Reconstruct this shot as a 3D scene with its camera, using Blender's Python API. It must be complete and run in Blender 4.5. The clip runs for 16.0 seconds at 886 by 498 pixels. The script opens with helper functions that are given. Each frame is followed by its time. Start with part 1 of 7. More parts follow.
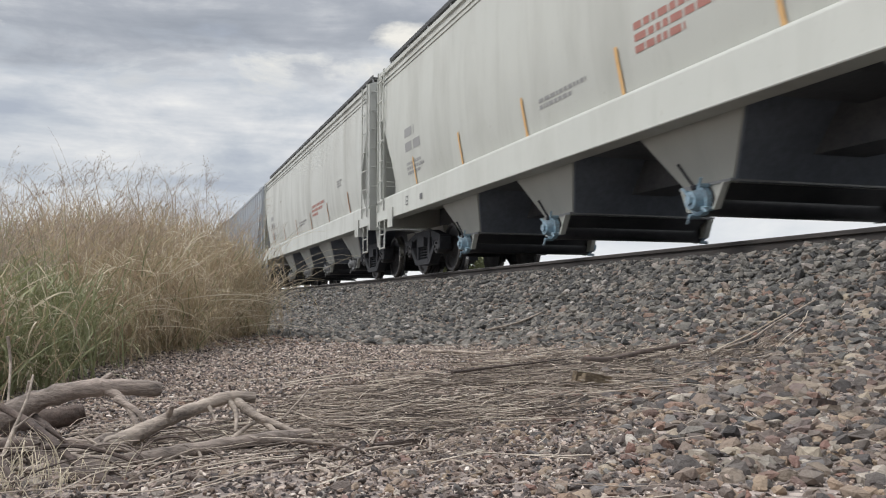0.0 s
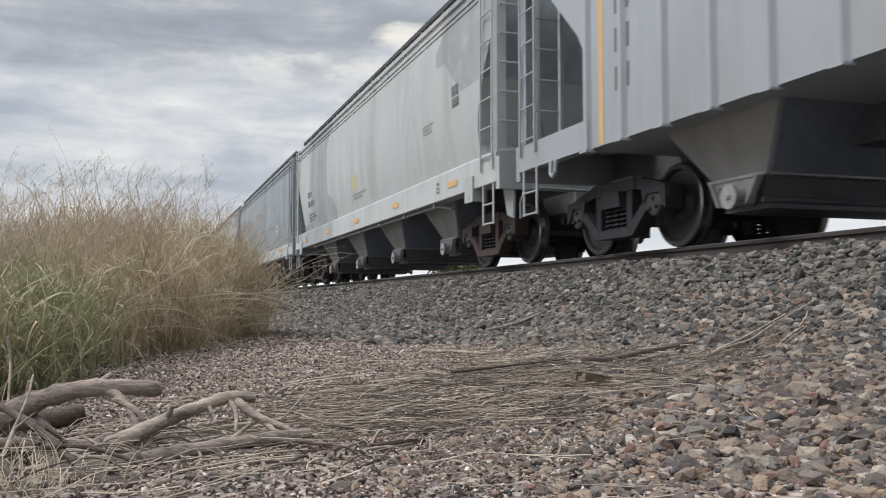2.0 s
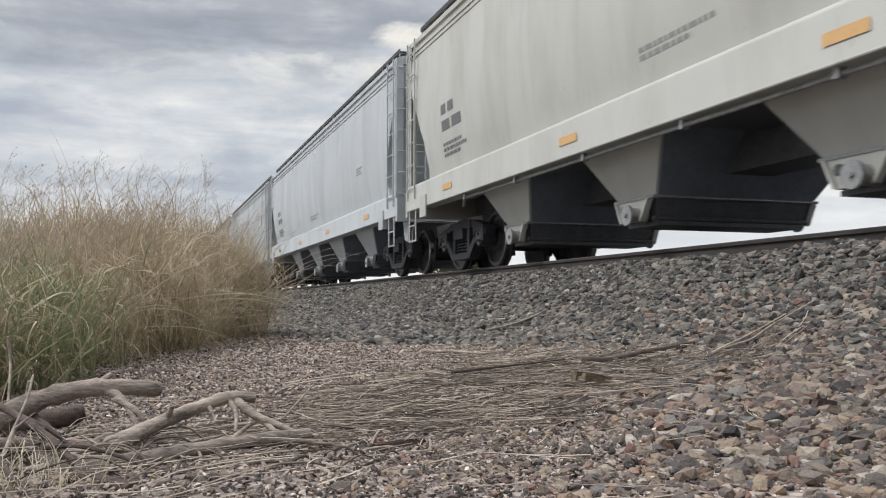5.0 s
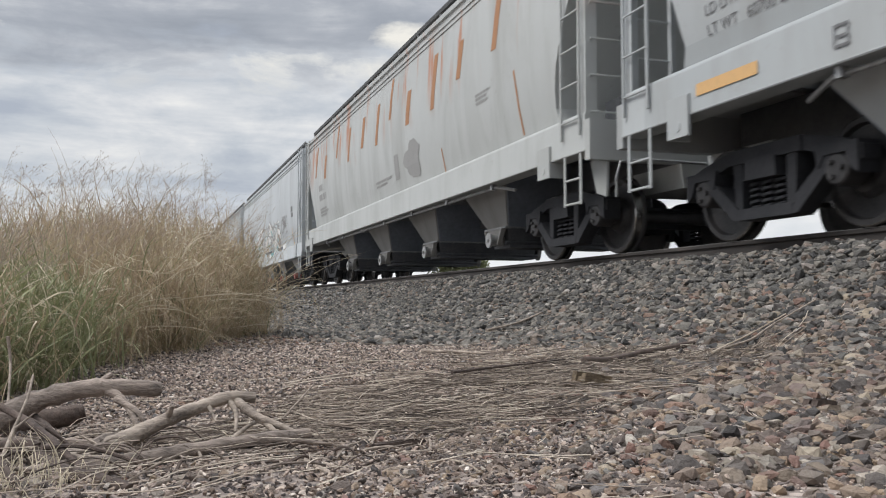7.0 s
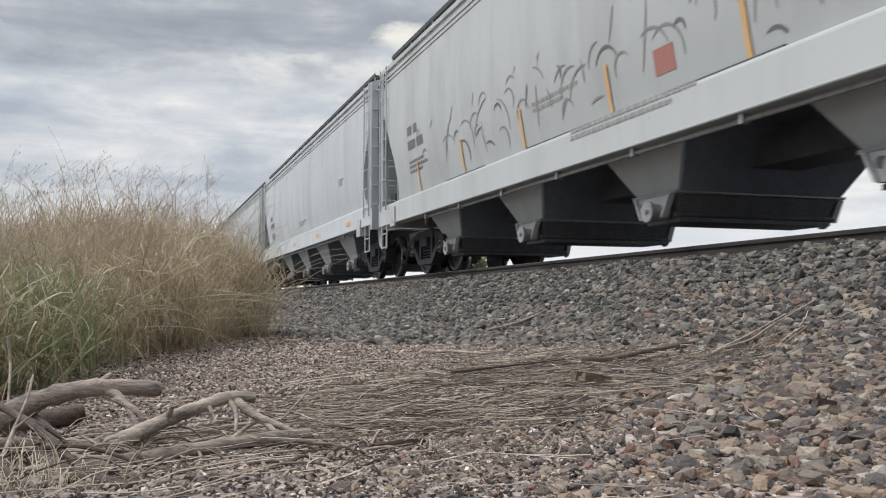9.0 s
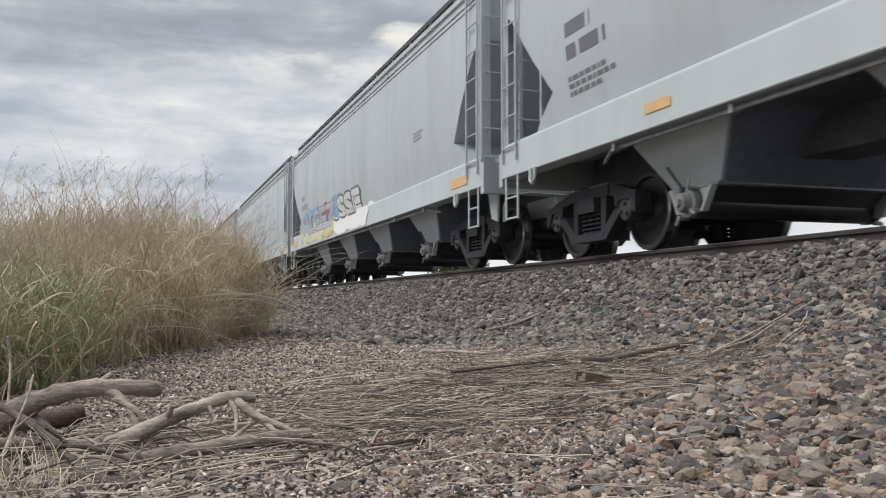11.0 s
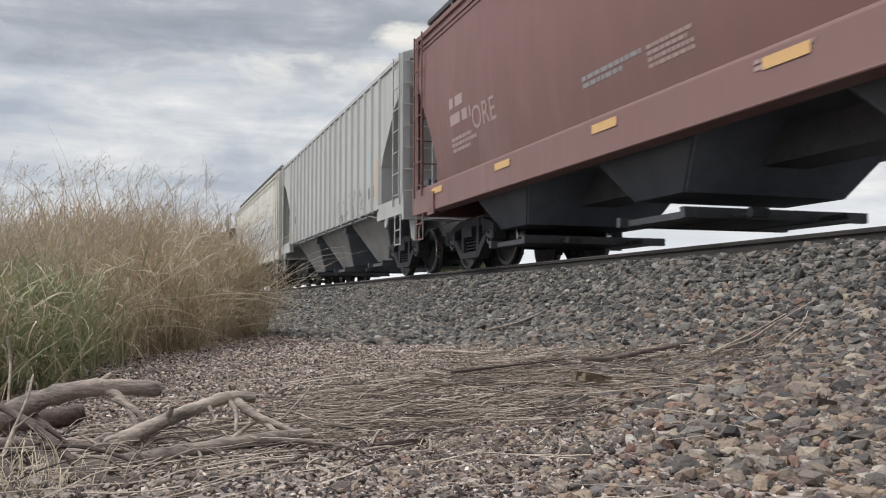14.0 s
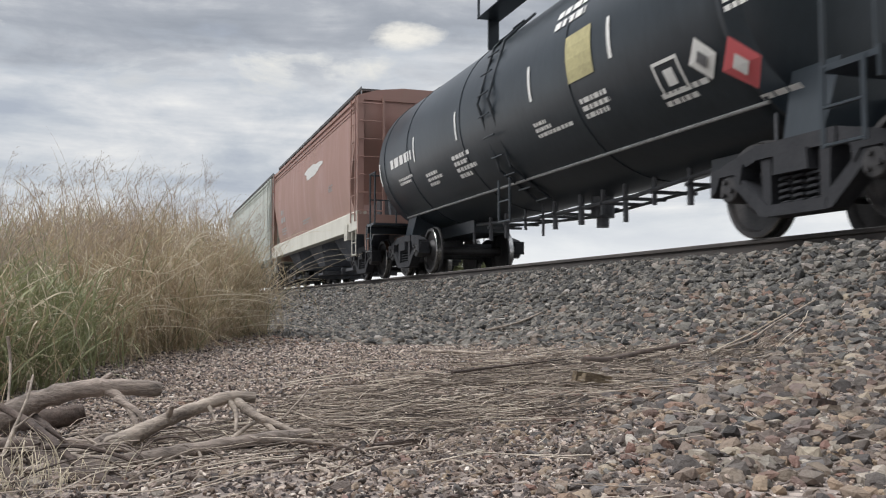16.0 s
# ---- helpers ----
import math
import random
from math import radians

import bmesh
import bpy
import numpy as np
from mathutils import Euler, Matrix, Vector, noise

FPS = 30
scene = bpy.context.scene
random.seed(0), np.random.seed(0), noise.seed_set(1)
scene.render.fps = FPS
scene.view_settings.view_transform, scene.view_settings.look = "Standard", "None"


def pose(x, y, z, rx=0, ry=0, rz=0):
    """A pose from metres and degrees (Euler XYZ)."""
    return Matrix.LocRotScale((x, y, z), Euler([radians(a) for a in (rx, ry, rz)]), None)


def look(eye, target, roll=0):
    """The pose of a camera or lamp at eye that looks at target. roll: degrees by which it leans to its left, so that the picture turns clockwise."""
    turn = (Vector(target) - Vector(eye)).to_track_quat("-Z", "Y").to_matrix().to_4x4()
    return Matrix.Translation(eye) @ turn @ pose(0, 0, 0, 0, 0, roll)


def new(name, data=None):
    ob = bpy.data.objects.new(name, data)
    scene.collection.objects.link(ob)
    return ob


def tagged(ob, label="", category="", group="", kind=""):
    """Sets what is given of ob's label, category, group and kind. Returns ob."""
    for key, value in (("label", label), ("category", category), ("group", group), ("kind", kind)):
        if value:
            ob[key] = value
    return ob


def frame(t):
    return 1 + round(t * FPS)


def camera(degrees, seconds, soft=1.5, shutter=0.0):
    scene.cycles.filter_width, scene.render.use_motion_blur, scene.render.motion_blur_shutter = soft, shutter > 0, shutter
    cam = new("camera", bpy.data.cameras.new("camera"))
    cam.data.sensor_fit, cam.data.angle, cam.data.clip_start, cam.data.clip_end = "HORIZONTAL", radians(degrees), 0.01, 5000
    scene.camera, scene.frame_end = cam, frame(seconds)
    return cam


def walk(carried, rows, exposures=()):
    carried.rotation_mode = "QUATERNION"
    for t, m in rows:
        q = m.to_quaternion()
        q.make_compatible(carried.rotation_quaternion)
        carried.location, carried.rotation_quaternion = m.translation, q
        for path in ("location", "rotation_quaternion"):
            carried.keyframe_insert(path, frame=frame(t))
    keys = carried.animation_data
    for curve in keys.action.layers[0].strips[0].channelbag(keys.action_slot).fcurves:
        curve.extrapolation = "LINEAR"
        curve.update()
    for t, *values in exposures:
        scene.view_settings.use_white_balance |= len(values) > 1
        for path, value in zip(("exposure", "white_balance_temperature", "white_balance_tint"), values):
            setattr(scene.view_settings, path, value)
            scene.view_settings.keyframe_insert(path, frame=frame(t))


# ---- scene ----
EYE = (0.0, 0.0, 0.32)
SHOT = pose(*EYE, 93.47, 0, -18.45)
cam = camera(52.2, 16.0, 1.1, 0.07)
walk(cam, [(0, SHOT), (16, SHOT)], [(0, 0.0, 6500, 10), (16, 0.0, 6500, 10)])

SPEED = 22.36          # of the train, metres a second
JOINT = 19.52          # where each coupling stands at its own time in PASS
TRACK = 6.30          # the track's centre line, x
RAIL = 0.928          # top of the rails, z
PASS = (-0.85, -0.031, 0.803, 1.633, 2.442, 3.244, 4.03, 4.87, 5.72, 6.513, 7.361, 8.178, 8.961, 9.81, 10.66, 11.49,
        12.33, 13.162, 13.850, 14.586, 15.325, 16.02, 16.69, 17.50)


# ---- node helpers ----
def put(tree, socket, value):
    if isinstance(value, bpy.types.NodeSocket):
        tree.links.new(value, socket)
    elif isinstance(value, tuple) and len(value) == 3 and socket.type == "RGBA":
        socket.default_value = (*value, 1)
    else:
        socket.default_value = value


def n_coord(tree, which="Object"):
    return tree.nodes.new("ShaderNodeTexCoord").outputs[which]


def n_scale(tree, vec, scale, loc=(0, 0, 0)):
    n = tree.nodes.new("ShaderNodeMapping")
    put(tree, n.inputs["Vector"], vec)
    n.inputs["Scale"].default_value = scale
    n.inputs["Location"].default_value = loc
    return n.outputs[0]


def n_noise(tree, vec, scale, detail=4.0, rough=0.6, warp=0.0):
    n = tree.nodes.new("ShaderNodeTexNoise")
    put(tree, n.inputs["Vector"], vec)
    n.inputs["Scale"].default_value = scale
    n.inputs["Detail"].default_value = detail
    n.inputs["Roughness"].default_value = rough
    n.inputs["Distortion"].default_value = warp
    return n.outputs["Fac"]


def n_ramp(tree, fac, *stops):
    n = tree.nodes.new("ShaderNodeValToRGB")
    put(tree, n.inputs[0], fac)
    els = n.color_ramp.elements
    while len(els) < len(stops):
        els.new(0.5)
    for e, (p, c) in zip(els, stops):
        e.position = p
        e.color = (c, c, c, 1) if isinstance(c, (int, float)) else (*c, 1)
    return n.outputs[0]


def n_mix(tree, fac, a, b, blend="MIX"):
    n = tree.nodes.new("ShaderNodeMix")
    n.data_type, n.blend_type = "RGBA", blend
    put(tree, n.inputs[0], fac)
    put(tree, n.inputs[6], a)
    put(tree, n.inputs[7], b)
    return n.outputs[2]


def n_math(tree, op, a, b=0.0, clamp=False):
    n = tree.nodes.new("ShaderNodeMath")
    n.operation, n.use_clamp = op, clamp
    put(tree, n.inputs[0], a)
    put(tree, n.inputs[1], b)
    return n.outputs[0]


def n_xyz(tree, vec):
    n = tree.nodes.new("ShaderNodeSeparateXYZ")
    put(tree, n.inputs[0], vec)
    return n.outputs


def n_bump(tree, height, strength, dist):
    n = tree.nodes.new("ShaderNodeBump")
    put(tree, n.inputs["Height"], height)
    n.inputs["Strength"].default_value = strength
    n.inputs["Distance"].default_value = dist
    return n.outputs[0]


# ---- sky and sun ----
SUN_UP, SUN_FROM = 50, (-0.97, 0.22)


def make_sky():
    world = bpy.data.worlds.new("cloudy_sky")
    scene.world = world
    world.use_nodes = True
    t = world.node_tree
    back = t.nodes["Background"]
    sky = t.nodes.new("ShaderNodeTexSky")
    sky.sky_type, sky.sun_disc = "NISHITA", False
    sky.sun_elevation, sky.sun_rotation = radians(SUN_UP), math.atan2(SUN_FROM[0], SUN_FROM[1])
    way = n_coord(t, "Generated")
    x, y, z = n_xyz(t, way)
    up = n_math(t, "MAXIMUM", z, 0.0)
    flat = n_math(t, "ADD", up, 0.10)
    comb = t.nodes.new("ShaderNodeCombineXYZ")
    put(t, comb.inputs[0], n_math(t, "DIVIDE", x, flat))
    put(t, comb.inputs[1], n_math(t, "DIVIDE", y, flat))
    plane = comb.outputs[0]
    # long bands of cloud, seen flat towards the horizon
    band = n_noise(t, n_scale(t, plane, (0.5, 0.9, 1.0), (3.1, 0.4, 0)), 0.55, 5, 0.52, 0.4)
    puff = n_noise(t, n_scale(t, way, (1.0, 1.0, 2.6)), 7.0, 9, 0.60, 0.2)
    wisp = n_noise(t, n_scale(t, way, (1.0, 1.0, 7.0), (0.3, 0, 0.2)), 3.2, 6, 0.55, 0.5)
    mixed = n_math(t, "ADD", n_math(t, "MULTIPLY", band, 0.15), n_math(t, "ADD", n_math(t, "MULTIPLY", puff, 0.45), n_math(t, "MULTIPLY", wisp, 0.50)))
    # a heavy grey deck overhead, paler sky under its edge
    edge = n_math(t, "ADD", z, n_math(t, "MULTIPLY", n_math(t, "SUBTRACT", puff, 0.5), 0.22))
    deck = n_ramp(t, edge, (0.245, 0.0), (0.285, 1.0), (0.42, 0.8), (0.62, 0.1))
    pale = n_ramp(t, mixed, (0.45, (0.42, 0.46, 0.53)), (0.53, (0.55, 0.585, 0.63)), (0.60, (0.70, 0.715, 0.735)), (0.68, (0.90, 0.89, 0.86)))
    grey = n_ramp(t, mixed, (0.40, (0.28, 0.305, 0.345)), (0.58, (0.385, 0.41, 0.455)), (0.72, (0.60, 0.62, 0.65)))
    cloud = n_mix(t, n_math(t, "MULTIPLY", deck, 0.92), pale, grey)
    # bright breaks in the cloud
    for (ax, ay, az), wide, amount in (((0.165, 0.950, 0.243), 70.0, 0.9), ((0.258, 0.92, 0.287), 330.0, 0.9), ((-0.17, 0.95, 0.285), 130.0, 0.9), ((-0.02, 0.95, 0.238), 60.0, 0.55)):
        n = t.nodes.new("ShaderNodeVectorMath")
        n.operation = "SUBTRACT"
        put(t, n.inputs[0], way)
        n.inputs[1].default_value = Vector((ax, ay, az)).normalized()
        d = n_xyz(t, n.outputs[0])
        far = n_math(t, "ADD", n_math(t, "MULTIPLY", n_math(t, "MULTIPLY", d[0], d[0]), wide), n_math(t, "MULTIPLY", n_math(t, "MULTIPLY", d[2], d[2]), wide * 14))
        far = n_math(t, "ADD", far, n_math(t, "MULTIPLY", n_math(t, "SUBTRACT", puff, 0.40), 5.5))
        glow = n_ramp(t, far, (0.0, amount), (1.0, 0.0))
        cloud = n_mix(t, glow, cloud, (0.93, 0.90, 0.82))
    # pale haze at the horizon
    haze = n_ramp(t, z, (0.02, 1.0), (0.13, 0.0))
    cloud = n_mix(t, haze, cloud, (0.90, 0.92, 0.94))
    clear = n_mix(t, 1.0, sky.outputs[0], (0.10, 0.10, 0.10), "MULTIPLY")
    put(t, back.inputs[0], n_mix(t, 0.94, clear, cloud))
    # an overcast sky is brightest overhead
    put(t, back.inputs[1], n_math(t, "MULTIPLY", n_ramp(t, z, (0.40, 0.36), (0.95, 1.0)), 2.9))
    sun = new("sun", bpy.data.lights.new("sun", "SUN"))
    sun.data.energy, sun.data.angle, sun.data.color = 2.5, radians(26), (1.0, 0.98, 0.95)
    h = math.cos(radians(SUN_UP)) / math.hypot(*SUN_FROM)
    sun.matrix_world = look((SUN_FROM[0] * h * 50, SUN_FROM[1] * h * 50, math.sin(radians(SUN_UP)) * 50), (0, 0, 0))


make_sky()


# ---- materials ----
def shader(name, rough=0.7, metal=0.0):
    m = bpy.data.materials.new(name)
    m.use_nodes = True
    b = m.node_tree.nodes["Principled BSDF"]
    b.inputs["Roughness"].default_value = rough
    b.inputs["Metallic"].default_value = metal
    return m, m.node_tree, b


def mottled(name, dark, light, scale, rough=0.8, metal=0.0, bump=0.3, dist=0.01, stretch=(1, 1, 1), fine=8.0):
    """A surface that varies between two colours at two scales."""
    m, t, b = shader(name, rough, metal)
    v = n_scale(t, n_coord(t), stretch)
    a = n_noise(t, v, scale, 6, 0.65)
    f = n_noise(t, v, scale * fine, 4, 0.6)
    both = n_math(t, "ADD", n_math(t, "MULTIPLY", a, 0.65), n_math(t, "MULTIPLY", f, 0.35))
    put(t, b.inputs["Base Color"], n_ramp(t, both, (0.32, dark), (0.68, light)))
    put(t, b.inputs["Normal"], n_bump(t, f, bump, dist))
    return m


def paint(name, col, dirt=0.35, rust=0.0, patch=0.0, grime=(0.16, 0.15, 0.13), rough=0.48):
    """Weathered freight-car paint: run-down streaks, a dusty lower edge, dents, optional rust runs and repaint patches."""
    m, t, b = shader(name, rough)
    v = n_coord(t)
    x, y, z = n_xyz(t, v)
    base = col
    big = n_noise(t, n_scale(t, v, (0.3, 0.35, 0.5)), 1.0, 4, 0.6)
    tone = n_mix(t, n_ramp(t, big, (0.35, 0.0), (0.65, 0.22)), base, tuple(c * 0.72 for c in col))
    if patch:
        cells = t.nodes.new("ShaderNodeTexVoronoi")
        cells.distance = "CHEBYCHEV"
        cells.inputs["Scale"].default_value = 0.42
        put(t, cells.inputs["Vector"], n_scale(t, v, (0.01, 0.8, 1.0), (0, 0.3, 0.4)))
        pick = n_ramp(t, n_math(t, "ADD", n_xyz(t, cells.outputs["Color"])[0], n_math(t, "MULTIPLY", n_math(t, "SUBTRACT", n_noise(t, v, 3.0), 0.5), 0.25)), (0.72, 0.0), (0.80, 1.0))
        tone = n_mix(t, n_math(t, "MULTIPLY", pick, patch), tone, (0.25, 0.275, 0.29))
    runs = n_noise(t, n_scale(t, v, (0.8, 1.1, 0.30)), 1.2, 5, 0.58, 0.6)
    tone = n_mix(t, n_math(t, "MULTIPLY", n_ramp(t, runs, (0.48, 0.0), (0.75, 1.0)), dirt), tone, grime)
    low = n_ramp(t, n_math(t, "ADD", n_math(t, "MULTIPLY", z, 0.1), n_math(t, "MULTIPLY", n_math(t, "SUBTRACT", big, 0.5), 0.12)), (0.13, 1.0), (0.24, 0.0))
    tone = n_mix(t, n_math(t, "MULTIPLY", low, dirt * 0.55), tone, grime)
    spots = n_noise(t, v, 9.0, 5, 0.7)
    tone = n_mix(t, n_math(t, "MULTIPLY", n_ramp(t, spots, (0.62, 0.0), (0.72, 1.0)), dirt * 0.8), tone, (0.17, 0.115, 0.075))
    if rust:
        lean = n_noise(t, n_scale(t, v, (0.6, 2.2, 0.42)), 1.15, 4, 0.55, 0.25)
        top = n_ramp(t, n_math(t, "MULTIPLY", z, 0.2), (0.52, 0.0), (0.72, 1.0), (0.86, 0.5))
        tone = n_mix(t, n_math(t, "MULTIPLY", n_math(t, "MULTIPLY", n_ramp(t, lean, (0.54, 0.0), (0.64, 1.0)), top), rust), tone, (0.40, 0.16, 0.075))
    put(t, b.inputs["Base Color"], tone)
    dents = n_noise(t, n_scale(t, v, (1, 1.0, 0.5)), 0.9, 3, 0.5)
    put(t, b.inputs["Normal"], n_bump(t, n_math(t, "ADD", dents, n_math(t, "MULTIPLY", spots, 0.03)), 0.35, 0.06))
    put(t, b.inputs["Roughness"], n_ramp(t, runs, (0.3, rough - 0.08), (0.7, rough + 0.2)))
    return m


def plain(name, col, rough=0.6, metal=0.0):
    """A small painted or printed mark, a little worn."""
    m, t, b = shader(name, rough, metal)
    f = n_noise(t, n_coord(t), 14.0, 5, 0.7)
    put(t, b.inputs["Base Color"], n_mix(t, n_ramp(t, f, (0.5, 0.0), (0.75, 0.45)), col, tuple(c * 0.55 + 0.05 for c in col)))
    return m


def stone_mat(name, stops, loose=True):
    """Broken stone; each piece takes its own tone."""
    m, t, b = shader(name, 0.9)
    if loose:
        pick = t.nodes.new("ShaderNodeNewGeometry").outputs["Random Per Island"]
    else:
        pick = t.nodes.new("ShaderNodeObjectInfo").outputs["Random"]
    v = n_coord(t)
    grain = n_noise(t, v, 60.0, 5, 0.7)
    tone = n_ramp(t, pick, *stops)
    put(t, b.inputs["Base Color"], n_mix(t, n_ramp(t, grain, (0.40, 0.0), (0.75, 0.35)), tone, (0.06, 0.055, 0.05)))
    lump = n_noise(t, v, 24.0, 4, 0.6)
    tone_at = b.inputs["Base Color"].links[0].from_socket
    put(t, b.inputs["Base Color"], n_mix(t, n_ramp(t, lump, (0.45, 0.0), (0.70, 0.5)), tone_at, (0.66, 0.64, 0.63), "MULTIPLY"))
    put(t, b.inputs["Normal"], n_bump(t, n_math(t, "ADD", grain, n_math(t, "MULTIPLY", lump, 1.5)), 0.8, 0.012))
    return m


BALLAST_TONES = ((0.0, (0.045, 0.045, 0.046)), (0.35, (0.10, 0.096, 0.090)), (0.62, (0.165, 0.154, 0.138)), (0.82, (0.24, 0.221, 0.192)), (0.93, (0.20, 0.145, 0.115)), (1.0, (0.40, 0.375, 0.345)))
EARTH_TONES = ((0.0, (0.067, 0.058, 0.056)), (0.25, (0.165, 0.129, 0.110)), (0.5, (0.258, 0.198, 0.157)), (0.68, (0.342, 0.260, 0.181)), (0.78, (0.246, 0.140, 0.112)), (0.86, (0.157, 0.149, 0.146)), (1.0, (0.470, 0.409, 0.342)))
BALLAST = stone_mat("crushed_ballast", BALLAST_TONES)
BALLAST_ONE = stone_mat("ballast_stone", BALLAST_TONES, False)
PEBBLE = stone_mat("brown_rubble", EARTH_TONES)
GRIT = stone_mat("pale_and_dark_grit", ((0.0, (0.055, 0.048, 0.048)), (0.3, (0.165, 0.138, 0.130)), (0.55, (0.396, 0.308, 0.259)), (0.85, (0.550, 0.446, 0.369)), (1.0, (0.748, 0.671, 0.605))))
SLAB_TONES = ((0.0, (0.055, 0.052, 0.052)), (0.22, (0.12, 0.105, 0.098)), (0.45, (0.205, 0.170, 0.143)), (0.62, (0.29, 0.232, 0.178)), (0.74, (0.215, 0.132, 0.105)), (0.86, (0.155, 0.152, 0.150)), (0.95, (0.36, 0.30, 0.225)), (1.0, (0.50, 0.455, 0.40)))
SLAB = stone_mat("broken_slabs", SLAB_TONES)
SLAB_ONE = stone_mat("single_slab", SLAB_TONES, False)
STEEL = mottled("bare_dark_steel", (0.062, 0.067, 0.076), (0.125, 0.127, 0.135), 3.0, 0.62, 0.2, 0.2, 0.01)
CAST = mottled("rusty_cast_steel", (0.012, 0.014, 0.018), (0.034, 0.034, 0.039), 4.0, 0.8, 0.1, 0.4, 0.01)
WHEEL = mottled("wheel_steel", (0.028, 0.029, 0.032), (0.075, 0.07, 0.07), 5.0, 0.55, 0.3, 0.2, 0.004)
TREAD = mottled("polished_tread", (0.35, 0.34, 0.33), (0.5, 0.49, 0.48), 6.0, 0.25, 1.0, 0.05, 0.002)
RAIL_SIDE = mottled("rusty_rail", (0.042, 0.038, 0.037), (0.09, 0.078, 0.072), 2.5, 0.85, 0.1, 0.3, 0.01, (1, 0.15, 1))
WOOD = mottled("weathered_tie", (0.05, 0.04, 0.034), (0.13, 0.11, 0.09), 6.0, 0.9, 0.0, 0.6, 0.02, (0.2, 2, 2))
BLACK_PIPE = mottled("black_pipe", (0.035, 0.036, 0.041), (0.07, 0.071, 0.077), 4.0, 0.28, 0.2, 0.05, 0.004)
SHINE = mottled("galvanised_fitting", (0.20, 0.205, 0.21), (0.46, 0.46, 0.46), 9.0, 0.4, 0.6, 0.2, 0.004)
GRATING = mottled("walkway_grating", (0.05, 0.05, 0.05), (0.10, 0.10, 0.10), 6.0, 0.6, 0.5, 0.2, 0.005)
RUBBER = mottled("hose_rubber", (0.015, 0.015, 0.015), (0.04, 0.04, 0.04), 9.0, 0.6)
ORANGE = plain("orange_reflector", (0.60, 0.37, 0.16))
YELLOW = plain("yellow_sticker", (0.50, 0.45, 0.18))
WHITE = plain("white_marking", (0.72, 0.72, 0.70))
INK = plain("dark_stencil", (0.13, 0.13, 0.135))
GREYINK = plain("faded_stencil", (0.27, 0.27, 0.265))
REDINK = plain("faded_red_stencil", (0.36, 0.16, 0.13))
RUSTRUN = plain("rust_run", (0.34, 0.165, 0.075))
SILVER = plain("silver_spray", (0.56, 0.56, 0.54))
TEAL = plain("teal_spray", (0.16, 0.36, 0.37))
CYAN = plain("cyan_spray", (0.33, 0.45, 0.48))
SKYBLUE = plain("blue_spray", (0.24, 0.38, 0.52))
MAROON = plain("maroon_spray", (0.29, 0.155, 0.18))
LILAC = plain("lilac_spray", (0.40, 0.39, 0.42))
LIME = plain("lime_spray", (0.50, 0.53, 0.30))
SMOKE = plain("grey_spray", (0.24, 0.23, 0.23))
PINK = plain("red_placard", (0.60, 0.12, 0.13))
ICE = plain("pale_spray", (0.52, 0.58, 0.59))
FADED = plain("faded_pale_print", (0.35, 0.26, 0.24))
CAPBLUE = mottled("worn_blue_cap", (0.16, 0.17, 0.18), (0.27, 0.44, 0.56), 5.0, 0.5, 0.1, 0.2, 0.004)
CAPRED = plain("red_gate", (0.42, 0.14, 0.13))


# ---- mesh helpers ----
MESHES = {}


def box(bm, x0, x1, y0, y1, z0, z1):
    vs = [bm.verts.new((x, y, z)) for x in (x0, x1) for y in (y0, y1) for z in (z0, z1)]
    for f in ((0, 1, 3, 2), (4, 6, 7, 5), (0, 4, 5, 1), (2, 3, 7, 6), (0, 2, 6, 4), (1, 5, 7, 3)):
        bm.faces.new([vs[k] for k in f])


def hull8(bm, lower, upper):
    """A tapered block between two rings of four points."""
    a, b = [bm.verts.new(p) for p in lower], [bm.verts.new(p) for p in upper]
    bm.faces.new(a[::-1])
    bm.faces.new(b)
    for k in range(4):
        bm.faces.new((a[k], a[(k + 1) % 4], b[(k + 1) % 4], b[k]))


def rod(bm, a, b, r, sides=8, r2=None):
    a, b = Vector(a), Vector(b)
    m = Matrix.Translation((a + b) / 2) @ (b - a).to_track_quat("Z", "Y").to_matrix().to_4x4()
    bmesh.ops.create_cone(bm, cap_ends=True, segments=sides, radius1=r, radius2=r if r2 is None else r2, depth=(b - a).length, matrix=m)


def bent(bm, pts, r, sides=8):
    """A pipe through the points, with one ring at each."""
    pts = [Vector(p) for p in pts]
    radii = r if isinstance(r, (list, tuple)) else [r] * len(pts)
    rings = []
    side = None
    for k, p in enumerate(pts):
        d = (pts[min(k + 1, len(pts) - 1)] - pts[max(k - 1, 0)]).normalized()
        if side is None:
            side = d.orthogonal().normalized()
        side = (side - d * side.dot(d)).normalized()
        other = d.cross(side)
        rings.append([bm.verts.new(p + radii[k] * (math.cos(a) * side + math.sin(a) * other)) for a in (2 * math.pi * j / sides for j in range(sides))])
    for a, b in zip(rings, rings[1:]):
        for j in range(sides):
            bm.faces.new((a[j], a[(j + 1) % sides], b[(j + 1) % sides], b[j]))
    bm.faces.new(rings[0][::-1])
    bm.faces.new(rings[-1])


def plate(bm, outline, x0, x1):
    """A flat outline of (y, z) points given thickness along x."""
    a = [bm.verts.new((x0, y, z)) for y, z in outline]
    b = [bm.verts.new((x1, y, z)) for y, z in outline]
    bm.faces.new(a)
    bm.faces.new(b[::-1])
    for k in range(len(a)):
        j = (k + 1) % len(a)
        bm.faces.new((a[j], a[k], b[k], b[j]))


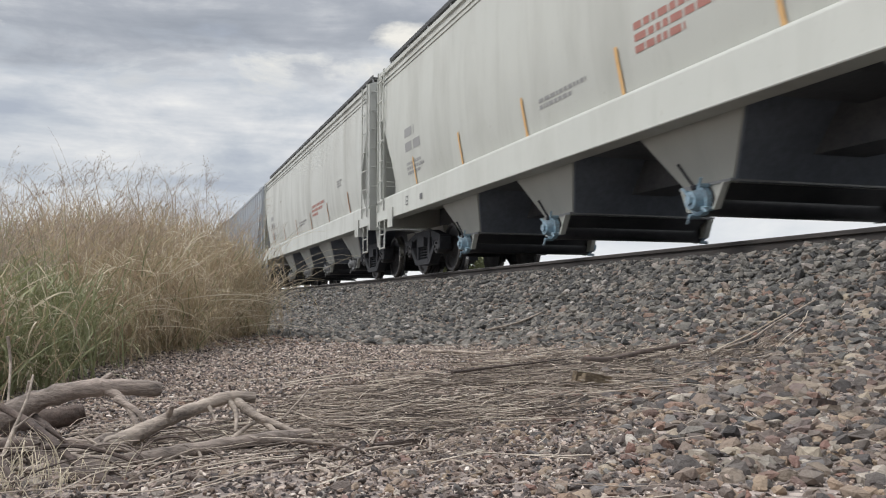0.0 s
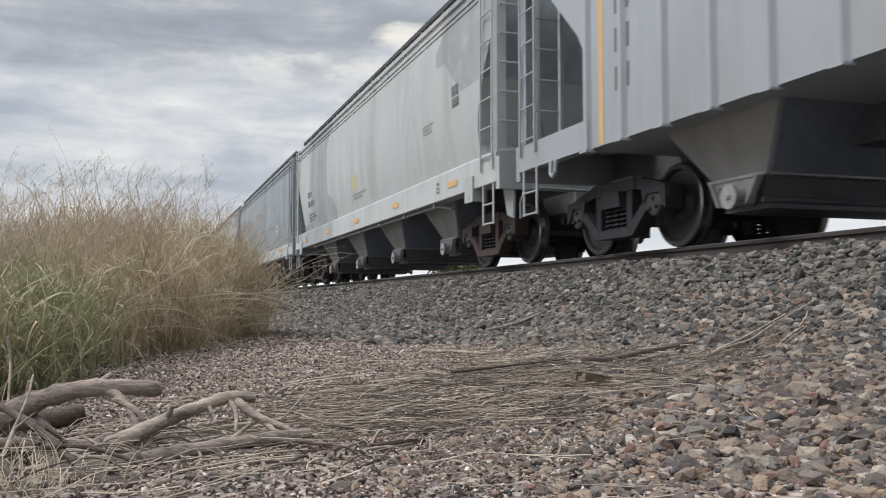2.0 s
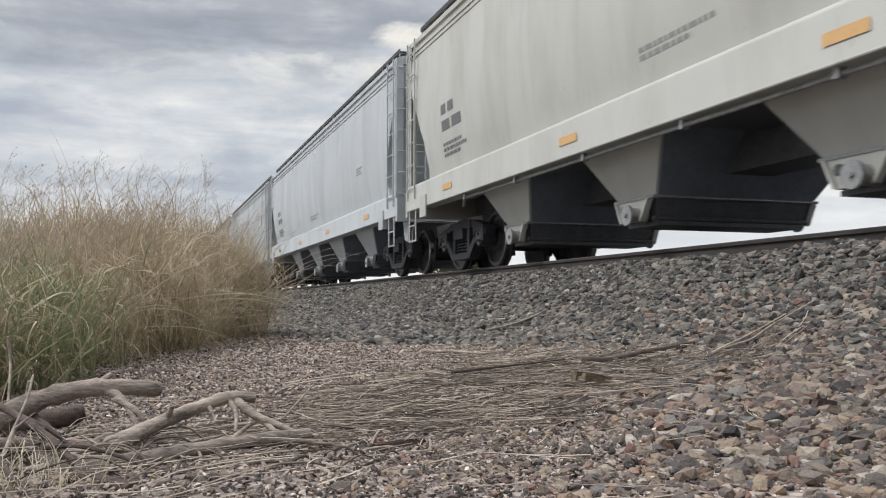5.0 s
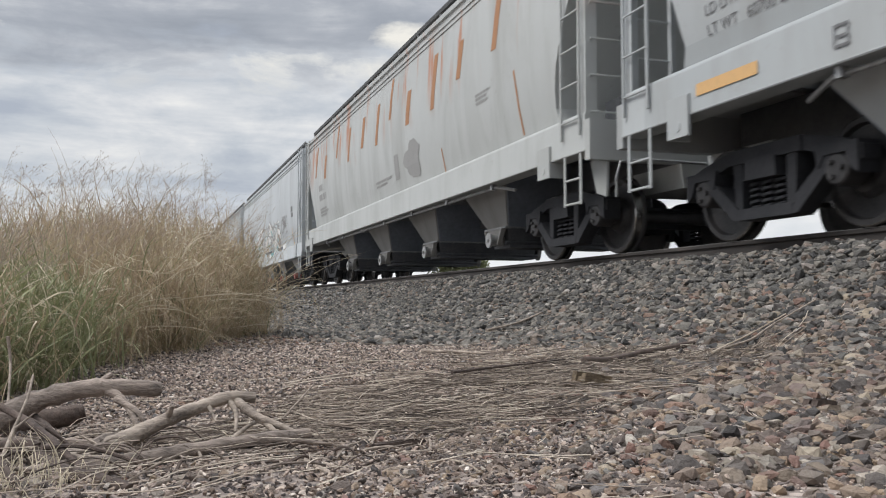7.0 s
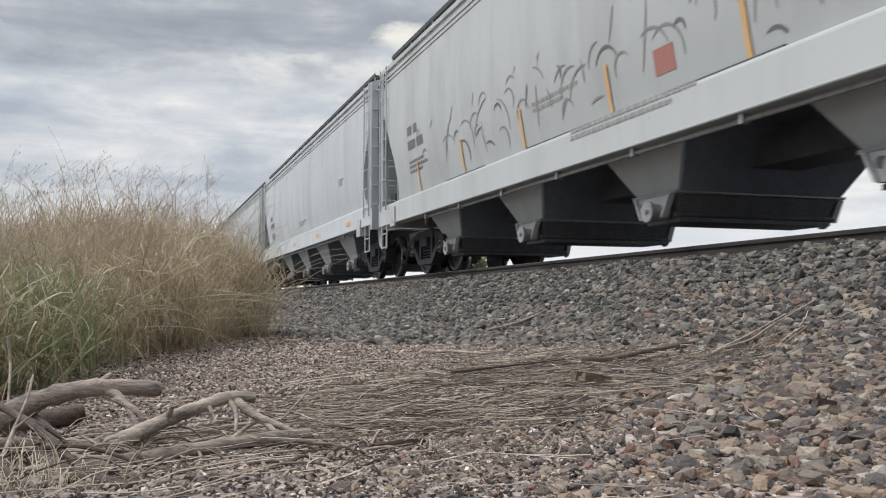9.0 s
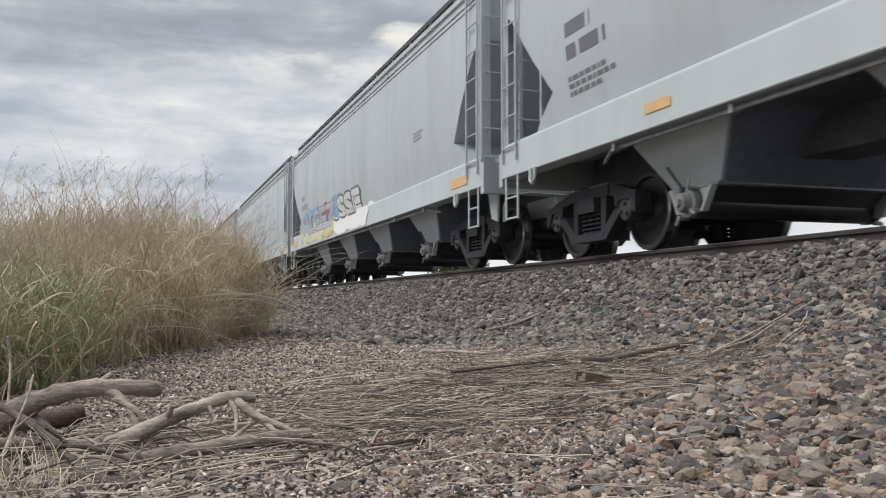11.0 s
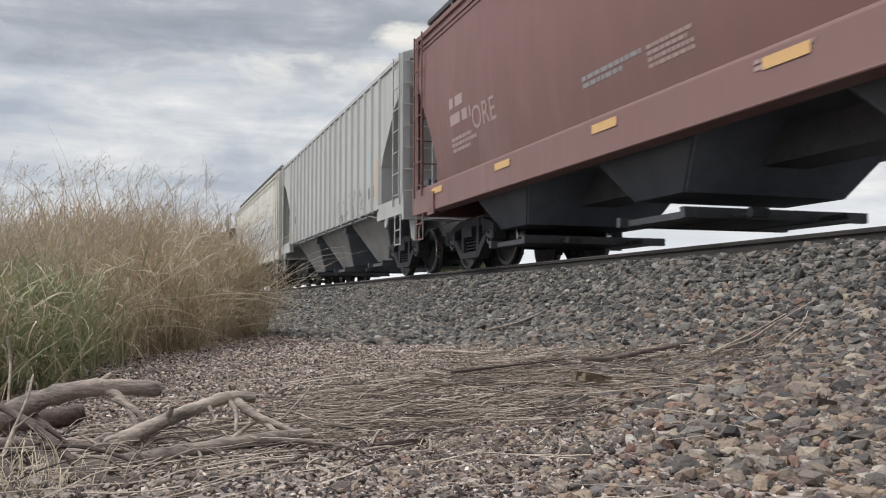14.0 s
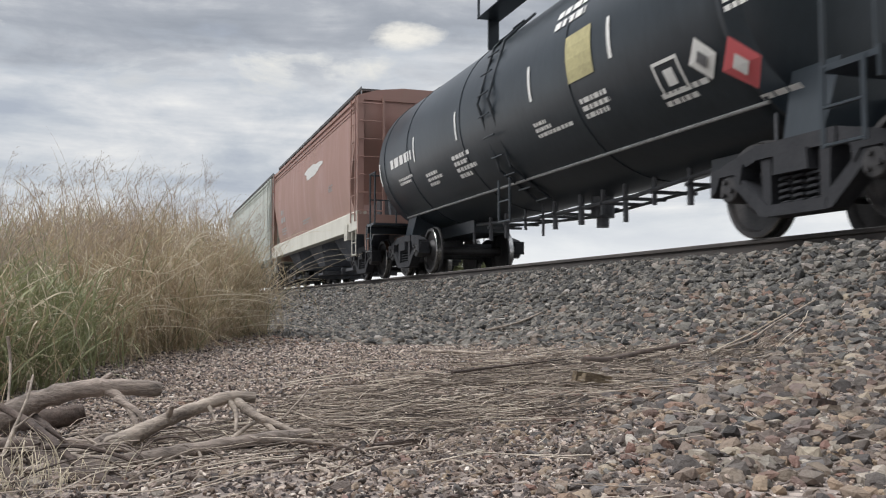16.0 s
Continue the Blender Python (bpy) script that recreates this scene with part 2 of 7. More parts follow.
def lathe(bm, profile, segments, axis="x"):
    """Turns (along, radius) points about the x or y axis."""
    rings = []
    for d, r in profile:
        ring = []
        for k in range(segments):
            c, s = math.cos(2 * math.pi * k / segments) * r, math.sin(2 * math.pi * k / segments) * r
            ring.append(bm.verts.new((d, c, s) if axis == "x" else (c, d, s)))
        rings.append(ring)
    for a, b in zip(rings, rings[1:]):
        for j in range(segments):
            bm.faces.new((a[j], a[(j + 1) % segments], b[(j + 1) % segments], b[j]))
    bm.faces.new(rings[0][::-1])
    bm.faces.new(rings[-1])


def finish(name, bm, material, smooth=0.0):
    bmesh.ops.recalc_face_normals(bm, faces=bm.faces)
    me = bpy.data.meshes.new(name)
    bm.to_mesh(me)
    bm.free()
    me.materials.append(material)
    if smooth:
        me.shade_smooth()
        me.set_sharp_from_angle(angle=radians(smooth))
    return me


def part(name, bm, material, parent, label="", smooth=0.0, at=None):
    """Links a bmesh, or a mesh that already exists, as one object under a thing or part."""
    me = bm if isinstance(bm, bpy.types.Mesh) else finish(name, bm, material, smooth)
    ob = new(name, me)
    ob.parent = parent
    if at is not None:
        ob.matrix_basis = at
    if isinstance(bm, bpy.types.Mesh) and material is not None and me.materials[0] != material:
        ob.material_slots[0].link = "OBJECT"
        ob.material_slots[0].material = material
    if label:
        tagged(ob, label)
    return ob


def shared(key, build, material, smooth=0.0):
    """One mesh for all alike parts."""
    if key not in MESHES:
        bm = bmesh.new()
        build(bm)
        MESHES[key] = finish(key, bm, material, smooth)
    return MESHES[key]


# ---- the train: running gear ----
WHEEL_R = 0.457


def wheelset_mesh(bm):
    for s in (-1, 1):
        lathe(bm, [(s * d, r) for d, r in ((0.685, 0.08), (0.68, 0.16), (0.70, 0.20), (0.715, 0.36), (0.69, 0.40), (0.685, 0.485), (0.715, 0.483), (0.725, 0.457), (0.81, 0.452), (0.82, 0.441), (0.822, 0.395), (0.775, 0.375), (0.76, 0.22), (0.83, 0.17), (0.83, 0.085))], 40)
        lathe(bm, [(s * 0.83, 0.085), (s * 0.90, 0.085), (s * 0.905, 0.13), (s * 1.10, 0.13), (s * 1.115, 0.115), (s * 1.12, 0.05)], 20)
        for k in range(3):
            a = 2 * math.pi * k / 3
            rod(bm, (s * 1.11, 0.07 * math.cos(a), 0.07 * math.sin(a)), (s * 1.15, 0.07 * math.cos(a), 0.07 * math.sin(a)), 0.024, 6)
    lathe(bm, [(-0.69, 0.085), (0, 0.078), (0.69, 0.085)], 16)


def sideframe_mesh(bm):
    """A cast side frame with its two windows, spring seat and pedestals, for the side at minus x."""
    x0, x1 = -1.10, -0.93
    top = [(-1.16, 0.50), (-1.16, 0.62), (-0.95, 0.70), (-0.5, 0.80), (0.5, 0.80), (0.95, 0.70), (1.16, 0.62), (1.16, 0.50), (0.95, 0.56), (0.5, 0.67), (-0.5, 0.67), (-0.95, 0.56)]
    plate(bm, top[0:3] + top[9:10][:0] + [(-0.95, 0.56)], x0, x1)
    plate(bm, [(-0.95, 0.70), (-0.5, 0.80), (-0.5, 0.67), (-0.95, 0.56)], x0, x1)
    plate(bm, [(-0.5, 0.80), (0.5, 0.80), (0.5, 0.67), (-0.5, 0.67)], x0 - 0.02, x1)
    plate(bm, [(0.5, 0.80), (0.95, 0.70), (0.95, 0.56), (0.5, 0.67)], x0, x1)
    plate(bm, [(0.95, 0.70), (1.16, 0.62), (1.16, 0.50), (0.95, 0.56)], x0, x1)
    for s in (-1, 1):
        plate(bm, [(s * 0.98, 0.62), (s * 0.84, 0.64), (s * 0.33, 0.24), (s * 0.36, 0.15), (s * 0.44, 0.16)], x0 - 0.015, x1)
        plate(bm, [(s * 0.30, 0.70), (s * 0.43, 0.70), (s * 0.40, 0.20), (s * 0.30, 0.20)], x0, x1 + 0.03)
        plate(bm, [(s * 1.14, 0.66), (s * 0.66, 0.66), (s * 0.70, 0.48), (s * 0.77, 0.58), (s * 1.0, 0.58), (s * 1.07, 0.44), (s * 1.14, 0.40)], x0 - 0.03, x1 + 0.02)
    plate(bm, [(-0.40, 0.25), (0.40, 0.25), (0.36, 0.15), (-0.36, 0.15)], x0 - 0.02, x1 + 0.05)
    plate(bm, [(-0.20, 0.68), (0.20, 0.68), (0.22, 0.50), (-0.22, 0.50)], x0 - 0.05, x1 + 0.1)


def spring_mesh(bm):
    for y in (-0.17, 0.0, 0.17):
        pts = []
        for k in range(41):
            a = 2 * math.pi * k / 8
            pts.append((-1.02 + 0.065 * math.cos(a), y + 0.065 * math.sin(a), 0.225 + 0.27 * k / 40))
        bent(bm, pts, 0.018, 5)


def bolster_mesh(bm):
    hull8(bm, [(-1.0, -0.18, 0.42), (1.0, -0.18, 0.42), (1.0, 0.18, 0.42), (-1.0, 0.18, 0.42)], [(-1.0, -0.20, 0.66), (1.0, -0.20, 0.66), (1.0, 0.20, 0.66), (-1.0, 0.20, 0.66)])
    rod(bm, (0, 0, 0.62), (0, 0, 0.80), 0.2, 16)


def brake_beam_mesh(bm):
    for x in (-0.76, 0.76):
        plate(bm, [(0.38, 0.26), (0.34, 0.52), (0.42, 0.52), (0.455, 0.26)], x - 0.04, x + 0.04)
    box(bm, -0.74, 0.74, 0.34, 0.40, 0.36, 0.42)


WHEELSETS = []


def rims(me):
    """The worn, shiny rim of each wheel."""
    me.materials.append(TREAD)
    for p in me.polygons:
        r = max(math.hypot(me.vertices[v].co.y, me.vertices[v].co.z) for v in p.vertices)
        low = min(math.hypot(me.vertices[v].co.y, me.vertices[v].co.z) for v in p.vertices)
        if low > 0.44 and r < 0.46:
            p.material_index = 1


def truck(parent, y, rust):
    frame_mat = RUSTY_FRAME if rust else CAST
    t = part("truck", shared("bolster", bolster_mesh, STEEL), STEEL, parent, "dark cast steel freight truck on the rails", at=pose(0, y, 0))
    side = shared("sideframe", sideframe_mesh, CAST)
    part("side_frame", side, frame_mat, t)
    part("side_frame", side, frame_mat, t, at=pose(0, 0, 0, 0, 0, 180))
    spring = shared("spring_nest", spring_mesh, CAST, 40)
    part("spring_nest", spring, CAST, t)
    part("spring_nest", spring, CAST, t, at=pose(0, 0, 0, 0, 0, 180))
    for turn in (0, 180):
        part("brake_beam", shared("brake_beam", brake_beam_mesh, STEEL), STEEL, t, at=pose(0, 0, 0, 0, 0, turn))
    if "wheelset" not in MESHES:
        rims(shared("wheelset", wheelset_mesh, WHEEL, 35))
    for d in (-0.889, 0.889):
        w = part("wheelset", MESHES["wheelset"], WHEEL, t, "steel wheel pair with worn rims", at=pose(0, d, WHEEL_R))
        WHEELSETS.append((w, d))
    return t


RUSTY_FRAME = mottled("red_rusty_frame", (0.024, 0.020, 0.020), (0.085, 0.055, 0.047), 4.0, 0.85, 0.05, 0.4, 0.01)


# ---- the train: covered hoppers ----
SIDE = ((1.30, 1.39), (1.6, 1.45), (2.0, 1.515), (2.5, 1.565), (3.0, 1.585), (3.6, 1.575), (4.16, 1.545))
LEDGE = [1.57]        # top of the side sill of the car in hand


def side_x(z, flat=None):
    if flat is not None:
        return flat
    return float(np.interp(z, [p[0] for p in SIDE], [p[1] for p in SIDE]))


def end_inset(style, z):
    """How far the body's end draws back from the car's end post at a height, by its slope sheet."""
    if style == "round":
        return float(np.interp(z, [1.46, 1.62, 1.8, 2.2, 2.7, 3.2, 3.6], [0.78, 0.92, 0.98, 0.90, 0.62, 0.26, 0.10]))
    if style == "angular":
        return float(np.interp(z, [1.46, 1.75, 2.0, 3.25, 3.3], [0.62, 1.0, 1.45, 0.28, 0.12]))
    return float(np.interp(z, [1.12, 2.35, 3.5, 3.6], [1.75, 1.75, 0.5, 0.12]))


def body_mesh(bm, half, style, flat, bottom):
    zs = sorted({bottom} | {z for z in (1.6, 1.8, 2.0, 2.25, 2.5, 2.75, 3.0, 3.2, 3.35, 3.6, 3.9, 4.16) if z > bottom + 0.01})
    ring = [(-side_x(z, flat), z, end_inset(style, z)) for z in zs]
    ring += [(-1.585, 4.17, 0.06), (-1.585, 4.25, 0.06), (-1.50, 4.30, 0.06), (-1.1, 4.42, 0.06), (-0.5, 4.50, 0.06)]
    ring += [(-x, z, e) for x, z, e in ring[::-1]]
    cols = [0.0, 0.12, 0.3, 0.5, 0.7, 0.88, 1.0]
    grid = [[bm.verts.new((x, -(half - e) + 2 * (half - e) * c, z)) for c in cols] for x, z, e in ring]
    for a, b in zip(grid, grid[1:]):
        for j in range(len(cols) - 1):
            bm.faces.new((a[j], a[j + 1], b[j + 1], b[j]))
    n = len(grid)
    for j in (0, -1):
        for k in range(n // 2 - 1):
            bm.faces.new((grid[k][j], grid[k + 1][j], grid[n - 2 - k][j], grid[n - 1 - k][j]))
    for j in range(len(cols) - 1):
        bm.faces.new((grid[0][j], grid[0][j + 1], grid[-1][j + 1], grid[-1][j]))


def sill_mesh(bm, half, low, top):
    """A deep channel with a rounded upper edge and a turned-in lower flange."""
    prof = [(-1.36, low), (-1.60, low), (-1.606, low + 0.012), (-1.60, low + 0.03), (-1.60, top - 0.05), (-1.592, top - 0.02), (-1.57, top), (-1.37, top)]
    a = [bm.verts.new((x, -half, z)) for x, z in prof]
    b = [bm.verts.new((x, half, z)) for x, z in prof]
    bm.faces.new(a)
    bm.faces.new(b[::-1])
    for k in range(len(prof)):
        j = (k + 1) % len(prof)
        bm.faces.new((a[j], a[k], b[k], b[j]))


def walkway_mesh(bm, half):
    """Roof grating on brackets along one edge."""
    prof = [(-1.44, 4.70), (-0.98, 4.715), (-0.98, 4.735), (-1.425, 4.73), (-1.425, 4.775), (-1.44, 4.775)]
    a = [bm.verts.new((x, -half + 0.3, z)) for x, z in prof]
    b = [bm.verts.new((x, half - 0.3, z)) for x, z in prof]
    bm.faces.new(a)
    bm.faces.new(b[::-1])
    for k in range(6):
        bm.faces.new((a[(k + 1) % 6], a[k], b[k], b[(k + 1) % 6]))


def bracket_mesh(bm):
    rod(bm, (-1.42, 0, 4.25), (-1.42, 0, 4.71), 0.018, 6)
    rod(bm, (-1.42, 0, 4.70), (-0.98, 0, 4.70), 0.015, 6)
    rod(bm, (-0.98, 0, 4.40), (-0.98, 0, 4.71), 0.018, 6)


def hatch_mesh(bm, half):
    """The long trough of roof hatches between the walkways."""
    box(bm, -0.42, 0.42, -half + 0.9, half - 0.9, 4.47, 4.60)
    for k in range(5):
        y = -half + 1.0 + (2 * half - 2.0) * k / 5
        box(bm, -0.46, 0.46, y + 0.04, y + (2 * half - 2.0) / 5 - 0.04, 4.585, 4.65)


def ladder_mesh(bm):
    """Side ladder at the corner: an outer stile, and rungs to the corner post."""
    for y in (0.0, 0.46):
        box(bm, -1.64, -1.615, y - 0.016, y + 0.016, 1.30, 4.25)
    for k in range(7):
        z = 1.50 + k * 0.42
        rod(bm, (-1.63, -0.01, z), (-1.63, 0.47, z), 0.013, 6)


def end_ladder_mesh(bm):
    for k in range(7):
        z = 1.55 + k * 0.42
        rod(bm, (-1.55, -0.05, z), (-0.98, -0.05, z), 0.013, 6)
        rod(bm, (-1.52, -0.05, z), (-1.52, 0.03, z), 0.012, 6)
    box(bm, -1.0, -0.95, -0.07, 0.0, 1.40, 4.25)


def post_mesh(bm):
    box(bm, -1.585, -1.44, 0.0, 0.06, 1.40, 4.26)
    box(bm, -1.585, -1.565, 0.04, 0.17, 1.40, 4.26)


def step_mesh(bm):
    for y in (0.0, 0.40):
        box(bm, -1.60, -1.585, y - 0.022, y + 0.022, 0.52, 1.12)
    for z in (0.54, 0.82):
        rod(bm, (-1.59, 0, z), (-1.59, 0.40, z), 0.015, 6)


def jack_pad_mesh(bm):
    box(bm, -1.63, -1.60, -0.17, 0.17, 0.92, 1.30)
    box(bm, -1.60, -1.40, -0.17, -0.14, 0.92, 1.12)
    rod(bm, (-1.636, 0, 1.02), (-1.60, 0, 1.02), 0.05, 12)


def hook_mesh(bm):
    bent(bm, [(-1.61, -0.07, 1.12), (-1.62, -0.06, 0.97), (-1.62, 0.0, 0.92), (-1.62, 0.06, 0.97), (-1.61, 0.07, 1.12)], 0.026, 8)


def end_frame_mesh(bm):
    """End sill with its platform, stub of the centre sill and striker."""
    box(bm, -1.6, 1.6, -0.12, 0.0, 1.0, 1.46)
    box(bm, -1.46, 1.46, 0.0, 1.2, 1.40, 1.45)
    hull8(bm, [(-0.42, -0.16, 0.72), (0.42, -0.16, 0.72), (0.42, 0.9, 0.72), (-0.42, 0.9, 0.72)], [(-0.46, -0.16, 1.0), (0.46, -0.16, 1.0), (0.46, 0.9, 1.0), (-0.46, 0.9, 1.0)])
    plate(bm, [(-0.05, 1.05), (0.35, 1.05), (0.20, 0.66), (-0.02, 0.60)], -1.35, -1.32)


def slope_brace_mesh(bm):
    """Struts and brake gear under the end slope sheet."""
    for s in (-1, 1):
        rod(bm, (s * 0.75, 0.15, 1.45), (s * 0.75, 0.75, 3.0), 0.035, 6)
    rod(bm, (-0.6, 0.55, 1.62), (0.5, 0.55, 1.62), 0.17, 14)
    rod(bm, (0.35, 0.30, 1.45), (0.35, 0.30, 2.3), 0.03, 6)
    box(bm, -0.95, -0.6, 0.35, 0.7, 1.45, 1.85)


def coupler_mesh(bm):
    box(bm, -0.11, 0.11, -0.40, 0.4, 0.74, 0.94)
    plate(bm, [(-0.62, 0.68), (-0.38, 0.68), (-0.34, 1.0), (-0.60, 1.0)], -0.17, -0.04)
    plate(bm, [(-0.52, 0.70), (-0.38, 0.70), (-0.36, 0.98), (-0.50, 0.98)], -0.05, 0.19)


def hose_mesh(bm):
    bent(bm, [(0.35, -0.15, 0.80), (0.36, -0.28, 0.74), (0.35, -0.36, 0.55), (0.30, -0.42, 0.36), (0.22, -0.52, 0.28)], 0.03, 8)


def lever_mesh(bm):
    bent(bm, [(-0.15, -0.2, 1.0), (-0.9, -0.17, 1.02), (-1.25, -0.17, 0.98), (-1.3, -0.17, 0.80), (-1.3, -0.17, 0.58)], 0.016, 6)


def bay_mesh(bm, top, bottom, inset, low):
    hull8(bm, [(-1.45 + inset, -bottom / 2, low), (1.45 - inset, -bottom / 2, low), (1.45 - inset, bottom / 2, low), (-1.45 + inset, bottom / 2, low)],
          [(-1.44, -top / 2, 1.56), (1.44, -top / 2, 1.56), (1.44, top / 2, 1.56), (-1.44, top / 2, 1.56)])


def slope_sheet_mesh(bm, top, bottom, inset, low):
    """The sloping sheet across a bay's front, coloured dark for shade, with turned edges."""
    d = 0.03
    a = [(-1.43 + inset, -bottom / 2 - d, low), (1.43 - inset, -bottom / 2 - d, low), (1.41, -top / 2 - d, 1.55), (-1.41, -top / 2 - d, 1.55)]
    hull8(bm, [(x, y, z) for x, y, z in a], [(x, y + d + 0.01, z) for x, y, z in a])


def crotch_mesh(bm, gap):
    """The ridge where two bays meet."""
    hull8(bm, [(-1.44, -gap / 2, 1.16), (1.44, -gap / 2, 1.16), (1.44, gap / 2, 1.16), (-1.44, gap / 2, 1.16)], [(-1.45, -gap, 1.47), (1.45, -gap, 1.47), (1.45, gap, 1.47), (-1.45, gap, 1.47)])


def tube_between(bm, x0, x1, r, z, sides=24):
    """A level tube across the car with a shallow lip at each end."""
    rows = []
    for x, q in ((x0, r * 0.7), (x0, r * 1.06), (x0 + 0.04, r * 1.06), (x0 + 0.04, r), (x1 - 0.04, r), (x1 - 0.04, r * 1.06), (x1, r * 1.06), (x1, r * 0.7)):
        rows.append([bm.verts.new((x, q * math.cos(2 * math.pi * k / sides), z + q * math.sin(2 * math.pi * k / sides))) for k in range(sides)])
    for p, q in zip(rows, rows[1:]):
        for k in range(sides):
            bm.faces.new((p[k], p[(k + 1) % sides], q[(k + 1) % sides], q[k]))
    bm.faces.new(rows[0][::-1])
    bm.faces.new(rows[-1])


def pipe_gate_mesh(bm):
    hull8(bm, [(-0.98, -0.16, 0.40), (0.98, -0.16, 0.40), (0.98, 0.16, 0.40), (-0.98, 0.16, 0.40)], [(-1.02, -0.36, 0.55), (1.02, -0.36, 0.55), (1.02, 0.36, 0.55), (-1.02, 0.36, 0.55)])
    tube_between(bm, -1.10, 1.10, 0.150, 0.395)


def gate_ledge_mesh(bm):
    """The bolted flange between a bay and its outlet."""
    box(bm, -1.08, 1.08, -0.43, -0.36, 0.545, 0.565)
    box(bm, -1.08, 1.08, 0.36, 0.43, 0.545, 0.565)
    for y in (-0.40, 0.40):
        for k in range(9):
            rod(bm, (-1.0 + k * 0.25, y, 0.53), (-1.0 + k * 0.25, y, 0.582), 0.014, 6)
    box(bm, -1.085, -1.05, -0.43, 0.43, 0.54, 0.57)
    box(bm, 1.05, 1.085, -0.43, 0.43, 0.54, 0.57)


def gate_cheek_mesh(bm):
    """The painted end plate that hangs below the flange at the near side."""
    plate(bm, [(-0.36, 0.54), (0.36, 0.54), (0.24, 0.30), (-0.20, 0.30)], -1.075, -1.045)
    plate(bm, [(-0.36, 0.54), (-0.33, 0.54), (-0.17, 0.30), (-0.20, 0.30)], -1.12, -1.075)
    plate(bm, [(0.33, 0.54), (0.36, 0.54), (0.24, 0.30), (0.21, 0.30)], -1.12, -1.075)


def pipe_cap_mesh(bm):
    rod(bm, (-1.10, 0, 0.395), (-1.16, 0, 0.395), 0.150, 18)
    rod(bm, (-1.16, 0, 0.395), (-1.25, 0, 0.395), 0.110, 16, 0.09)
    rod(bm, (-1.25, 0, 0.395), (-1.28, 0, 0.395), 0.05, 6)
    for a in (0.6, 2.1, 3.7, 5.2):
        y, z = 0.165 * math.cos(a), 0.395 + 0.165 * math.sin(a)
        rod(bm, (-1.09, y, z), (-1.21, y, z), 0.022, 6)
        rod(bm, (-1.20, y, z), (-1.205, y * 1.5, 0.395 + (z - 0.395) * 1.5), 0.014, 6)


def pipe_handle_mesh(bm):
    rod(bm, (-1.16, 0.05, 0.53), (-1.22, 0.24, 0.78), 0.017, 6)
    rod(bm, (-1.19, 0.05, 0.53), (-1.10, 0.05, 0.53), 0.03, 8)


def slide_gate_mesh(bm):
    hull8(bm, [(-0.94, -0.26, 0.30), (0.94, -0.26, 0.30), (0.94, 0.26, 0.30), (-0.94, 0.26, 0.30)], [(-1.02, -0.37, 0.55), (1.02, -0.37, 0.55), (1.02, 0.37, 0.55), (-1.02, 0.37, 0.55)])
    box(bm, -0.96, 0.96, -0.32, 0.32, 0.255, 0.30)
    for y in (-0.30, 0.30):
        rod(bm, (-1.02, y, 0.33), (1.02, y, 0.33), 0.025, 8)
    rod(bm, (-1.13, 0.16, 0.44), (-1.0, 0.16, 0.44), 0.05, 8)
    box(bm, -1.14, -1.10, 0.13, 0.19, 0.41, 0.47)


def slide_cap_mesh(bm):
    rod(bm, (-0.98, -0.08, 0.37), (-1.20, -0.08, 0.37), 0.085, 16)
    rod(bm, (-1.19, -0.08, 0.37), (-1.225, -0.08, 0.37), 0.115, 18)
    rod(bm, (-1.225, -0.08, 0.37), (-1.25, -0.08, 0.37), 0.03, 6)


def tray_gate_mesh(bm):
    box(bm, -1.05, 1.05, -0.62, 0.62, 0.27, 0.34)
    box(bm, -1.15, 1.15, -0.68, -0.60, 0.26, 0.37)
    box(bm, -1.15, 1.15, 0.60, 0.68, 0.26, 0.37)
    rod(bm, (-0.55, -1.05, 0.29), (-0.55, 0.7, 0.29), 0.03, 8)
    rod(bm, (0.55, -1.05, 0.29), (0.55, 0.7, 0.29), 0.03, 8)
    rod(bm, (-0.65, -1.05, 0.29), (-0.45, -1.05, 0.29), 0.055, 8)


def rib_mesh(bm, low):
    hull8(bm, [(-1.603, -0.035, low), (-1.54, -0.075, low), (-1.54, 0.075, low), (-1.603, 0.035, low)], [(-1.603, -0.035, 4.16), (-1.54, -0.075, 4.16), (-1.54, 0.075, 4.16), (-1.603, 0.035, 4.16)])
    box(bm, -1.635, -1.50, -0.075, 0.075, low - 0.025, low)


def train_pipe_mesh(bm, half, z):
    """The brake pipe below the side sill, with its clips."""
    bent(bm, [(-1.38, -half + 2.5, z - 0.08), (-1.50, -half + 2.9, z), (-1.52, 0, z), (-1.50, half - 2.9, z), (-1.38, half - 2.5, z - 0.08)], 0.024, 8)
    for k in range(7):
        y = (k / 3 - 1) * (half - 3.0)
        box(bm, -1.555, -1.48, y - 0.03, y + 0.03, z - 0.035, z + 0.05)


def eave_rib_mesh(bm, half):
    box(bm, -1.572, -1.53, -half + 0.15, half - 0.15, 4.03, 4.055)


FLANGE = mottled("grey_flange_steel", (0.16, 0.165, 0.17), (0.32, 0.32, 0.32), 6.0, 0.5, 0.3, 0.2, 0.004)
# Dark blue-grey for the slope sheets: the bays' shade is put into this colour.
SHADED_SHEET = mottled("shade_dark_slope_sheet", (0.105, 0.122, 0.15), (0.175, 0.198, 0.235), 2.0, 0.55, 0.0, 0.2, 0.01)
HANDLES = (("angular", hook_mesh), ("round", jack_pad_mesh), ("rib", hook_mesh))


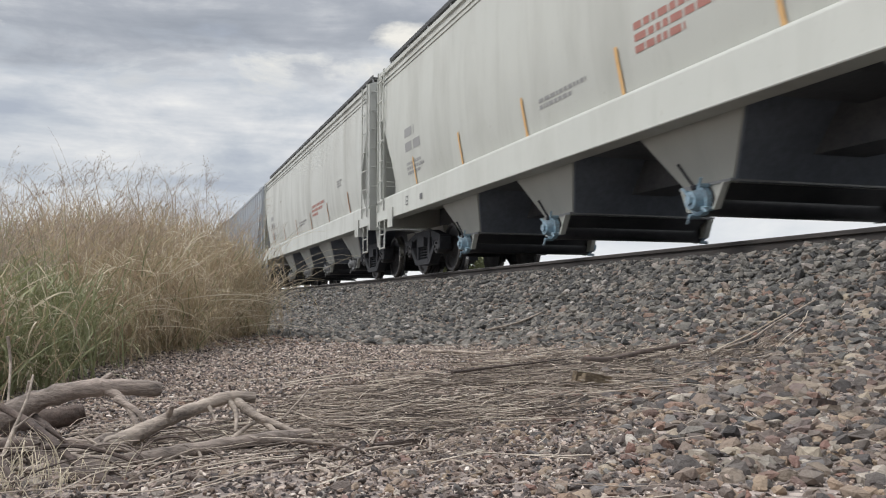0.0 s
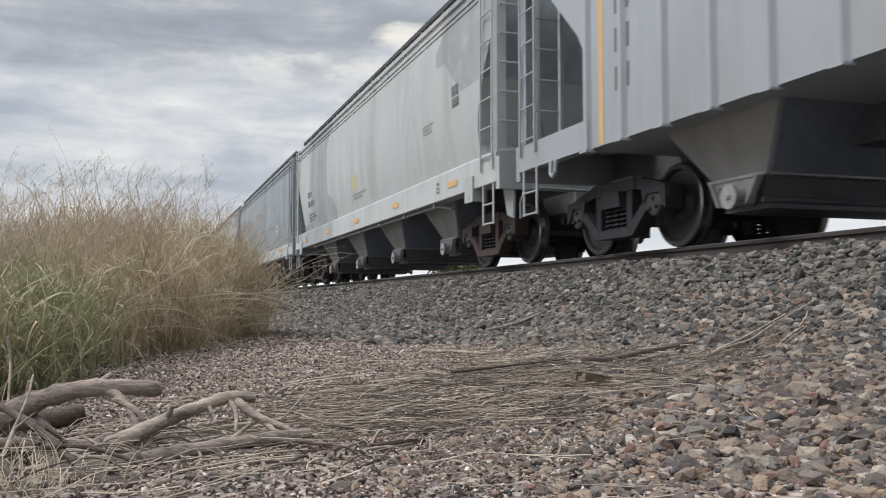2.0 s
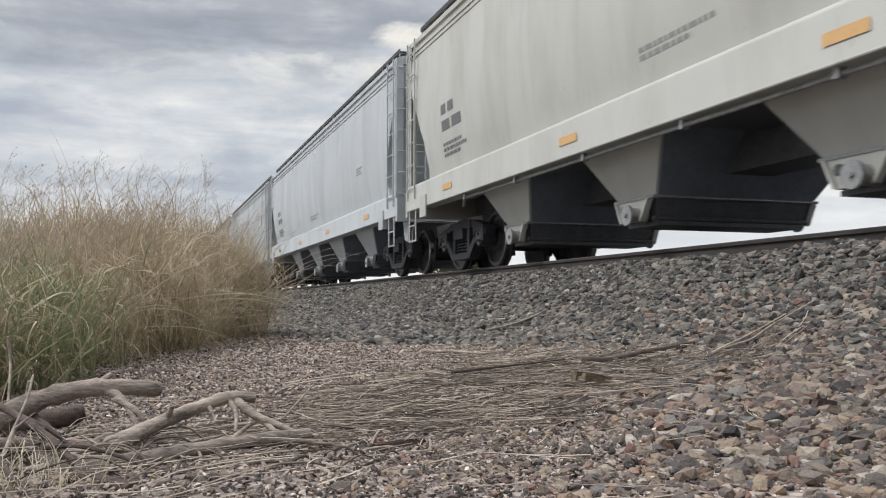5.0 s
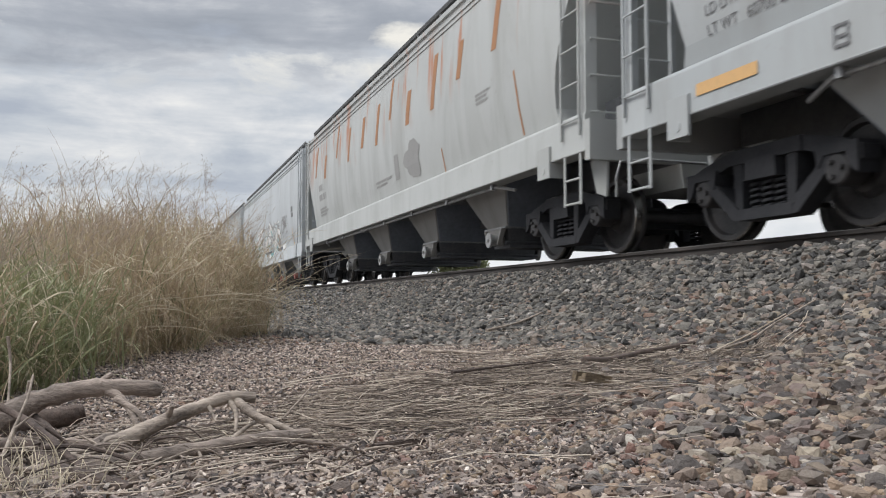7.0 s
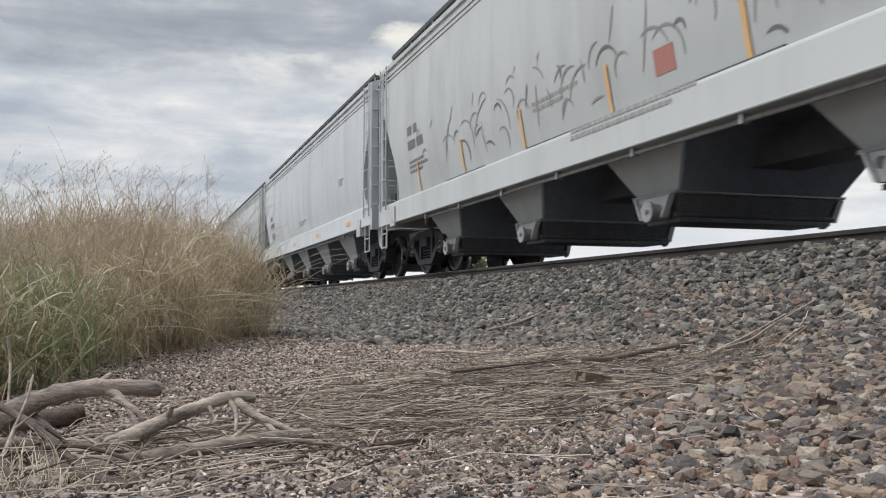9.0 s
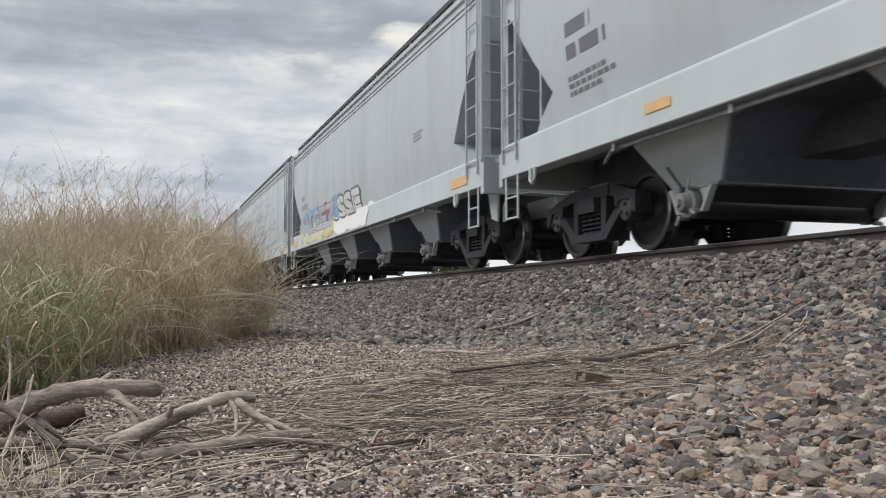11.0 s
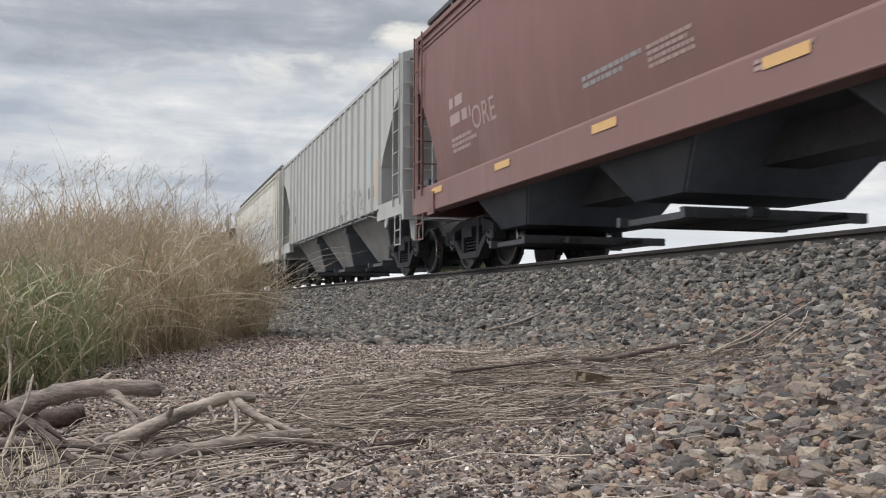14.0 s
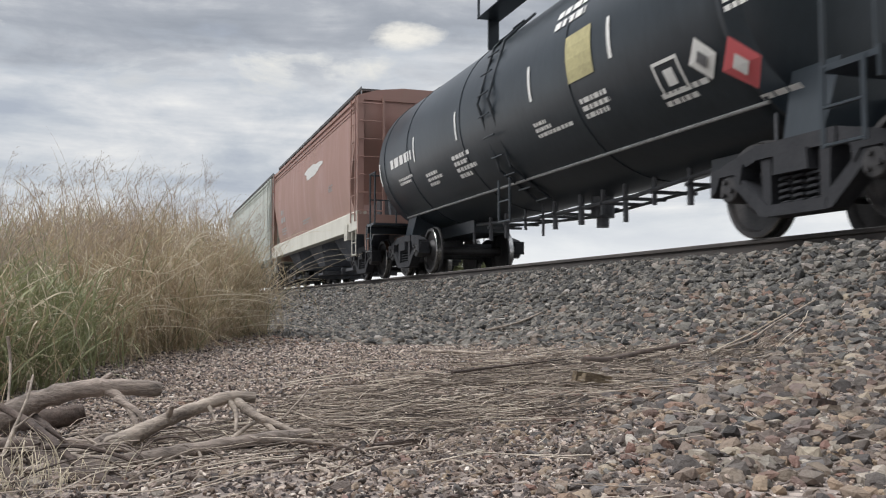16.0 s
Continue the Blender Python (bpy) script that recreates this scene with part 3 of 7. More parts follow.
def hopper_car(length, colour, sill_colour, label, style="round", outlet="pipe", bays=(4, 3.35, 2.45, 0.76), cap=None, rust=False, open_sill=False, low=0.54, under=None, ledge=(1.105, 1.565), shift=0.0):
    """A covered hopper at the origin, its near side at minus x."""
    half = length / 2 - 0.42
    key = "%.2f" % half
    car = tagged(new("covered_hopper"), label, "hopper car", "train of freight cars")
    flat = 1.55 if style == "rib" else None
    bottom = ledge[0] + 0.015 if style == "rib" else ledge[1] - 0.012
    LEDGE[0] = ledge[1] + 0.005
    part("body", shared("body_%s_%.2f_" % (style, bottom) + key, lambda bm: body_mesh(bm, half, style, flat, bottom), colour, 25), colour, car)
    if style == "rib":
        n = 19
        span = 2 * (half - 1.85)
        for k in range(n):
            for turn in (0, 180):
                part("rib", shared("rib_%.2f" % ledge[0], lambda bm: rib_mesh(bm, ledge[0]), colour), colour, car, at=pose(0, -span / 2 + span * k / (n - 1), 0, 0, 0, turn))
        for turn in (0, 180):
            for s in (-1, 1):
                me = shared("stub_sill", lambda bm: box(bm, -1.60, -1.47, -0.95, 0.95, 1.12, 1.45), sill_colour)
                part("side_sill", me, sill_colour, car, at=pose(0, s * (half - 0.95), 0, 0, 0, turn))
    else:
        for turn in (0, 180):
            part("side_sill", shared("sill_%.2f" % ledge[1] + key, lambda bm: sill_mesh(bm, half, *ledge), sill_colour, 40), sill_colour, car, at=pose(0, 0, 0, 0, 0, turn))
    part("center_sill", shared("center_sill_" + key, lambda bm: box(bm, -0.30, 0.30, -half + 0.2, half - 0.2, 0.80, 1.40), STEEL), STEEL, car)
    for turn in (0, 180) if style != "rib" else ():
        part("roof_walkway", shared("walkway_" + key, lambda bm: walkway_mesh(bm, half), GRATING), GRATING, car, at=pose(0, 0, -0.24, 0, 0, turn))
    for turn in (0, 180) if style != "rib" else ():
        for lift in (0.0, -0.09):
            part("eave_rib", shared("eave_rib_" + key, lambda bm: eave_rib_mesh(bm, half), colour), colour, car, at=pose(0, 0, lift, 0, 0, turn))
    part("roof_hatch", shared("hatch_" + key, lambda bm: hatch_mesh(bm, half), colour), colour, car)
    n = int(2 * half / 1.3)
    for k in range(n + 1):
        y = -half + 0.35 + (2 * half - 0.7) * k / n
        for turn in (0, 180) if style != "rib" else ():
            part("walkway_bracket", shared("bracket", bracket_mesh, SHINE), SHINE, car, at=pose(0, y, -0.24, 0, 0, turn))
    for turn, s in ((0, -1), (180, 1)):
        e = pose(0, s * half, 0, 0, 0, turn)
        part("end_platform", shared("end_frame", end_frame_mesh, colour), colour, car, at=e)
        part("brake_gear", shared("slope_brace", slope_brace_mesh, STEEL), STEEL, car, at=e)
        part("coupler", shared("coupler", coupler_mesh, CAST), CAST, car, at=e)
        part("air_hose", shared("hose", hose_mesh, RUBBER, 40), RUBBER, car, at=e)
        part("uncoupling_lever", shared("lever", lever_mesh, SHINE), SHINE, car, at=e)
        for mirror in (1, -1):
            m = e @ Matrix.Diagonal((mirror, 1, 1, 1))
            part("corner_post", shared("post", post_mesh, colour), colour, car, at=m)
            part("end_ladder", shared("end_ladder", end_ladder_mesh, colour), colour, car, at=m)
            part("side_ladder", shared("ladder", ladder_mesh, colour), colour, car, at=m @ pose(0, 0.08, 0))
            part("sill_step", shared("step", step_mesh, sill_colour), sill_colour, car, at=m @ pose(0, 0.12, 0))
            part("jacking_pad" if style == "round" else "pull_hook", shared("handle_" + style, dict(HANDLES)[style], sill_colour, 40), sill_colour, car, at=m @ pose(0, 1.05, 0))
        truck(car, s * (half - 1.58), rust)
    count, pitch, top, bot = bays
    inset = 0.42 if low > 0.4 else 0.55
    bkey = "bay_%d_%.2f" % (count, low)
    for k in range(count):
        y = (k - (count - 1) / 2) * pitch + shift
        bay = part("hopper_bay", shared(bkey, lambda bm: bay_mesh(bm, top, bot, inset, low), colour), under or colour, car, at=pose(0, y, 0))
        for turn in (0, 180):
            part("slope_sheet", shared("slope_" + bkey, lambda bm: slope_sheet_mesh(bm, top, bot, inset, low), SHADED_SHEET), SHADED_SHEET, bay, "sloping sheet coloured dark for shade", at=pose(0, 0, 0, 0, 0, turn))
        if outlet == "pipe":
            part("outlet_tube", shared("pipe_gate", pipe_gate_mesh, BLACK_PIPE, 35), BLACK_PIPE, bay, "black pneumatic outlet tube")
            part("gate_flange", shared("gate_ledge", gate_ledge_mesh, SHINE), FLANGE, bay, "bolted grey steel flange")
            part("gate_handle", shared("pipe_handle", pipe_handle_mesh, CAST), CAST, bay)
            for turn in (0, 180):
                part("outlet_fitting", shared("pipe_cap", pipe_cap_mesh, SHINE, 35), cap or FLANGE, bay, "grey metal tube fitting", at=pose(0, 0, 0, 0, 0, turn))
        elif outlet == "slide":
            part("outlet_gate", shared("slide_gate", slide_gate_mesh, STEEL), STEEL, bay, "dark steel outlet gate")
            part("gate_flange", shared("gate_ledge", gate_ledge_mesh, SHINE), FLANGE, bay, "bolted grey steel flange")
            for turn in (0, 180):
                part("outlet_cap", shared("slide_cap", slide_cap_mesh, SHINE, 35), cap or SHINE, bay, "round pale outlet cap", at=pose(0, 0, 0, 0, 0, turn))
        else:
            part("outlet_gate", shared("tray_gate", tray_gate_mesh, STEEL), STEEL, bay, "flat dark steel slide gate")
        if outlet != "tray":
            for turn in (0, 180):
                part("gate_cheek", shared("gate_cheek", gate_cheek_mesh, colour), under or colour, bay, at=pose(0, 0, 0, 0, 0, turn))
        if k:
            part("bay_ridge", shared("crotch%.2f" % (pitch - top), lambda bm: crotch_mesh(bm, max(0.3, pitch - top)), STEEL), STEEL, car, at=pose(0, y - pitch / 2, 0))
    if open_sill:
        part("brake_pipe", shared("train_pipe_%.2f" % ledge[0] + key, lambda bm: train_pipe_mesh(bm, half, ledge[0] - 0.05), SHINE, 40), SHINE, car)
    return car, half


# ---- marks on the cars: each lies just proud of the near side ----
def on_side(y, z, flat, lift=0.004):
    return (-(side_x(z, flat) + lift), y, z)


def patch_mesh(bm, y0, y1, z0, z1, flat=None, lift=0.004, lean=0.0):
    cuts = [z0] + [p[0] for p in SIDE if z0 < p[0] < z1 and flat is None] + [z1]
    rows = [[bm.verts.new(on_side(y - lean * (z - z0), z, flat, lift)) for y in (y0, y1)] for z in cuts]
    for a, b in zip(rows, rows[1:]):
        bm.faces.new((a[0], a[1], b[1], b[0]))


def mark(car, name, y, z, w, h, material, flat=None, label="", lift=0.004, lean=0.0):
    bm = bmesh.new()
    patch_mesh(bm, y - w / 2, y + w / 2, z, z + h, flat, lift, lean)
    return part(name, bm, material, car, label)


SILL = 1.603


def stencil_bars(car, y, z, lines, height, material, flat=None, seed=1, gap=1.6):
    """Lettering too small to read: a block of short bars; y is its far end, where the lines begin."""
    rnd = random.Random(seed)
    for k, width in enumerate(lines):
        z0, at = z - k * height * gap, 0.0
        while at < width:
            w = min(width - at, height * rnd.uniform(0.9, 3.0))
            bm = bmesh.new()
            patch_mesh(bm, y - at - w, y - at, z0, z0 + height, flat)
            part("stencil", bm, material, car)
            at += w + height * 0.55


def drape(flat_bm, flat, lift):
    """Lays a flat drawing (its y and z) on the near side: cut where the side bends and where the sill stands proud."""
    lift *= 0.5
    bmesh.ops.triangulate(flat_bm, faces=flat_bm.faces[:])
    if flat is not None:
        for v in flat_bm.verts:
            v.co = on_side(v.co.y, v.co.z, flat, lift)
        return
    for z in [LEDGE[0]] + [p[0] for p in SIDE if p[0] > LEDGE[0]]:
        bmesh.ops.bisect_plane(flat_bm, geom=flat_bm.verts[:] + flat_bm.edges[:] + flat_bm.faces[:], plane_co=(0, 0, z), plane_no=(0, 0, 1))
    bmesh.ops.split_edges(flat_bm, edges=[e for e in flat_bm.edges if all(abs(v.co.z - LEDGE[0]) < 1e-5 for v in e.verts)])
    low = {v for f in flat_bm.faces if f.calc_center_median().z < LEDGE[0] for v in f.verts}
    for v in flat_bm.verts:
        y, z, up = v.co.y, v.co.z, v.co.x
        v.co = (-(SILL + lift + up), y, z) if v in low else on_side(y, z, None, lift + up)


def letters(car, text, y, z, height, material, width=None, flat=None, thick=0.0, lift=0.012, lean=0.0, name="lettering", label=""):
    """Words along the near side; y is where they begin, at their far end."""
    fc = bpy.data.curves.new("words", "FONT")
    fc.body, fc.size = text, 1.0
    ob = bpy.data.objects.new("words", fc)
    me = bpy.data.meshes.new_from_object(ob)
    bpy.data.objects.remove(ob)
    bpy.data.curves.remove(fc)
    n = len(me.vertices)
    co = np.empty(n * 3)
    me.vertices.foreach_get("co", co)
    co = co.reshape(n, 3)
    u, v = co[:, 0], co[:, 1]
    su = (width / (u.max() - u.min())) if width else height / 0.72
    sv = height / 0.72
    for k in range(n):
        co[k] = (0.0, y - (u[k] - (u.min() if width else 0.0)) * su - lean * v[k] * sv, z + v[k] * sv)
    me.vertices.foreach_set("co", co.ravel())
    bm = bmesh.new()
    bm.from_mesh(me)
    bpy.data.meshes.remove(me)
    if thick:
        # a stroke along each letter's outline, laid in thin steps
        bmesh.ops.remove_doubles(bm, verts=bm.verts[:], dist=0.0005)
        for k, e in enumerate([e for e in bm.edges if e.is_boundary]):
            a, b = e.verts[0].co.copy(), e.verts[1].co.copy()
            d = (b - a).normalized() * thick / 2
            side, up = Vector((0, -d.z, d.y)), Vector((0.0005 + 0.0005 * (k % 5), 0, 0))
            bm.faces.new([bm.verts.new(p + up) for p in (a - d * 0.6 + side, b + d * 0.6 + side, b + d * 1.0, b + d * 0.6 - side, a - d * 0.6 - side, a - d * 1.0)])
    drape(bm, flat, lift)
    return part(name, bm, material, car, label)


def scrawl(car, y0, y1, z0, z1, count, material, seed, thick=0.03, flat=None, lift=0.012, wave=1.0, name="graffiti_stroke", label=""):
    """Sprayed strokes: ribbons that swing up and down between two heights."""
    rnd = random.Random(seed)
    lift *= 0.5
    for k in range(count):
        yc, zc = rnd.uniform(y0, y1), rnd.uniform(z0, z1)
        ang, bend = rnd.gauss(1.35, 0.45), rnd.uniform(-1, 1) * 2.2 * wave
        size = rnd.uniform(0.3, 1.0) * (z1 - z0)
        pts, steps = [], 12
        y, z = yc, zc
        for j in range(steps):
            ang += bend / steps
            y -= math.cos(ang) * size / steps
            z += math.sin(ang) * size / steps
            if not (z0 - 0.02 < z < z1 + 0.1 and y0 - 0.1 < y < y1 + 0.1):
                break
            pts.append((y, z, ang, thick * (0.35 + math.sin(math.pi * (j + 0.5) / steps))))
        bm, prev = bmesh.new(), None
        for y, z, a, w in pts:
            pair = []
            for s in (-1, 1):
                yy, zz = y + s * w / 2 * math.sin(a), z + s * w / 2 * math.cos(a)
                pair.append(bm.verts.new(on_side(yy, zz, flat, lift) if zz > LEDGE[0] else (-(SILL + lift), yy, zz)))
            if prev:
                bm.faces.new((prev[0], prev[1], pair[1], pair[0]))
            prev = pair
        if len(pts) > 2:
            part(name, bm, material, car, label)
        else:
            bm.free()


def blob(car, y, z, ry, rz, material, seed, flat=None, lift=0.012, low=None, name="spray_fill", points=26):
    """A sprayed patch with a wavering outline."""
    rnd = random.Random(seed)
    ph = [rnd.uniform(0, 6.28) for _ in range(3)]
    bm = bmesh.new()
    c = bm.verts.new((0, y, z))
    out = []
    for k in range(points):
        a = 2 * math.pi * k / points
        r = 1 + 0.16 * math.sin(3 * a + ph[0]) + 0.10 * math.sin(5 * a + ph[1]) + 0.06 * math.sin(9 * a + ph[2])
        yy, zz = y + ry * r * math.cos(a), z + rz * r * math.sin(a)
        zz = max(zz, low) if low else zz
        out.append(bm.verts.new((0, yy, zz)))
    for k in range(points):
        bm.faces.new((c, out[k], out[(k + 1) % points]))
    drape(bm, flat, lift)
    part(name, bm, material, car)


def data_panel(car, y, z, flat=None):
    """Small black test-date boxes with pale bars."""
    bm = bmesh.new()
    for dy, dz, w, h in ((0.0, 0.18, 0.16, 0.17), (-0.18, 0.18, 0.16, 0.17), (-0.09, 0.0, 0.34, 0.15)):
        patch_mesh(bm, y + dy - w / 2, y + dy + w / 2, z + dz, z + dz + h, flat)
    panel = part("data_panel", bm, INK, car)
    bm = bmesh.new()
    for dy, dz, w in ((0.0, 0.28, 0.10), (-0.18, 0.24, 0.10), (-0.09, 0.05, 0.24), (-0.09, 0.10, 0.24)):
        patch_mesh(bm, y + dy - w / 2, y + dy + w / 2, z + dz, z + dz + 0.02, flat, 0.016)
    part("panel_text", bm, GREYINK, panel)


def end_marks(car, half, seed, ink=INK, flat=None, panel=False):
    """Owner's marks and weights near both ends, the placard board and reflectors on the sill."""
    stencil_bars(car, half - 1.9, 2.55, (0.62, 0.95), 0.17, ink, flat, seed, 1.6)
    stencil_bars(car, half - 1.9, 2.02, (0.9, 1.1, 0.8), 0.055, ink, flat, seed + 1)
    stencil_bars(car, -half + 3.6, 2.5, (0.6, 0.45, 0.5), 0.04, GREYINK, flat, seed + 2)
    if panel:
        data_panel(car, -half + 1.9, 2.55, flat)
    stencil_bars(car, 0.8, 1.95, (1.3, 0.9), 0.05, GREYINK, flat, seed + 3)


def sill_reflectors(car, half, every=3.0, material=None, w=0.46):
    n = int(2 * half / every)
    for k in range(n):
        mark(car, "reflector", -half + every * (k + 0.55), 1.26, w, 0.10, material or ORANGE, SILL, lift=0.006)


def side_strips(car, half, count, material, h=0.62, flat=None, lean=0.0):
    for k in range(count):
        y = -half + 2.4 + (2 * half - 4.8) * k / (count - 1)
        mark(car, "reflector_strip", y, LEDGE[0] + 0.01, 0.07, h, material, flat, lift=0.016, lean=lean)


def placard_frame(car, y, z, material, size=0.15):
    bm = bmesh.new()
    for a, b, c, d in ((-1, 1, 0, 0.14), (-1, 1, 1.0, 1.14), (-1, -0.8, 0, 1.1), (0.8, 1, 0, 1.1), (-0.6, 0.6, 0.45, 0.6)):
        patch_mesh(bm, y + a * size / 2, y + b * size / 2, z + c * size, z + d * size, SILL, 0.008)
    part("placard_holder", bm, material, car)


# ---- the train: tank car ----
SHORT = 0.9165


def tank_mesh(bm, half):
    prof = [(-half, 0.05)]
    for k in range(1, 9):
        a = math.pi / 2 * k / 8
        prof.append((-half + 0.50 * (1 - math.cos(a)), 1.475 * math.sin(a)))
    prof += [(-half / 2, 1.475), (0, 1.475), (half / 2, 1.475)]
    prof += [(-d, r) for d, r in prof[:9][::-1]]
    lathe(bm, prof, 64, "y")
    bmesh.ops.translate(bm, verts=bm.verts, vec=(0, 0, 2.40))


def on_tank(y, ang, lift=0.01, r=1.475):
    """A place on the near side, ang degrees up from level."""
    a = radians(ang)
    return (-(r + lift) * math.cos(a), y, 2.40 + (r + lift) * math.sin(a))


def tank_patch(car, name, y0, y1, a0, a1, material, label=""):
    bm = bmesh.new()
    rows = [[bm.verts.new(on_tank(SHORT * y, a0 + (a1 - a0) * k / 4)) for y in (y0, y1)] for k in range(5)]
    for a, b in zip(rows, rows[1:]):
        bm.faces.new((a[0], a[1], b[1], b[0]))
    return part(name, bm, material, car, label)


def tank_diamond(car, y, ang, size, material, inner):
    for name, m, s, lift in (("placard", material, size, 0.02), ("placard_mark", inner, size * 0.42, 0.03)):
        bm = bmesh.new()
        vs = []
        for dy, da in ((-s, 0), (0, -s), (s, 0), (0, s)):
            vs.append(bm.verts.new(on_tank(SHORT * y + dy, ang + math.degrees(da / 1.475), lift)))
        bm.faces.new(vs)
        part(name, bm, m, car)


def tank_bars(car, y, ang, lines, height, seed):
    rnd = random.Random(seed)
    step = math.degrees(height / 1.475)
    for k, width in enumerate(lines):
        at, a0 = 0.0, ang - k * step * 1.6
        while at < width:
            w = min(width - at, height * rnd.uniform(0.8, 2.6))
            bm = bmesh.new()
            vs = [bm.verts.new(on_tank(SHORT * yy, aa)) for yy, aa in ((y - at, a0), (y - at - w, a0), (y - at - w, a0 + step), (y - at, a0 + step))]
            bm.faces.new(vs)
            part("stencil", bm, WHITE, car)
            at += w + height * 0.5


def tank_car(length):
    car = tagged(new("tank_car"), "black tank car with white stencils and hazard placards", "tank car", "train of freight cars")
    half = length / 2 - 0.42
    body = half - 0.95
    bm = bmesh.new()
    tank_mesh(bm, body)
    bmesh.ops.translate(bm, verts=bm.verts, vec=(0, 0.70, 0))
    part("tank", bm, TANKBLACK, car, smooth=40)
    for y in (-body + 0.97, -2.4, 1.47, 4.5, body - 0.2):
        bm = bmesh.new()
        lathe(bm, [(y - 0.03, 1.477), (y - 0.03, 1.486), (y + 0.03, 1.486), (y + 0.03, 1.477)], 64, "y")
        bmesh.ops.translate(bm, verts=bm.verts, vec=(0, 0, 2.40))
        part("jacket_band", bm, TANKBLACK, car, smooth=40)
    bm = bmesh.new()
    bent(bm, [on_tank(-body + 0.95, -52, 0.02), on_tank(0, -52, 0.02), on_tank(body - 0.1, -52, 0.02)], 0.022, 8)
    part("jacket_rail", bm, SHINE, car)
    for s in (-1, 1):
        y = s * (half - 1.39)
        bm = bmesh.new()
        hull8(bm, [(-1.0, y - 0.25, 0.82), (1.0, y - 0.25, 0.82), (1.0, y + 0.25, 0.82), (-1.0, y + 0.25, 0.82)], [(-0.85, y - 0.3, 1.45), (0.85, y - 0.3, 1.45), (0.85, y + 0.3, 1.45), (-0.85, y + 0.3, 1.45)])
        part("saddle", bm, TANKBLACK, car)
        bm = bmesh.new()
        box(bm, -0.36, 0.36, min(s * half, s * (half - 3.6)), max(s * half, s * (half - 3.6)), 0.74, 1.12)
        part("stub_sill", bm, TANKBLACK, car)
        e = pose(0, s * half, 0, 0, 0, 0 if s < 0 else 180)
        bm = bmesh.new()
        box(bm, -1.55, 1.55, 0.0, 0.55, 1.10, 1.15)
        box(bm, -1.55, 1.55, -0.03, 0.0, 0.95, 1.17)
        part("end_platform", bm, TANKBLACK, car, at=e)
        bm = bmesh.new()
        for x in (-1.5, -0.9, 0.9, 1.5):
            rod(bm, (x, 0.05, 1.12), (x, 0.05, 2.25), 0.02, 8)
        rod(bm, (-1.5, 0.05, 2.25), (1.5, 0.05, 2.25), 0.02, 8)
        rod(bm, (-1.5, 0.05, 1.7), (1.5, 0.05, 1.7), 0.016, 8)
        for x in (-1.52, 1.52):
            rod(bm, (x, 0.05, 2.25), (x, 0.6, 2.25), 0.02, 8)
            rod(bm, (x, 0.55, 1.12), (x, 0.55, 2.25), 0.02, 8)
        part("hand_rail", bm, TANKBLACK, car, at=e)
        part("coupler", shared("coupler", coupler_mesh, CAST), CAST, car, at=e)
        part("air_hose", shared("hose", hose_mesh, RUBBER, 40), RUBBER, car, at=e)
        for mirror in (1, -1):
            part("sill_step", shared("step", step_mesh, TANKBLACK), TANKBLACK, car, at=e @ Matrix.Diagonal((mirror, 1, 1, 1)) @ pose(0, 0.08, 0))
        truck(car, s * (half - 1.39), False)
    # top platform, dome and railing amidships
    bm = bmesh.new()
    lathe(bm, [(0, 0.1), (0, 0.42), (0.42, 0.42), (0.44, 0.46), (0.50, 0.46), (0.52, 0.1)], 28)
    bmesh.ops.rotate(bm, verts=bm.verts, matrix=Matrix.Rotation(-math.pi / 2, 3, "Y"))
    bmesh.ops.translate(bm, verts=bm.verts, vec=(0, 0.1, 4.20))
    part("dome", bm, TANKBLACK, car, smooth=40, at=pose(0, -0.35, -0.26))
    bm = bmesh.new()
    box(bm, -1.31, -0.92, -1.2, 1.4, 4.175, 4.19)
    for y in (-1.2, 1.4):
        box(bm, -1.12, -0.94, y - 0.02, y + 0.02, 3.70, 4.178)
    deck = part("top_platform", bm, TANKBLACK, car, at=pose(0, -0.35, -0.26))
    part("top_platform", deck.data, TANKBLACK, car, at=pose(2.1, -0.35, -0.26))
    bm = bmesh.new()
    for s in (-1.3, 1.3):
        for y0, y1 in ((-1.15, -0.2), (0.5, 1.35)):
            bent(bm, [(s, y0, 4.18), (s, y0, 5.05), (s, y0 + 0.06, 5.12), (s, y1 - 0.06, 5.12), (s, y1, 5.05), (s, y1, 4.18)], 0.022, 8)
            rod(bm, (s, y0, 4.65), (s, y1, 4.65), 0.016, 8)
    part("top_railing", bm, TANKBLACK, car, at=pose(0, -0.35, -0.26))
    bm = bmesh.new()
    for y in (0.0, 0.42):
        bent(bm, [on_tank(y, -70, 0.07), on_tank(y, -40, 0.07), on_tank(y, 0, 0.07), on_tank(y, 35, 0.07), on_tank(y, 60, 0.07)], 0.022, 6)
    for k in range(11):
        rod(bm, on_tank(0, -68 + k * 12, 0.07), on_tank(0.42, -68 + k * 12, 0.07), 0.014, 6)
    part("ladder", bm, TANKBLACK, car)
    bm = bmesh.new()
    for y in (0.0, 0.42):
        rod(bm, (-1.2, y, 1.25), (-1.2, y, 0.60), 0.018, 6)
    rod(bm, (-1.2, 0.0, 0.62), (-1.2, 0.42, 0.62), 0.016, 6)
    rod(bm, (-1.2, 0.0, 0.92), (-1.2, 0.42, 0.92), 0.016, 6)
    part("ladder_step", bm, TANKBLACK, car)
    # pipes, valves and hangers under the belly
    bm = bmesh.new()
    bent(bm, [(-0.30, -body + 2.5, 0.98), (-0.32, -2.0, 0.86), (-0.28, 1.2, 0.86), (-0.30, body - 2.5, 0.98)], 0.028, 8)
    bent(bm, [(0.25, -body + 2.5, 0.95), (0.25, 0, 0.80), (0.25, body - 2.5, 0.95)], 0.022, 8)
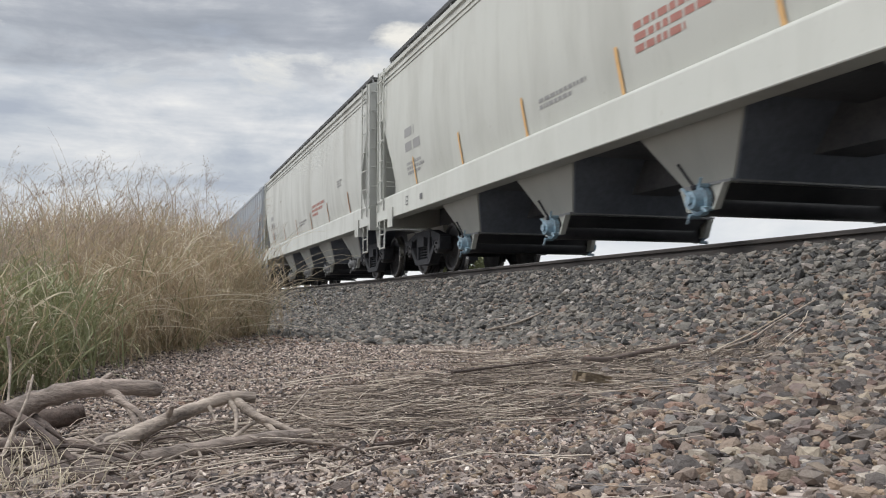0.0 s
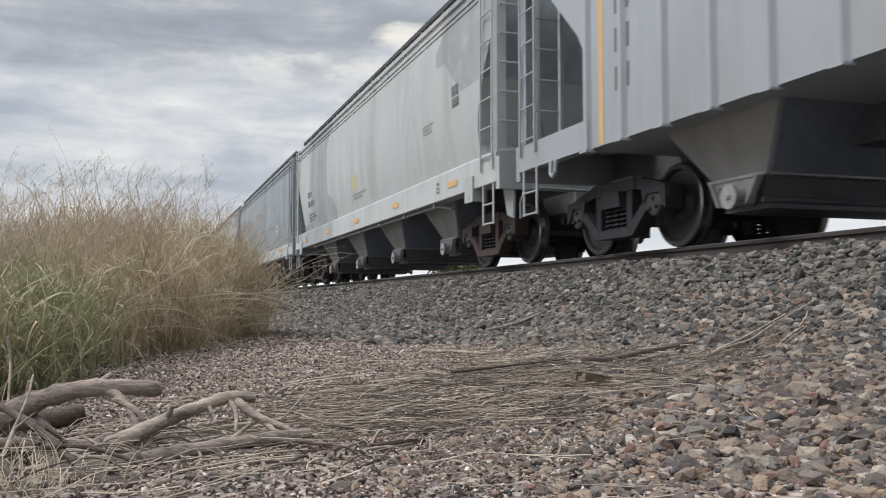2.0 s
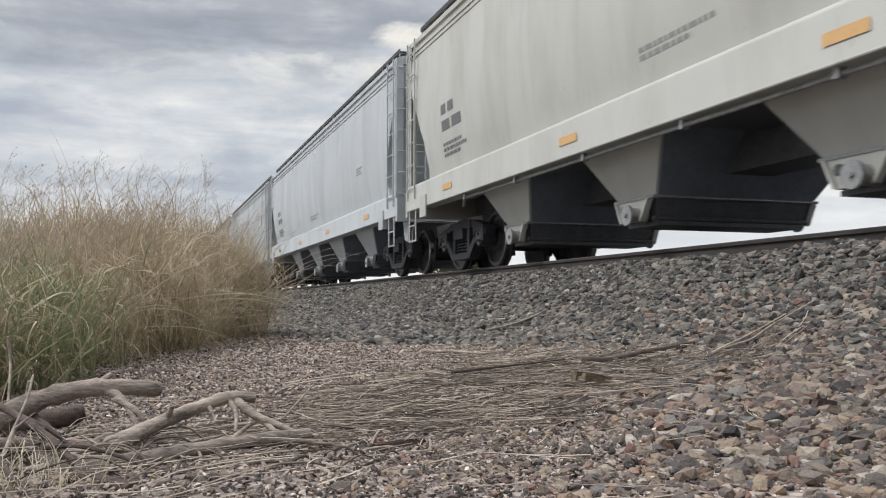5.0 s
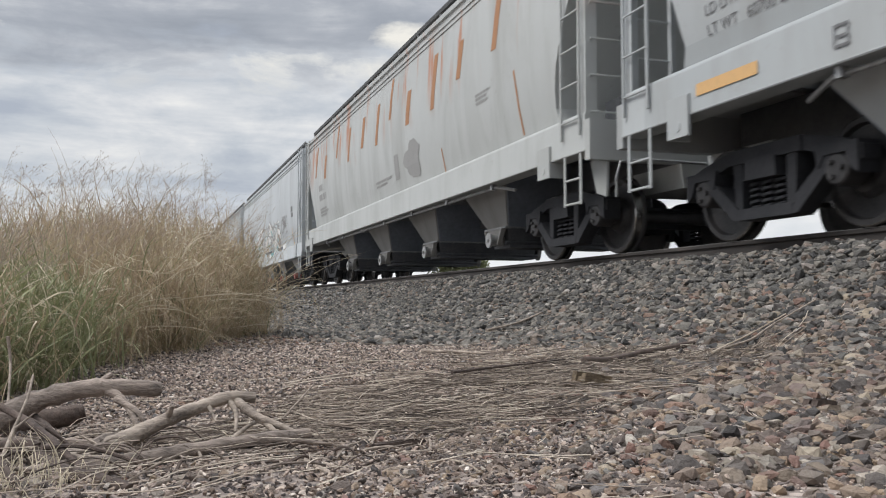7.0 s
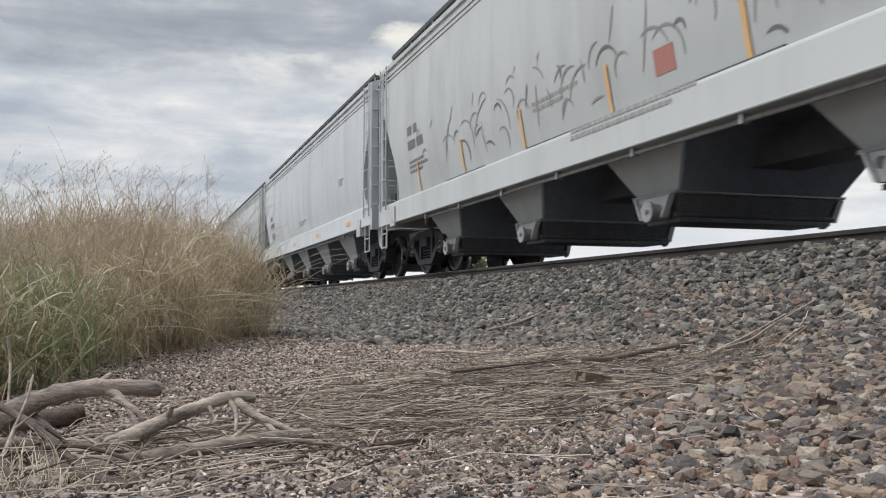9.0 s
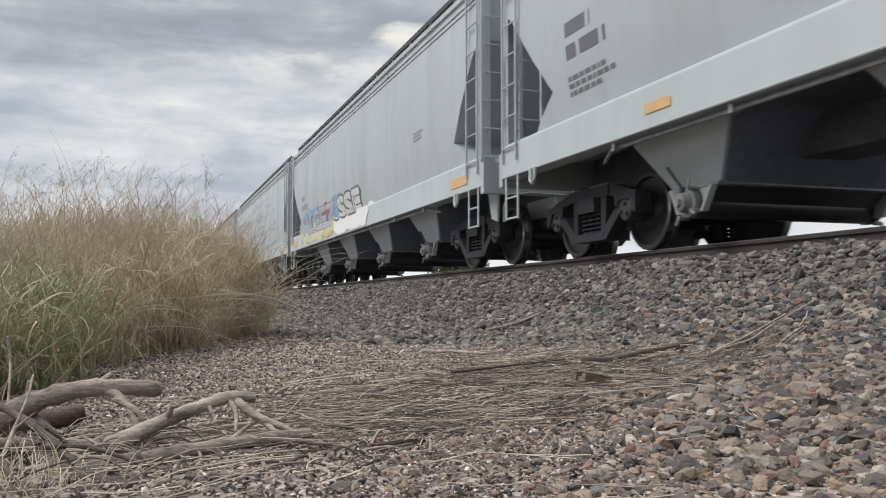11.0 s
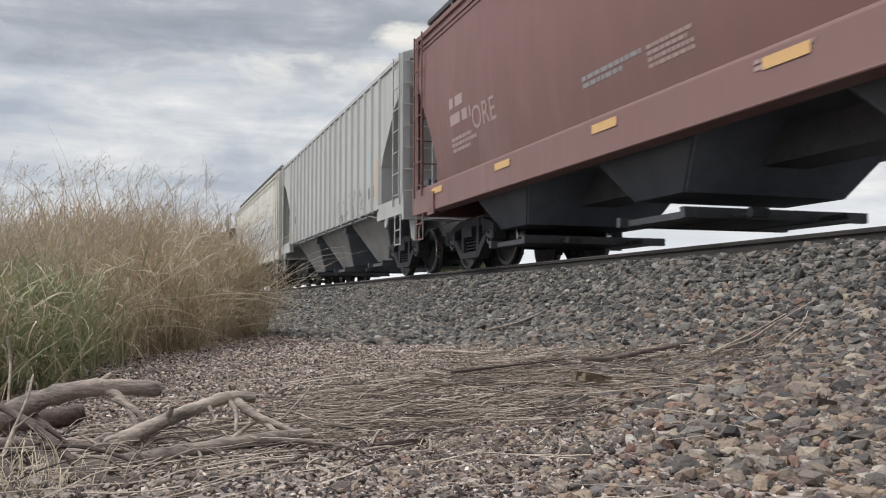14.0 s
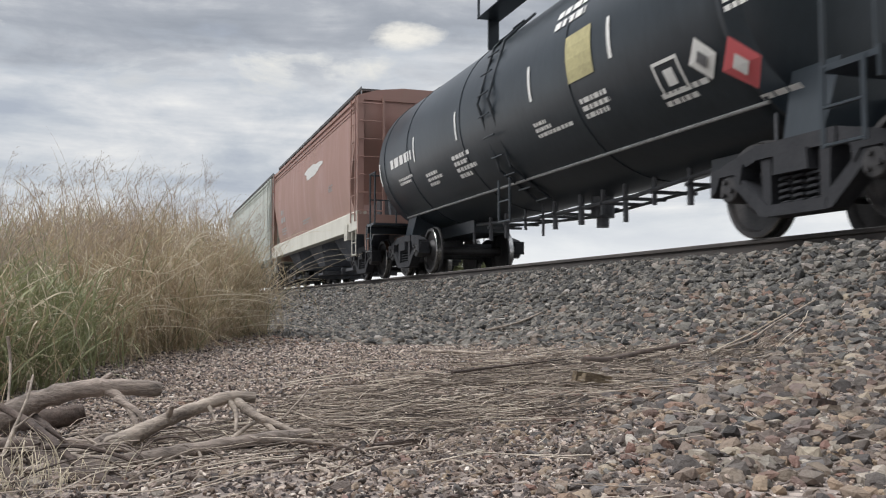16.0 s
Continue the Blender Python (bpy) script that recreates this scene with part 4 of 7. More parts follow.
    part("belly_pipe", bm, STEEL, car, at=pose(0, 0, -0.09))
    rnd = random.Random(5)
    for k in range(13):
        y = -4.8 + k * 0.72 + rnd.uniform(-0.2, 0.2)
        bm = bmesh.new()
        d = rnd.choice((0.70, 0.62, 0.78, 0.55))
        rod(bm, (-0.30, y, 1.06), (-0.30, y, d), rnd.uniform(0.02, 0.05), 8)
        box(bm, -0.36, 0.30, y - 0.03, y + 0.03, 0.84, 0.88)
        part("pipe_hanger", bm, STEEL, car, at=pose(0, 0, -0.09))
    bm = bmesh.new()
    rod(bm, (0, -0.6, 1.05), (0, -0.6, 0.72), 0.17, 16)
    rod(bm, (0, -0.6, 0.72), (0, -0.6, 0.58), 0.09, 12)
    part("bottom_valve", bm, STEEL, car, at=pose(0, 0, -0.09), smooth=40)
    bm = bmesh.new()
    for y in (-5.9, -5.5):
        rod(bm, (-0.9, y, 1.2), (-0.9, y, 0.55), 0.016, 6)
    rod(bm, (-0.9, -5.9, 0.56), (-0.9, -5.5, 0.56), 0.016, 6)
    part("hanging_step", bm, STEEL, car, at=pose(0, 0, -0.09))
    # marks
    for y, a in ((7.15, -10), (4.4, -4), (1.8, -4), (-1.45, -4), (-3.8, -3)):
        tank_patch(car, "reflector_strip", y - 0.04, y + 0.04, a - 9, a + 9, WHITE)
    tank_patch(car, "dusty_label", -3.35, -2.65, -14, 8, DUSTYLABEL, "yellowed dusty label")
    tank_patch(car, "pale_panel", -6.2, -5.6, 8, 26, DUSTYLABEL)
    tank_bars(car, 6.2, -10, (1.6,), 0.18, 3)
    tank_bars(car, 5.8, -22, (1.0, 0.8), 0.05, 4)
    tank_bars(car, 4.0, -27, (0.7, 0.9, 0.6), 0.06, 5)
    tank_bars(car, 2.3, -24, (0.9, 0.7, 1.0, 0.6), 0.07, 6)
    tank_bars(car, -1.3, -26, (0.4, 0.5, 1.1), 0.05, 7)
    tank_bars(car, -2.8, -25, (0.7, 0.7, 0.6), 0.06, 8)
    tank_bars(car, -4.5, -37, (0.9, 0.6), 0.06, 9)
    tank_bars(car, -2.2, 22, (1.0, 0.9), 0.10, 11)
    tank_bars(car, -6.0, -4, (0.5, 0.45, 0.5, 0.4, 0.4), 0.05, 10)
    for a0, a1, y0, y1 in ((-37, -35.6, -5.05, -4.55), (-23.4, -22, -5.05, -4.55), (-37, -22, -4.59, -4.55), (-37, -22, -5.05, -5.01), (-33, -26, -4.9, -4.72)):
        tank_patch(car, "placard_frame", y0, y1, a0, a1, WHITE)
    tank_diamond(car, -5.45, -28, 0.22, WHITE, INK)
    tank_diamond(car, -5.95, -35, 0.28, PINK, WHITE)
    for k in range(3):
        tank_patch(car, "reflector", -6.05 - k * 0.20, -5.88 - k * 0.20, -51, -48.5, WHITE)
    return car


TANKBLACK = mottled("glossy_black_tank", (0.013, 0.019, 0.025), (0.030, 0.039, 0.048), 0.8, 0.36, 0.0, 0.08, 0.02, (1, 1, 0.4), 12.0)
DUSTYLABEL = mottled("dusty_label", (0.32, 0.29, 0.16), (0.5, 0.46, 0.24), 3.0, 0.8)


# ---- the train: the cars in order ----
CARS = []


def length_of(k):
    return SPEED * (PASS[k + 1] - PASS[k])


def build_train():
    beige = paint("beige_paint", (0.487, 0.497, 0.459), 0.22)
    beige_b = paint("beige_paint_worn", (0.479, 0.487, 0.455), 0.30)
    pale = paint("pale_grey_paint", (0.440, 0.463, 0.469), 0.25)
    patched = paint("patched_grey_paint", (0.440, 0.463, 0.464), 0.30, 0, 0.75)
    cool = paint("cool_grey_paint", (0.415, 0.440, 0.452), 0.30, 0, 0.35)
    slate = paint("slate_blue_paint", (0.25, 0.29, 0.315), 0.35, 0, 0.25, (0.17, 0.18, 0.18))
    silver = paint("silver_grey_paint", (0.356, 0.386, 0.419), 0.28)
    dove = paint("dove_grey_paint", (0.43, 0.435, 0.42), 0.28)
    rusted = paint("beige_paint_rust_runs", (0.432, 0.449, 0.444), 0.30, 0.85)
    white = paint("off_white_paint", (0.459, 0.487, 0.505), 0.18)
    greyb = paint("grey_green_paint", (0.412, 0.444, 0.449), 0.16)
    cream = paint("cream_paint", (0.497, 0.501, 0.469), 0.26)
    sand = paint("sand_paint", (0.544, 0.525, 0.459), 0.25)
    red = paint("oxide_red_paint", (0.185, 0.092, 0.082), 0.30, 0, 0, (0.13, 0.10, 0.09))
    dusty_red = paint("dusty_red_paint", (0.30, 0.17, 0.14), 0.35, 0, 0, (0.28, 0.22, 0.18))
    khaki = paint("khaki_paint", (0.412, 0.434, 0.394), 0.30)
    # bay colours darker than the car's own, given to some cars as under
    grey_under = paint("grey_underbody", (0.31, 0.305, 0.295), 0.5, 0, 0, (0.06, 0.055, 0.05), 0.7)
    dark_under = paint("dark_underbody", (0.095, 0.104, 0.122), 0.5, 0, 0, (0.040, 0.042, 0.048), 0.7)
    three, deep = (3, 4.0, 3.0, 0.95), (3, 3.95, 3.7, 1.3)

    def add(k, **options):
        colour = options.pop("colour")
        sill = options.pop("sill", colour)
        label = options.pop("label")
        car, half = hopper_car(length_of(k), colour, sill, label, **options)
        CARS.append((car, k))
        return car, half

    for k in (0, 1):
        c, h = add(k, colour=(beige, beige_b)[k], label="beige covered hopper car with orange strips and black tubes", outlet="pipe", cap=(None, CAPBLUE)[k == 0], open_sill=False, shift=-0.45)
        side_strips(c, h, 6, ORANGE if k == 0 else RUSTRUN, 0.55, lean=-0.08)
        end_marks(c, h, 20 + k, GREYINK)
        stencil_bars(c, -1.6, 2.2, (1.9, 1.6, 0.9), 0.075, REDINK, None, 30 + k)
        placard_frame(c, h - 2.2, 1.24, INK)
        mark(c, "cap_sticker", h - 3.1, 1.26, 0.16, 0.10, INK, SILL, lift=0.006)

    c, h = add(2, colour=silver, label="silver grey ribbed hopper car with yellow end bars", style="rib", outlet="slide", under=grey_under)
    for y, m in ((-h + 2.15, ORANGE), (h - 2.15, ORANGE), (-2.1, ORANGE), (3.1, ORANGE)):
        mark(c, "yellow_bar", y, 1.2 if abs(y) < 6 else 1.13, 0.10, 0.55 if abs(y) < 6 else 1.9, m, 1.55)
    stencil_bars(c, h - 2.45, 2.9, (0.3, 0.3, 0.3, 0.3), 0.26, INK, 1.55, 41)
    data_panel(c, -h + 2.7, 1.95, 1.55)

    c, h = add(3, colour=patched, label="grey covered hopper car with darker repainted patches", outlet="slide", open_sill=True, rust=True, under=grey_under)
    end_marks(c, h, 50, panel=True)
    sill_reflectors(c, h, 3.4)
    mark(c, "sticker", 0.5, 2.1, 0.36, 0.34, YELLOW, label="yellow square sticker")
    placard_frame(c, -h + 2.6, 1.24, INK)
    placard_frame(c, h - 2.0, 1.24, INK)

    c, h = add(4, colour=slate, sill=cool, label="slate blue hopper car with pale side sill", outlet="slide", rust=True, under=dark_under, ledge=(1.03, 1.43))
    end_marks(c, h, 60, GREYINK)
    sill_reflectors(c, h, 4.2, None, 0.7)
    mark(c, "sticker", 0.3, 2.15, 0.42, 0.34, YELLOW, label="yellow green square sticker")
    stencil_bars(c, 0.4, 1.36, (1.5, 1.3, 1.4), 0.05, GREYINK, SILL, 63)
    placard_frame(c, -h + 3.5, 1.9, WHITE, 0.3)
    placard_frame(c, h - 2.6, 1.24, INK)

    c, h = add(5, colour=pale, label="pale grey hopper car with yellow sticker", outlet="slide", open_sill=True)
    end_marks(c, h, 70, panel=True)
    sill_reflectors(c, h, 3.8)
    mark(c, "sticker", 0.6, 2.2, 0.34, 0.34, YELLOW, label="yellow square sticker")

    c, h = add(6, colour=cream, label="cream covered hopper car with plain sides", outlet="slide", open_sill=True)
    end_marks(c, h, 80, panel=True)
    sill_reflectors(c, h, 4.4)

    c, h = add(7, colour=white, label="off-white covered hopper car with stencilled ends", outlet="slide")
    end_marks(c, h, 90)
    sill_reflectors(c, h, 4.4)

    c, h = add(8, colour=cool, label="cool grey hopper car with stencilled weights", outlet="pipe", open_sill=True)
    letters(c, "LD LMT 200900 LBS", h - 1.35, 1.98, 0.105, INK)
    letters(c, "LT WT   60700 LBS NEW 3-95", h - 1.35, 1.80, 0.105, INK)
    stencil_bars(c, h - 1.3, 2.40, (1.1,), 0.24, INK, None, 100)
    data_panel(c, -h + 2.2, 2.7)
    mark(c, "sticker", 1.0, 2.1, 0.42, 0.34, YELLOW, label="yellow square sticker")
    mark(c, "reflector", h - 1.75, 1.25, 0.85, 0.11, ORANGE, SILL, lift=0.006)
    mark(c, "reflector", -h + 1.6, 1.25, 0.85, 0.11, ORANGE, SILL, lift=0.006)
    mark(c, "reflector", 1.5, 1.25, 0.6, 0.10, ORANGE, SILL, lift=0.006)
    placard_frame(c, h - 3.1, 1.22, INK)

    c, h = add(9, colour=rusted, label="beige hopper car streaked with orange rust runs", outlet="slide", open_sill=True, under=grey_under)
    end_marks(c, h, 110, GREYINK)
    mark(c, "rust_streak", -h + 2.0, 1.65, 0.05, 0.9, RUSTRUN, lean=-0.12)
    mark(c, "rust_streak", -h + 5.3, 1.52, 0.05, 0.5, RUSTRUN, lean=-0.12)
    blob(c, -2.0, 2.1, 0.5, 0.35, GREYINK, 4)
    runs = random.Random(112)
    for k in range(11):
        w = runs.uniform(0.10, 0.26)
        mark(c, "rust_streak", h - 1.6 - k * 1.35 + runs.uniform(-0.3, 0.3), runs.uniform(2.75, 3.15), w, runs.uniform(0.5, 1.0), RUSTRUN, lean=0.28)
    mark(c, "grey_patch", -0.9, 1.85, 0.3, 0.5, GREYINK)

    c, h = add(10, colour=white, label="off-white hopper car with a cyan graffiti mural", outlet="slide", cap=CAPRED, ledge=(0.885, 1.31))
    mural = random.Random(121)
    for k in range(15):
        y, z = 3.7 - k * 0.49 + mural.uniform(-0.2, 0.2), (1.38, 2.02, 1.68)[k % 3] + mural.uniform(-0.12, 0.12)
        ry, rz, lift = mural.uniform(0.55, 0.85), mural.uniform(0.30, 0.46), 0.004 + 0.0048 * (k % 5)
        blob(c, y, z, ry + 0.035, rz + 0.035, SMOKE, 300 + k, lift=lift, low=1.125, name="graffiti_outline")
        blob(c, y, z, ry, rz, (WHITE, ICE, WHITE, SILVER)[k % 4], 300 + k, lift=lift + 0.0012, low=1.135)
        blob(c, y - 0.10, z - 0.06, ry * 0.62, rz * 0.55, (TEAL, CYAN, TEAL, CYAN, SMOKE)[k % 5], 330 + k, lift=lift + 0.0024, low=1.15)
        blob(c, y + 0.02, z + 0.02, ry * 0.34, rz * 0.24, (ICE, WHITE, CYAN)[k % 3], 360 + k, lift=lift + 0.0036, low=1.16)
    scrawl(c, -3.6, 4.0, LEDGE[0] + 0.03, 2.4, 36, SMOKE, 123, 0.04, lift=0.031, wave=1.2)
    scrawl(c, -3.6, 4.0, LEDGE[0] + 0.03, 2.35, 40, WHITE, 128, 0.05, lift=0.034, wave=1.0)
    scrawl(c, 4.15, 5.5, LEDGE[0] + 0.05, 2.5, 26, SMOKE, 124, 0.04, lift=0.010, wave=1.5)
    scrawl(c, -5.3, -4.0, 1.5, 2.4, 20, SMOKE, 125, 0.03, lift=0.010)
    stencil_bars(c, h - 1.75, 2.62, (0.42,), 0.20, INK, None, 126)
    stencil_bars(c, h - 1.70, 2.22, (0.50,), 0.20, INK, None, 127)
    stencil_bars(c, h - 1.75, 1.95, (0.5, 0.5), 0.05, GREYINK, None, 128)
    side_strips(c, h, 5, ORANGE, 0.6)
    data_panel(c, -h + 2.3, 2.3)
    mark(c, "white_patch", -h + 3.4, 1.30, 0.7, 0.15, WHITE, SILL, lift=0.006)

    c, h = add(11, colour=pale, label="pale grey hopper car with thin line graffiti", outlet="slide", open_sill=True, ledge=(0.985, 1.40), shift=0.25)
    scrawl(c, -6.0, 6.0, 1.55, 2.5, 56, SMOKE, 130, 0.025, wave=1.6)
    scrawl(c, -6.0, 4.0, 1.55, 2.3, 14, INK, 131, 0.03, wave=1.8)
    side_strips(c, h, 6, ORANGE, 0.6)
    end_marks(c, h, 132, panel=True)
    mark(c, "red_box", -2.3, 1.65, 0.36, 0.26, REDINK)
    stencil_bars(c, -0.5, 1.36, (2.5, 2.1), 0.05, GREYINK, SILL, 133)

    for k in (12, 13):
        c, h = add(k, colour=(white, greyb)[k - 12], label="plain off-white covered hopper car" if k == 12 else "plain grey green covered hopper car", style=("round", "angular")[k - 12], outlet=("slide", "pipe")[k - 12], open_sill=True, shift=(0.0, 0.3)[k - 12])
        end_marks(c, h, 140 + k)
        sill_reflectors(c, h, 4.0)

    c, h = add(14, colour=greyb, label="grey green hopper car with colourful graffiti letters", style="angular", outlet="pipe", open_sill=True, shift=0.2)
    end_marks(c, h, 150, GREYINK)
    y0 = h - 2.1
    for k, (m, ry) in enumerate(((SKYBLUE, 1.2), (SKYBLUE, 1.1), (MAROON, 1.2), (SKYBLUE, 1.0))):
        blob(c, y0 - 0.9 - 1.35 * k, 1.78, ry * 0.85, 0.44, m, 151 + k, lift=0.008 + 0.001 * k, low=1.13)
    for k in range(5):
        blob(c, y0 - 0.7 - 1.15 * k, 1.42, 0.62, 0.28, (LIME, LIME, LIME, YELLOW, LIME)[k], 160 + k, lift=0.013 + 0.0007 * k, low=1.13)
    letters(c, "KEEZ", y0 - 0.3, 1.48, 0.62, MAROON, 4.2, thick=0.11, lift=0.020, lean=-0.1, name="graffiti_outline")
    letters(c, "KEEZ", y0 - 0.3, 1.48, 0.62, LILAC, 4.2, thick=0.075, lift=0.024, lean=-0.1, name="graffiti_letters", label="lilac grey graffiti letters")
    scrawl(c, y0 - 4.7, y0 - 0.2, 1.60, 2.15, 14, SKYBLUE, 168, 0.06, lift=0.029)
    for k in range(4):
        blob(c, y0 - 5.6 - 0.85 * k, 1.38 + 0.03 * (k % 2), 0.58, 0.28, WHITE, 180 + k, lift=0.016 + 0.0007 * k, low=1.13)
    letters(c, "SSE", y0 - 5.0, 1.60, 0.50, INK, 2.4, thick=0.22, lift=0.020, lean=-0.1, name="graffiti_outline")
    letters(c, "SSE", y0 - 5.0, 1.60, 0.50, SILVER, 2.4, thick=0.11, lift=0.024, lean=-0.1, name="graffiti_letters", label="silver graffiti letters with black outlines")
    scrawl(c, y0 - 7.6, y0 - 5.0, 1.62, 2.0, 8, INK, 184, 0.035, lift=0.029)
    scrawl(c, y0 - 5.0, y0 - 0.2, 1.15, 1.7, 22, SILVER, 169, 0.08, lift=0.019)
    mark(c, "reflector", h - 0.95, 1.22, 0.75, 0.15, ORANGE, SILL, lift=0.006)
    mark(c, "reflector", -h + 0.95, 1.22, 0.75, 0.15, ORANGE, SILL, lift=0.006)
    placard_frame(c, h - 2.3, 1.24, INK)

    c, h = add(15, colour=greyb, label="clean grey green hopper car with angular ends", style="angular", outlet="pipe", open_sill=True, shift=0.0)
    end_marks(c, h, 170, GREYINK)
    stencil_bars(c, -1.8, 2.5, (0.7, 0.3, 1.0, 1.0, 0.5), 0.10, GREYINK, None, 172)
    stencil_bars(c, -4.2, 1.36, (0.9, 0.9, 0.8), 0.05, GREYINK, SILL, 173)
    stencil_bars(c, h - 3.4, 1.30, (2.2,), 0.07, GREYINK, SILL, 174)
    for y in (-h + 1.0, -2.2, 1.6, 4.4, h - 1.0):
        mark(c, "reflector", y, 1.22, 0.5 if abs(y) < 7 else 0.8, 0.12, ORANGE, SILL, lift=0.006)

    c, h = add(16, colour=cream, label="cream hopper car with black scrawl and rusty sill", style="round", outlet="slide", under=grey_under, ledge=(1.0, 1.25), shift=0.6)
    part("side_conduit", shared("side_conduit_%.2f" % h, lambda bm: train_pipe_mesh(bm, h, 1.36), SHINE, 40), SHINE, c)
    end_marks(c, h, 180, GREYINK, panel=True)
    scrawl(c, 1.2, 3.6, 1.6, 2.6, 34, INK, 181, 0.045, wave=1.4)
    for k in range(7):
        mark(c, "rust_streak", -h + 2.0 + k * 2.2, 1.50, 0.09, 0.22 + 0.09 * (k % 3), RUSTRUN, lean=0.1)
    mark(c, "yellow_bar", -2.2, 1.5, 0.08, 0.7, ORANGE)
    mark(c, "yellow_bar", -5.4, 1.5, 0.08, 0.7, ORANGE)

    c, h = add(17, colour=red, label="oxide red covered hopper car with pale stencils", outlet="tray", bays=three, under=dark_under, ledge=(0.99, 1.45))
    end_marks(c, h, 190, FADED)
    bm = bmesh.new()
    for k in range(4):
        patch_mesh(bm, -1.55 - k * 0.72, -1.0 - k * 0.72, 3.05, 3.65, None, 0.012, 0.25)
    patch_mesh(bm, -4.2, -0.6, 2.82, 2.92)
    part("emblem", bm, FADED, c, "faded pale block emblem")
    sill_reflectors(c, h, 2.9, None, 0.55)
    stencil_bars(c, -2.4, 1.33, (0.7, 0.6), 0.035, FADED, SILL, 193)
    stencil_bars(c, -0.6, 1.95, (0.8, 0.7, 0.8, 0.8), 0.04, FADED, None, 194)
    letters(c, "ORE", h - 2.9, 2.05, 0.36, FADED, lean=-0.1)
    placard_frame(c, -h + 3.3, 2.0, WHITE, 0.36)

    c, h = add(18, colour=dove, label="dove grey ribbed hopper car with deep bays", style="rib", outlet="tray", bays=deep, open_sill=True, low=0.40, under=grey_under, ledge=(1.38, 1.56))
    mark(c, "yellow_bar", -h + 2.15, 1.6, 0.07, 0.9, ORANGE, 1.55)
    scrawl(c, -h + 3.2, -h + 6.2, 1.3, 1.95, 22, SMOKE, 200, 0.06, 1.55, wave=1.4)
    stencil_bars(c, -h + 2.9, 1.7, (0.5,), 0.25, INK, 1.55, 201)
    blob(c, -h + 2.7, 2.5, 0.2, 0.3, CYAN, 202, 1.55)
    stencil_bars(c, h - 2.4, 2.4, (0.4, 0.4), 0.25, INK, 1.55, 203)

    c, h = add(19, colour=sand, label="sand coloured hopper car with silver block graffiti", outlet="tray", bays=three, under=dark_under, ledge=(1.02, 1.47))
    for k in range(9):
        blob(c, h - 4.0 - k * 1.25, 1.46, 0.78, 0.22, SMOKE, 210 + k, lift=0.008 + 0.0004 * k, low=1.16)
    for k in range(12):
        mark(c, "silver_block", h - 3.7 - k * 0.95, 1.27, 0.55, 0.15, SILVER, SILL, lift=0.016)
    letters(c, "BOMB AND DESTROY", h - 3.15, 1.50, 1.20, SMOKE, 10.7, thick=0.24, lift=0.018, name="graffiti_outline")
    letters(c, "BOMB AND DESTROY", h - 3.17, 1.52, 1.20, SILVER, 10.7, thick=0.10, lift=0.024, name="graffiti_letters", label="silver graffiti letters with dark outlines")
    blob(c, h - 2.3, 2.2, 0.42, 0.5, SILVER, 225, lift=0.010)
    blob(c, h - 2.75, 1.85, 0.34, 0.38, SMOKE, 226, lift=0.014)
    side_strips(c, h, 6, ORANGE, 0.62)
    stencil_bars(c, h - 1.35, 2.1, (0.5, 0.55, 0.4), 0.06, INK, None, 227)
    mark(c, "yellow_bar", h - 1.15, 1.5, 0.09, 1.4, ORANGE)

    car = tank_car(length_of(20))
    CARS.append((car, 20))

    c, h = add(21, colour=dusty_red, sill=sand, label="dusty red hopper car with pale side sill", outlet="tray", bays=three, under=dark_under)
    end_marks(c, h, 230, GREYINK)
    blob(c, -1.2, 3.3, 1.3, 0.18, SILVER, 231)
    c, h = add(22, colour=khaki, label="khaki grey covered hopper car at the train's end", outlet="slide")
    end_marks(c, h, 240, GREYINK)


build_train()


# ---- ground, ballast bank and track ----
BANK = ((-60, 0.15), (-8, 0.12), (-3, 0.03), (0.0, 0.0), (2.2, 0.0), (3.05, 0.06), (3.6, 0.205), (4.70, 0.69), (4.93, 0.735), (7.67, 0.738), (9.6, 0.0), (60, -0.4))


def ground_z(x, y):
    """Height of the ground: a flat verge, the ballast bank and the track bed."""
    z = float(np.interp(x, [p[0] for p in BANK], [p[1] for p in BANK]))
    if -4 < x < 5.6 and y < 60:
        z += 0.022 * noise.noise((x * 0.9, y * 0.9, 0.3)) + 0.010 * noise.noise((x * 4.0, y * 4.0, 1.7))
    return z


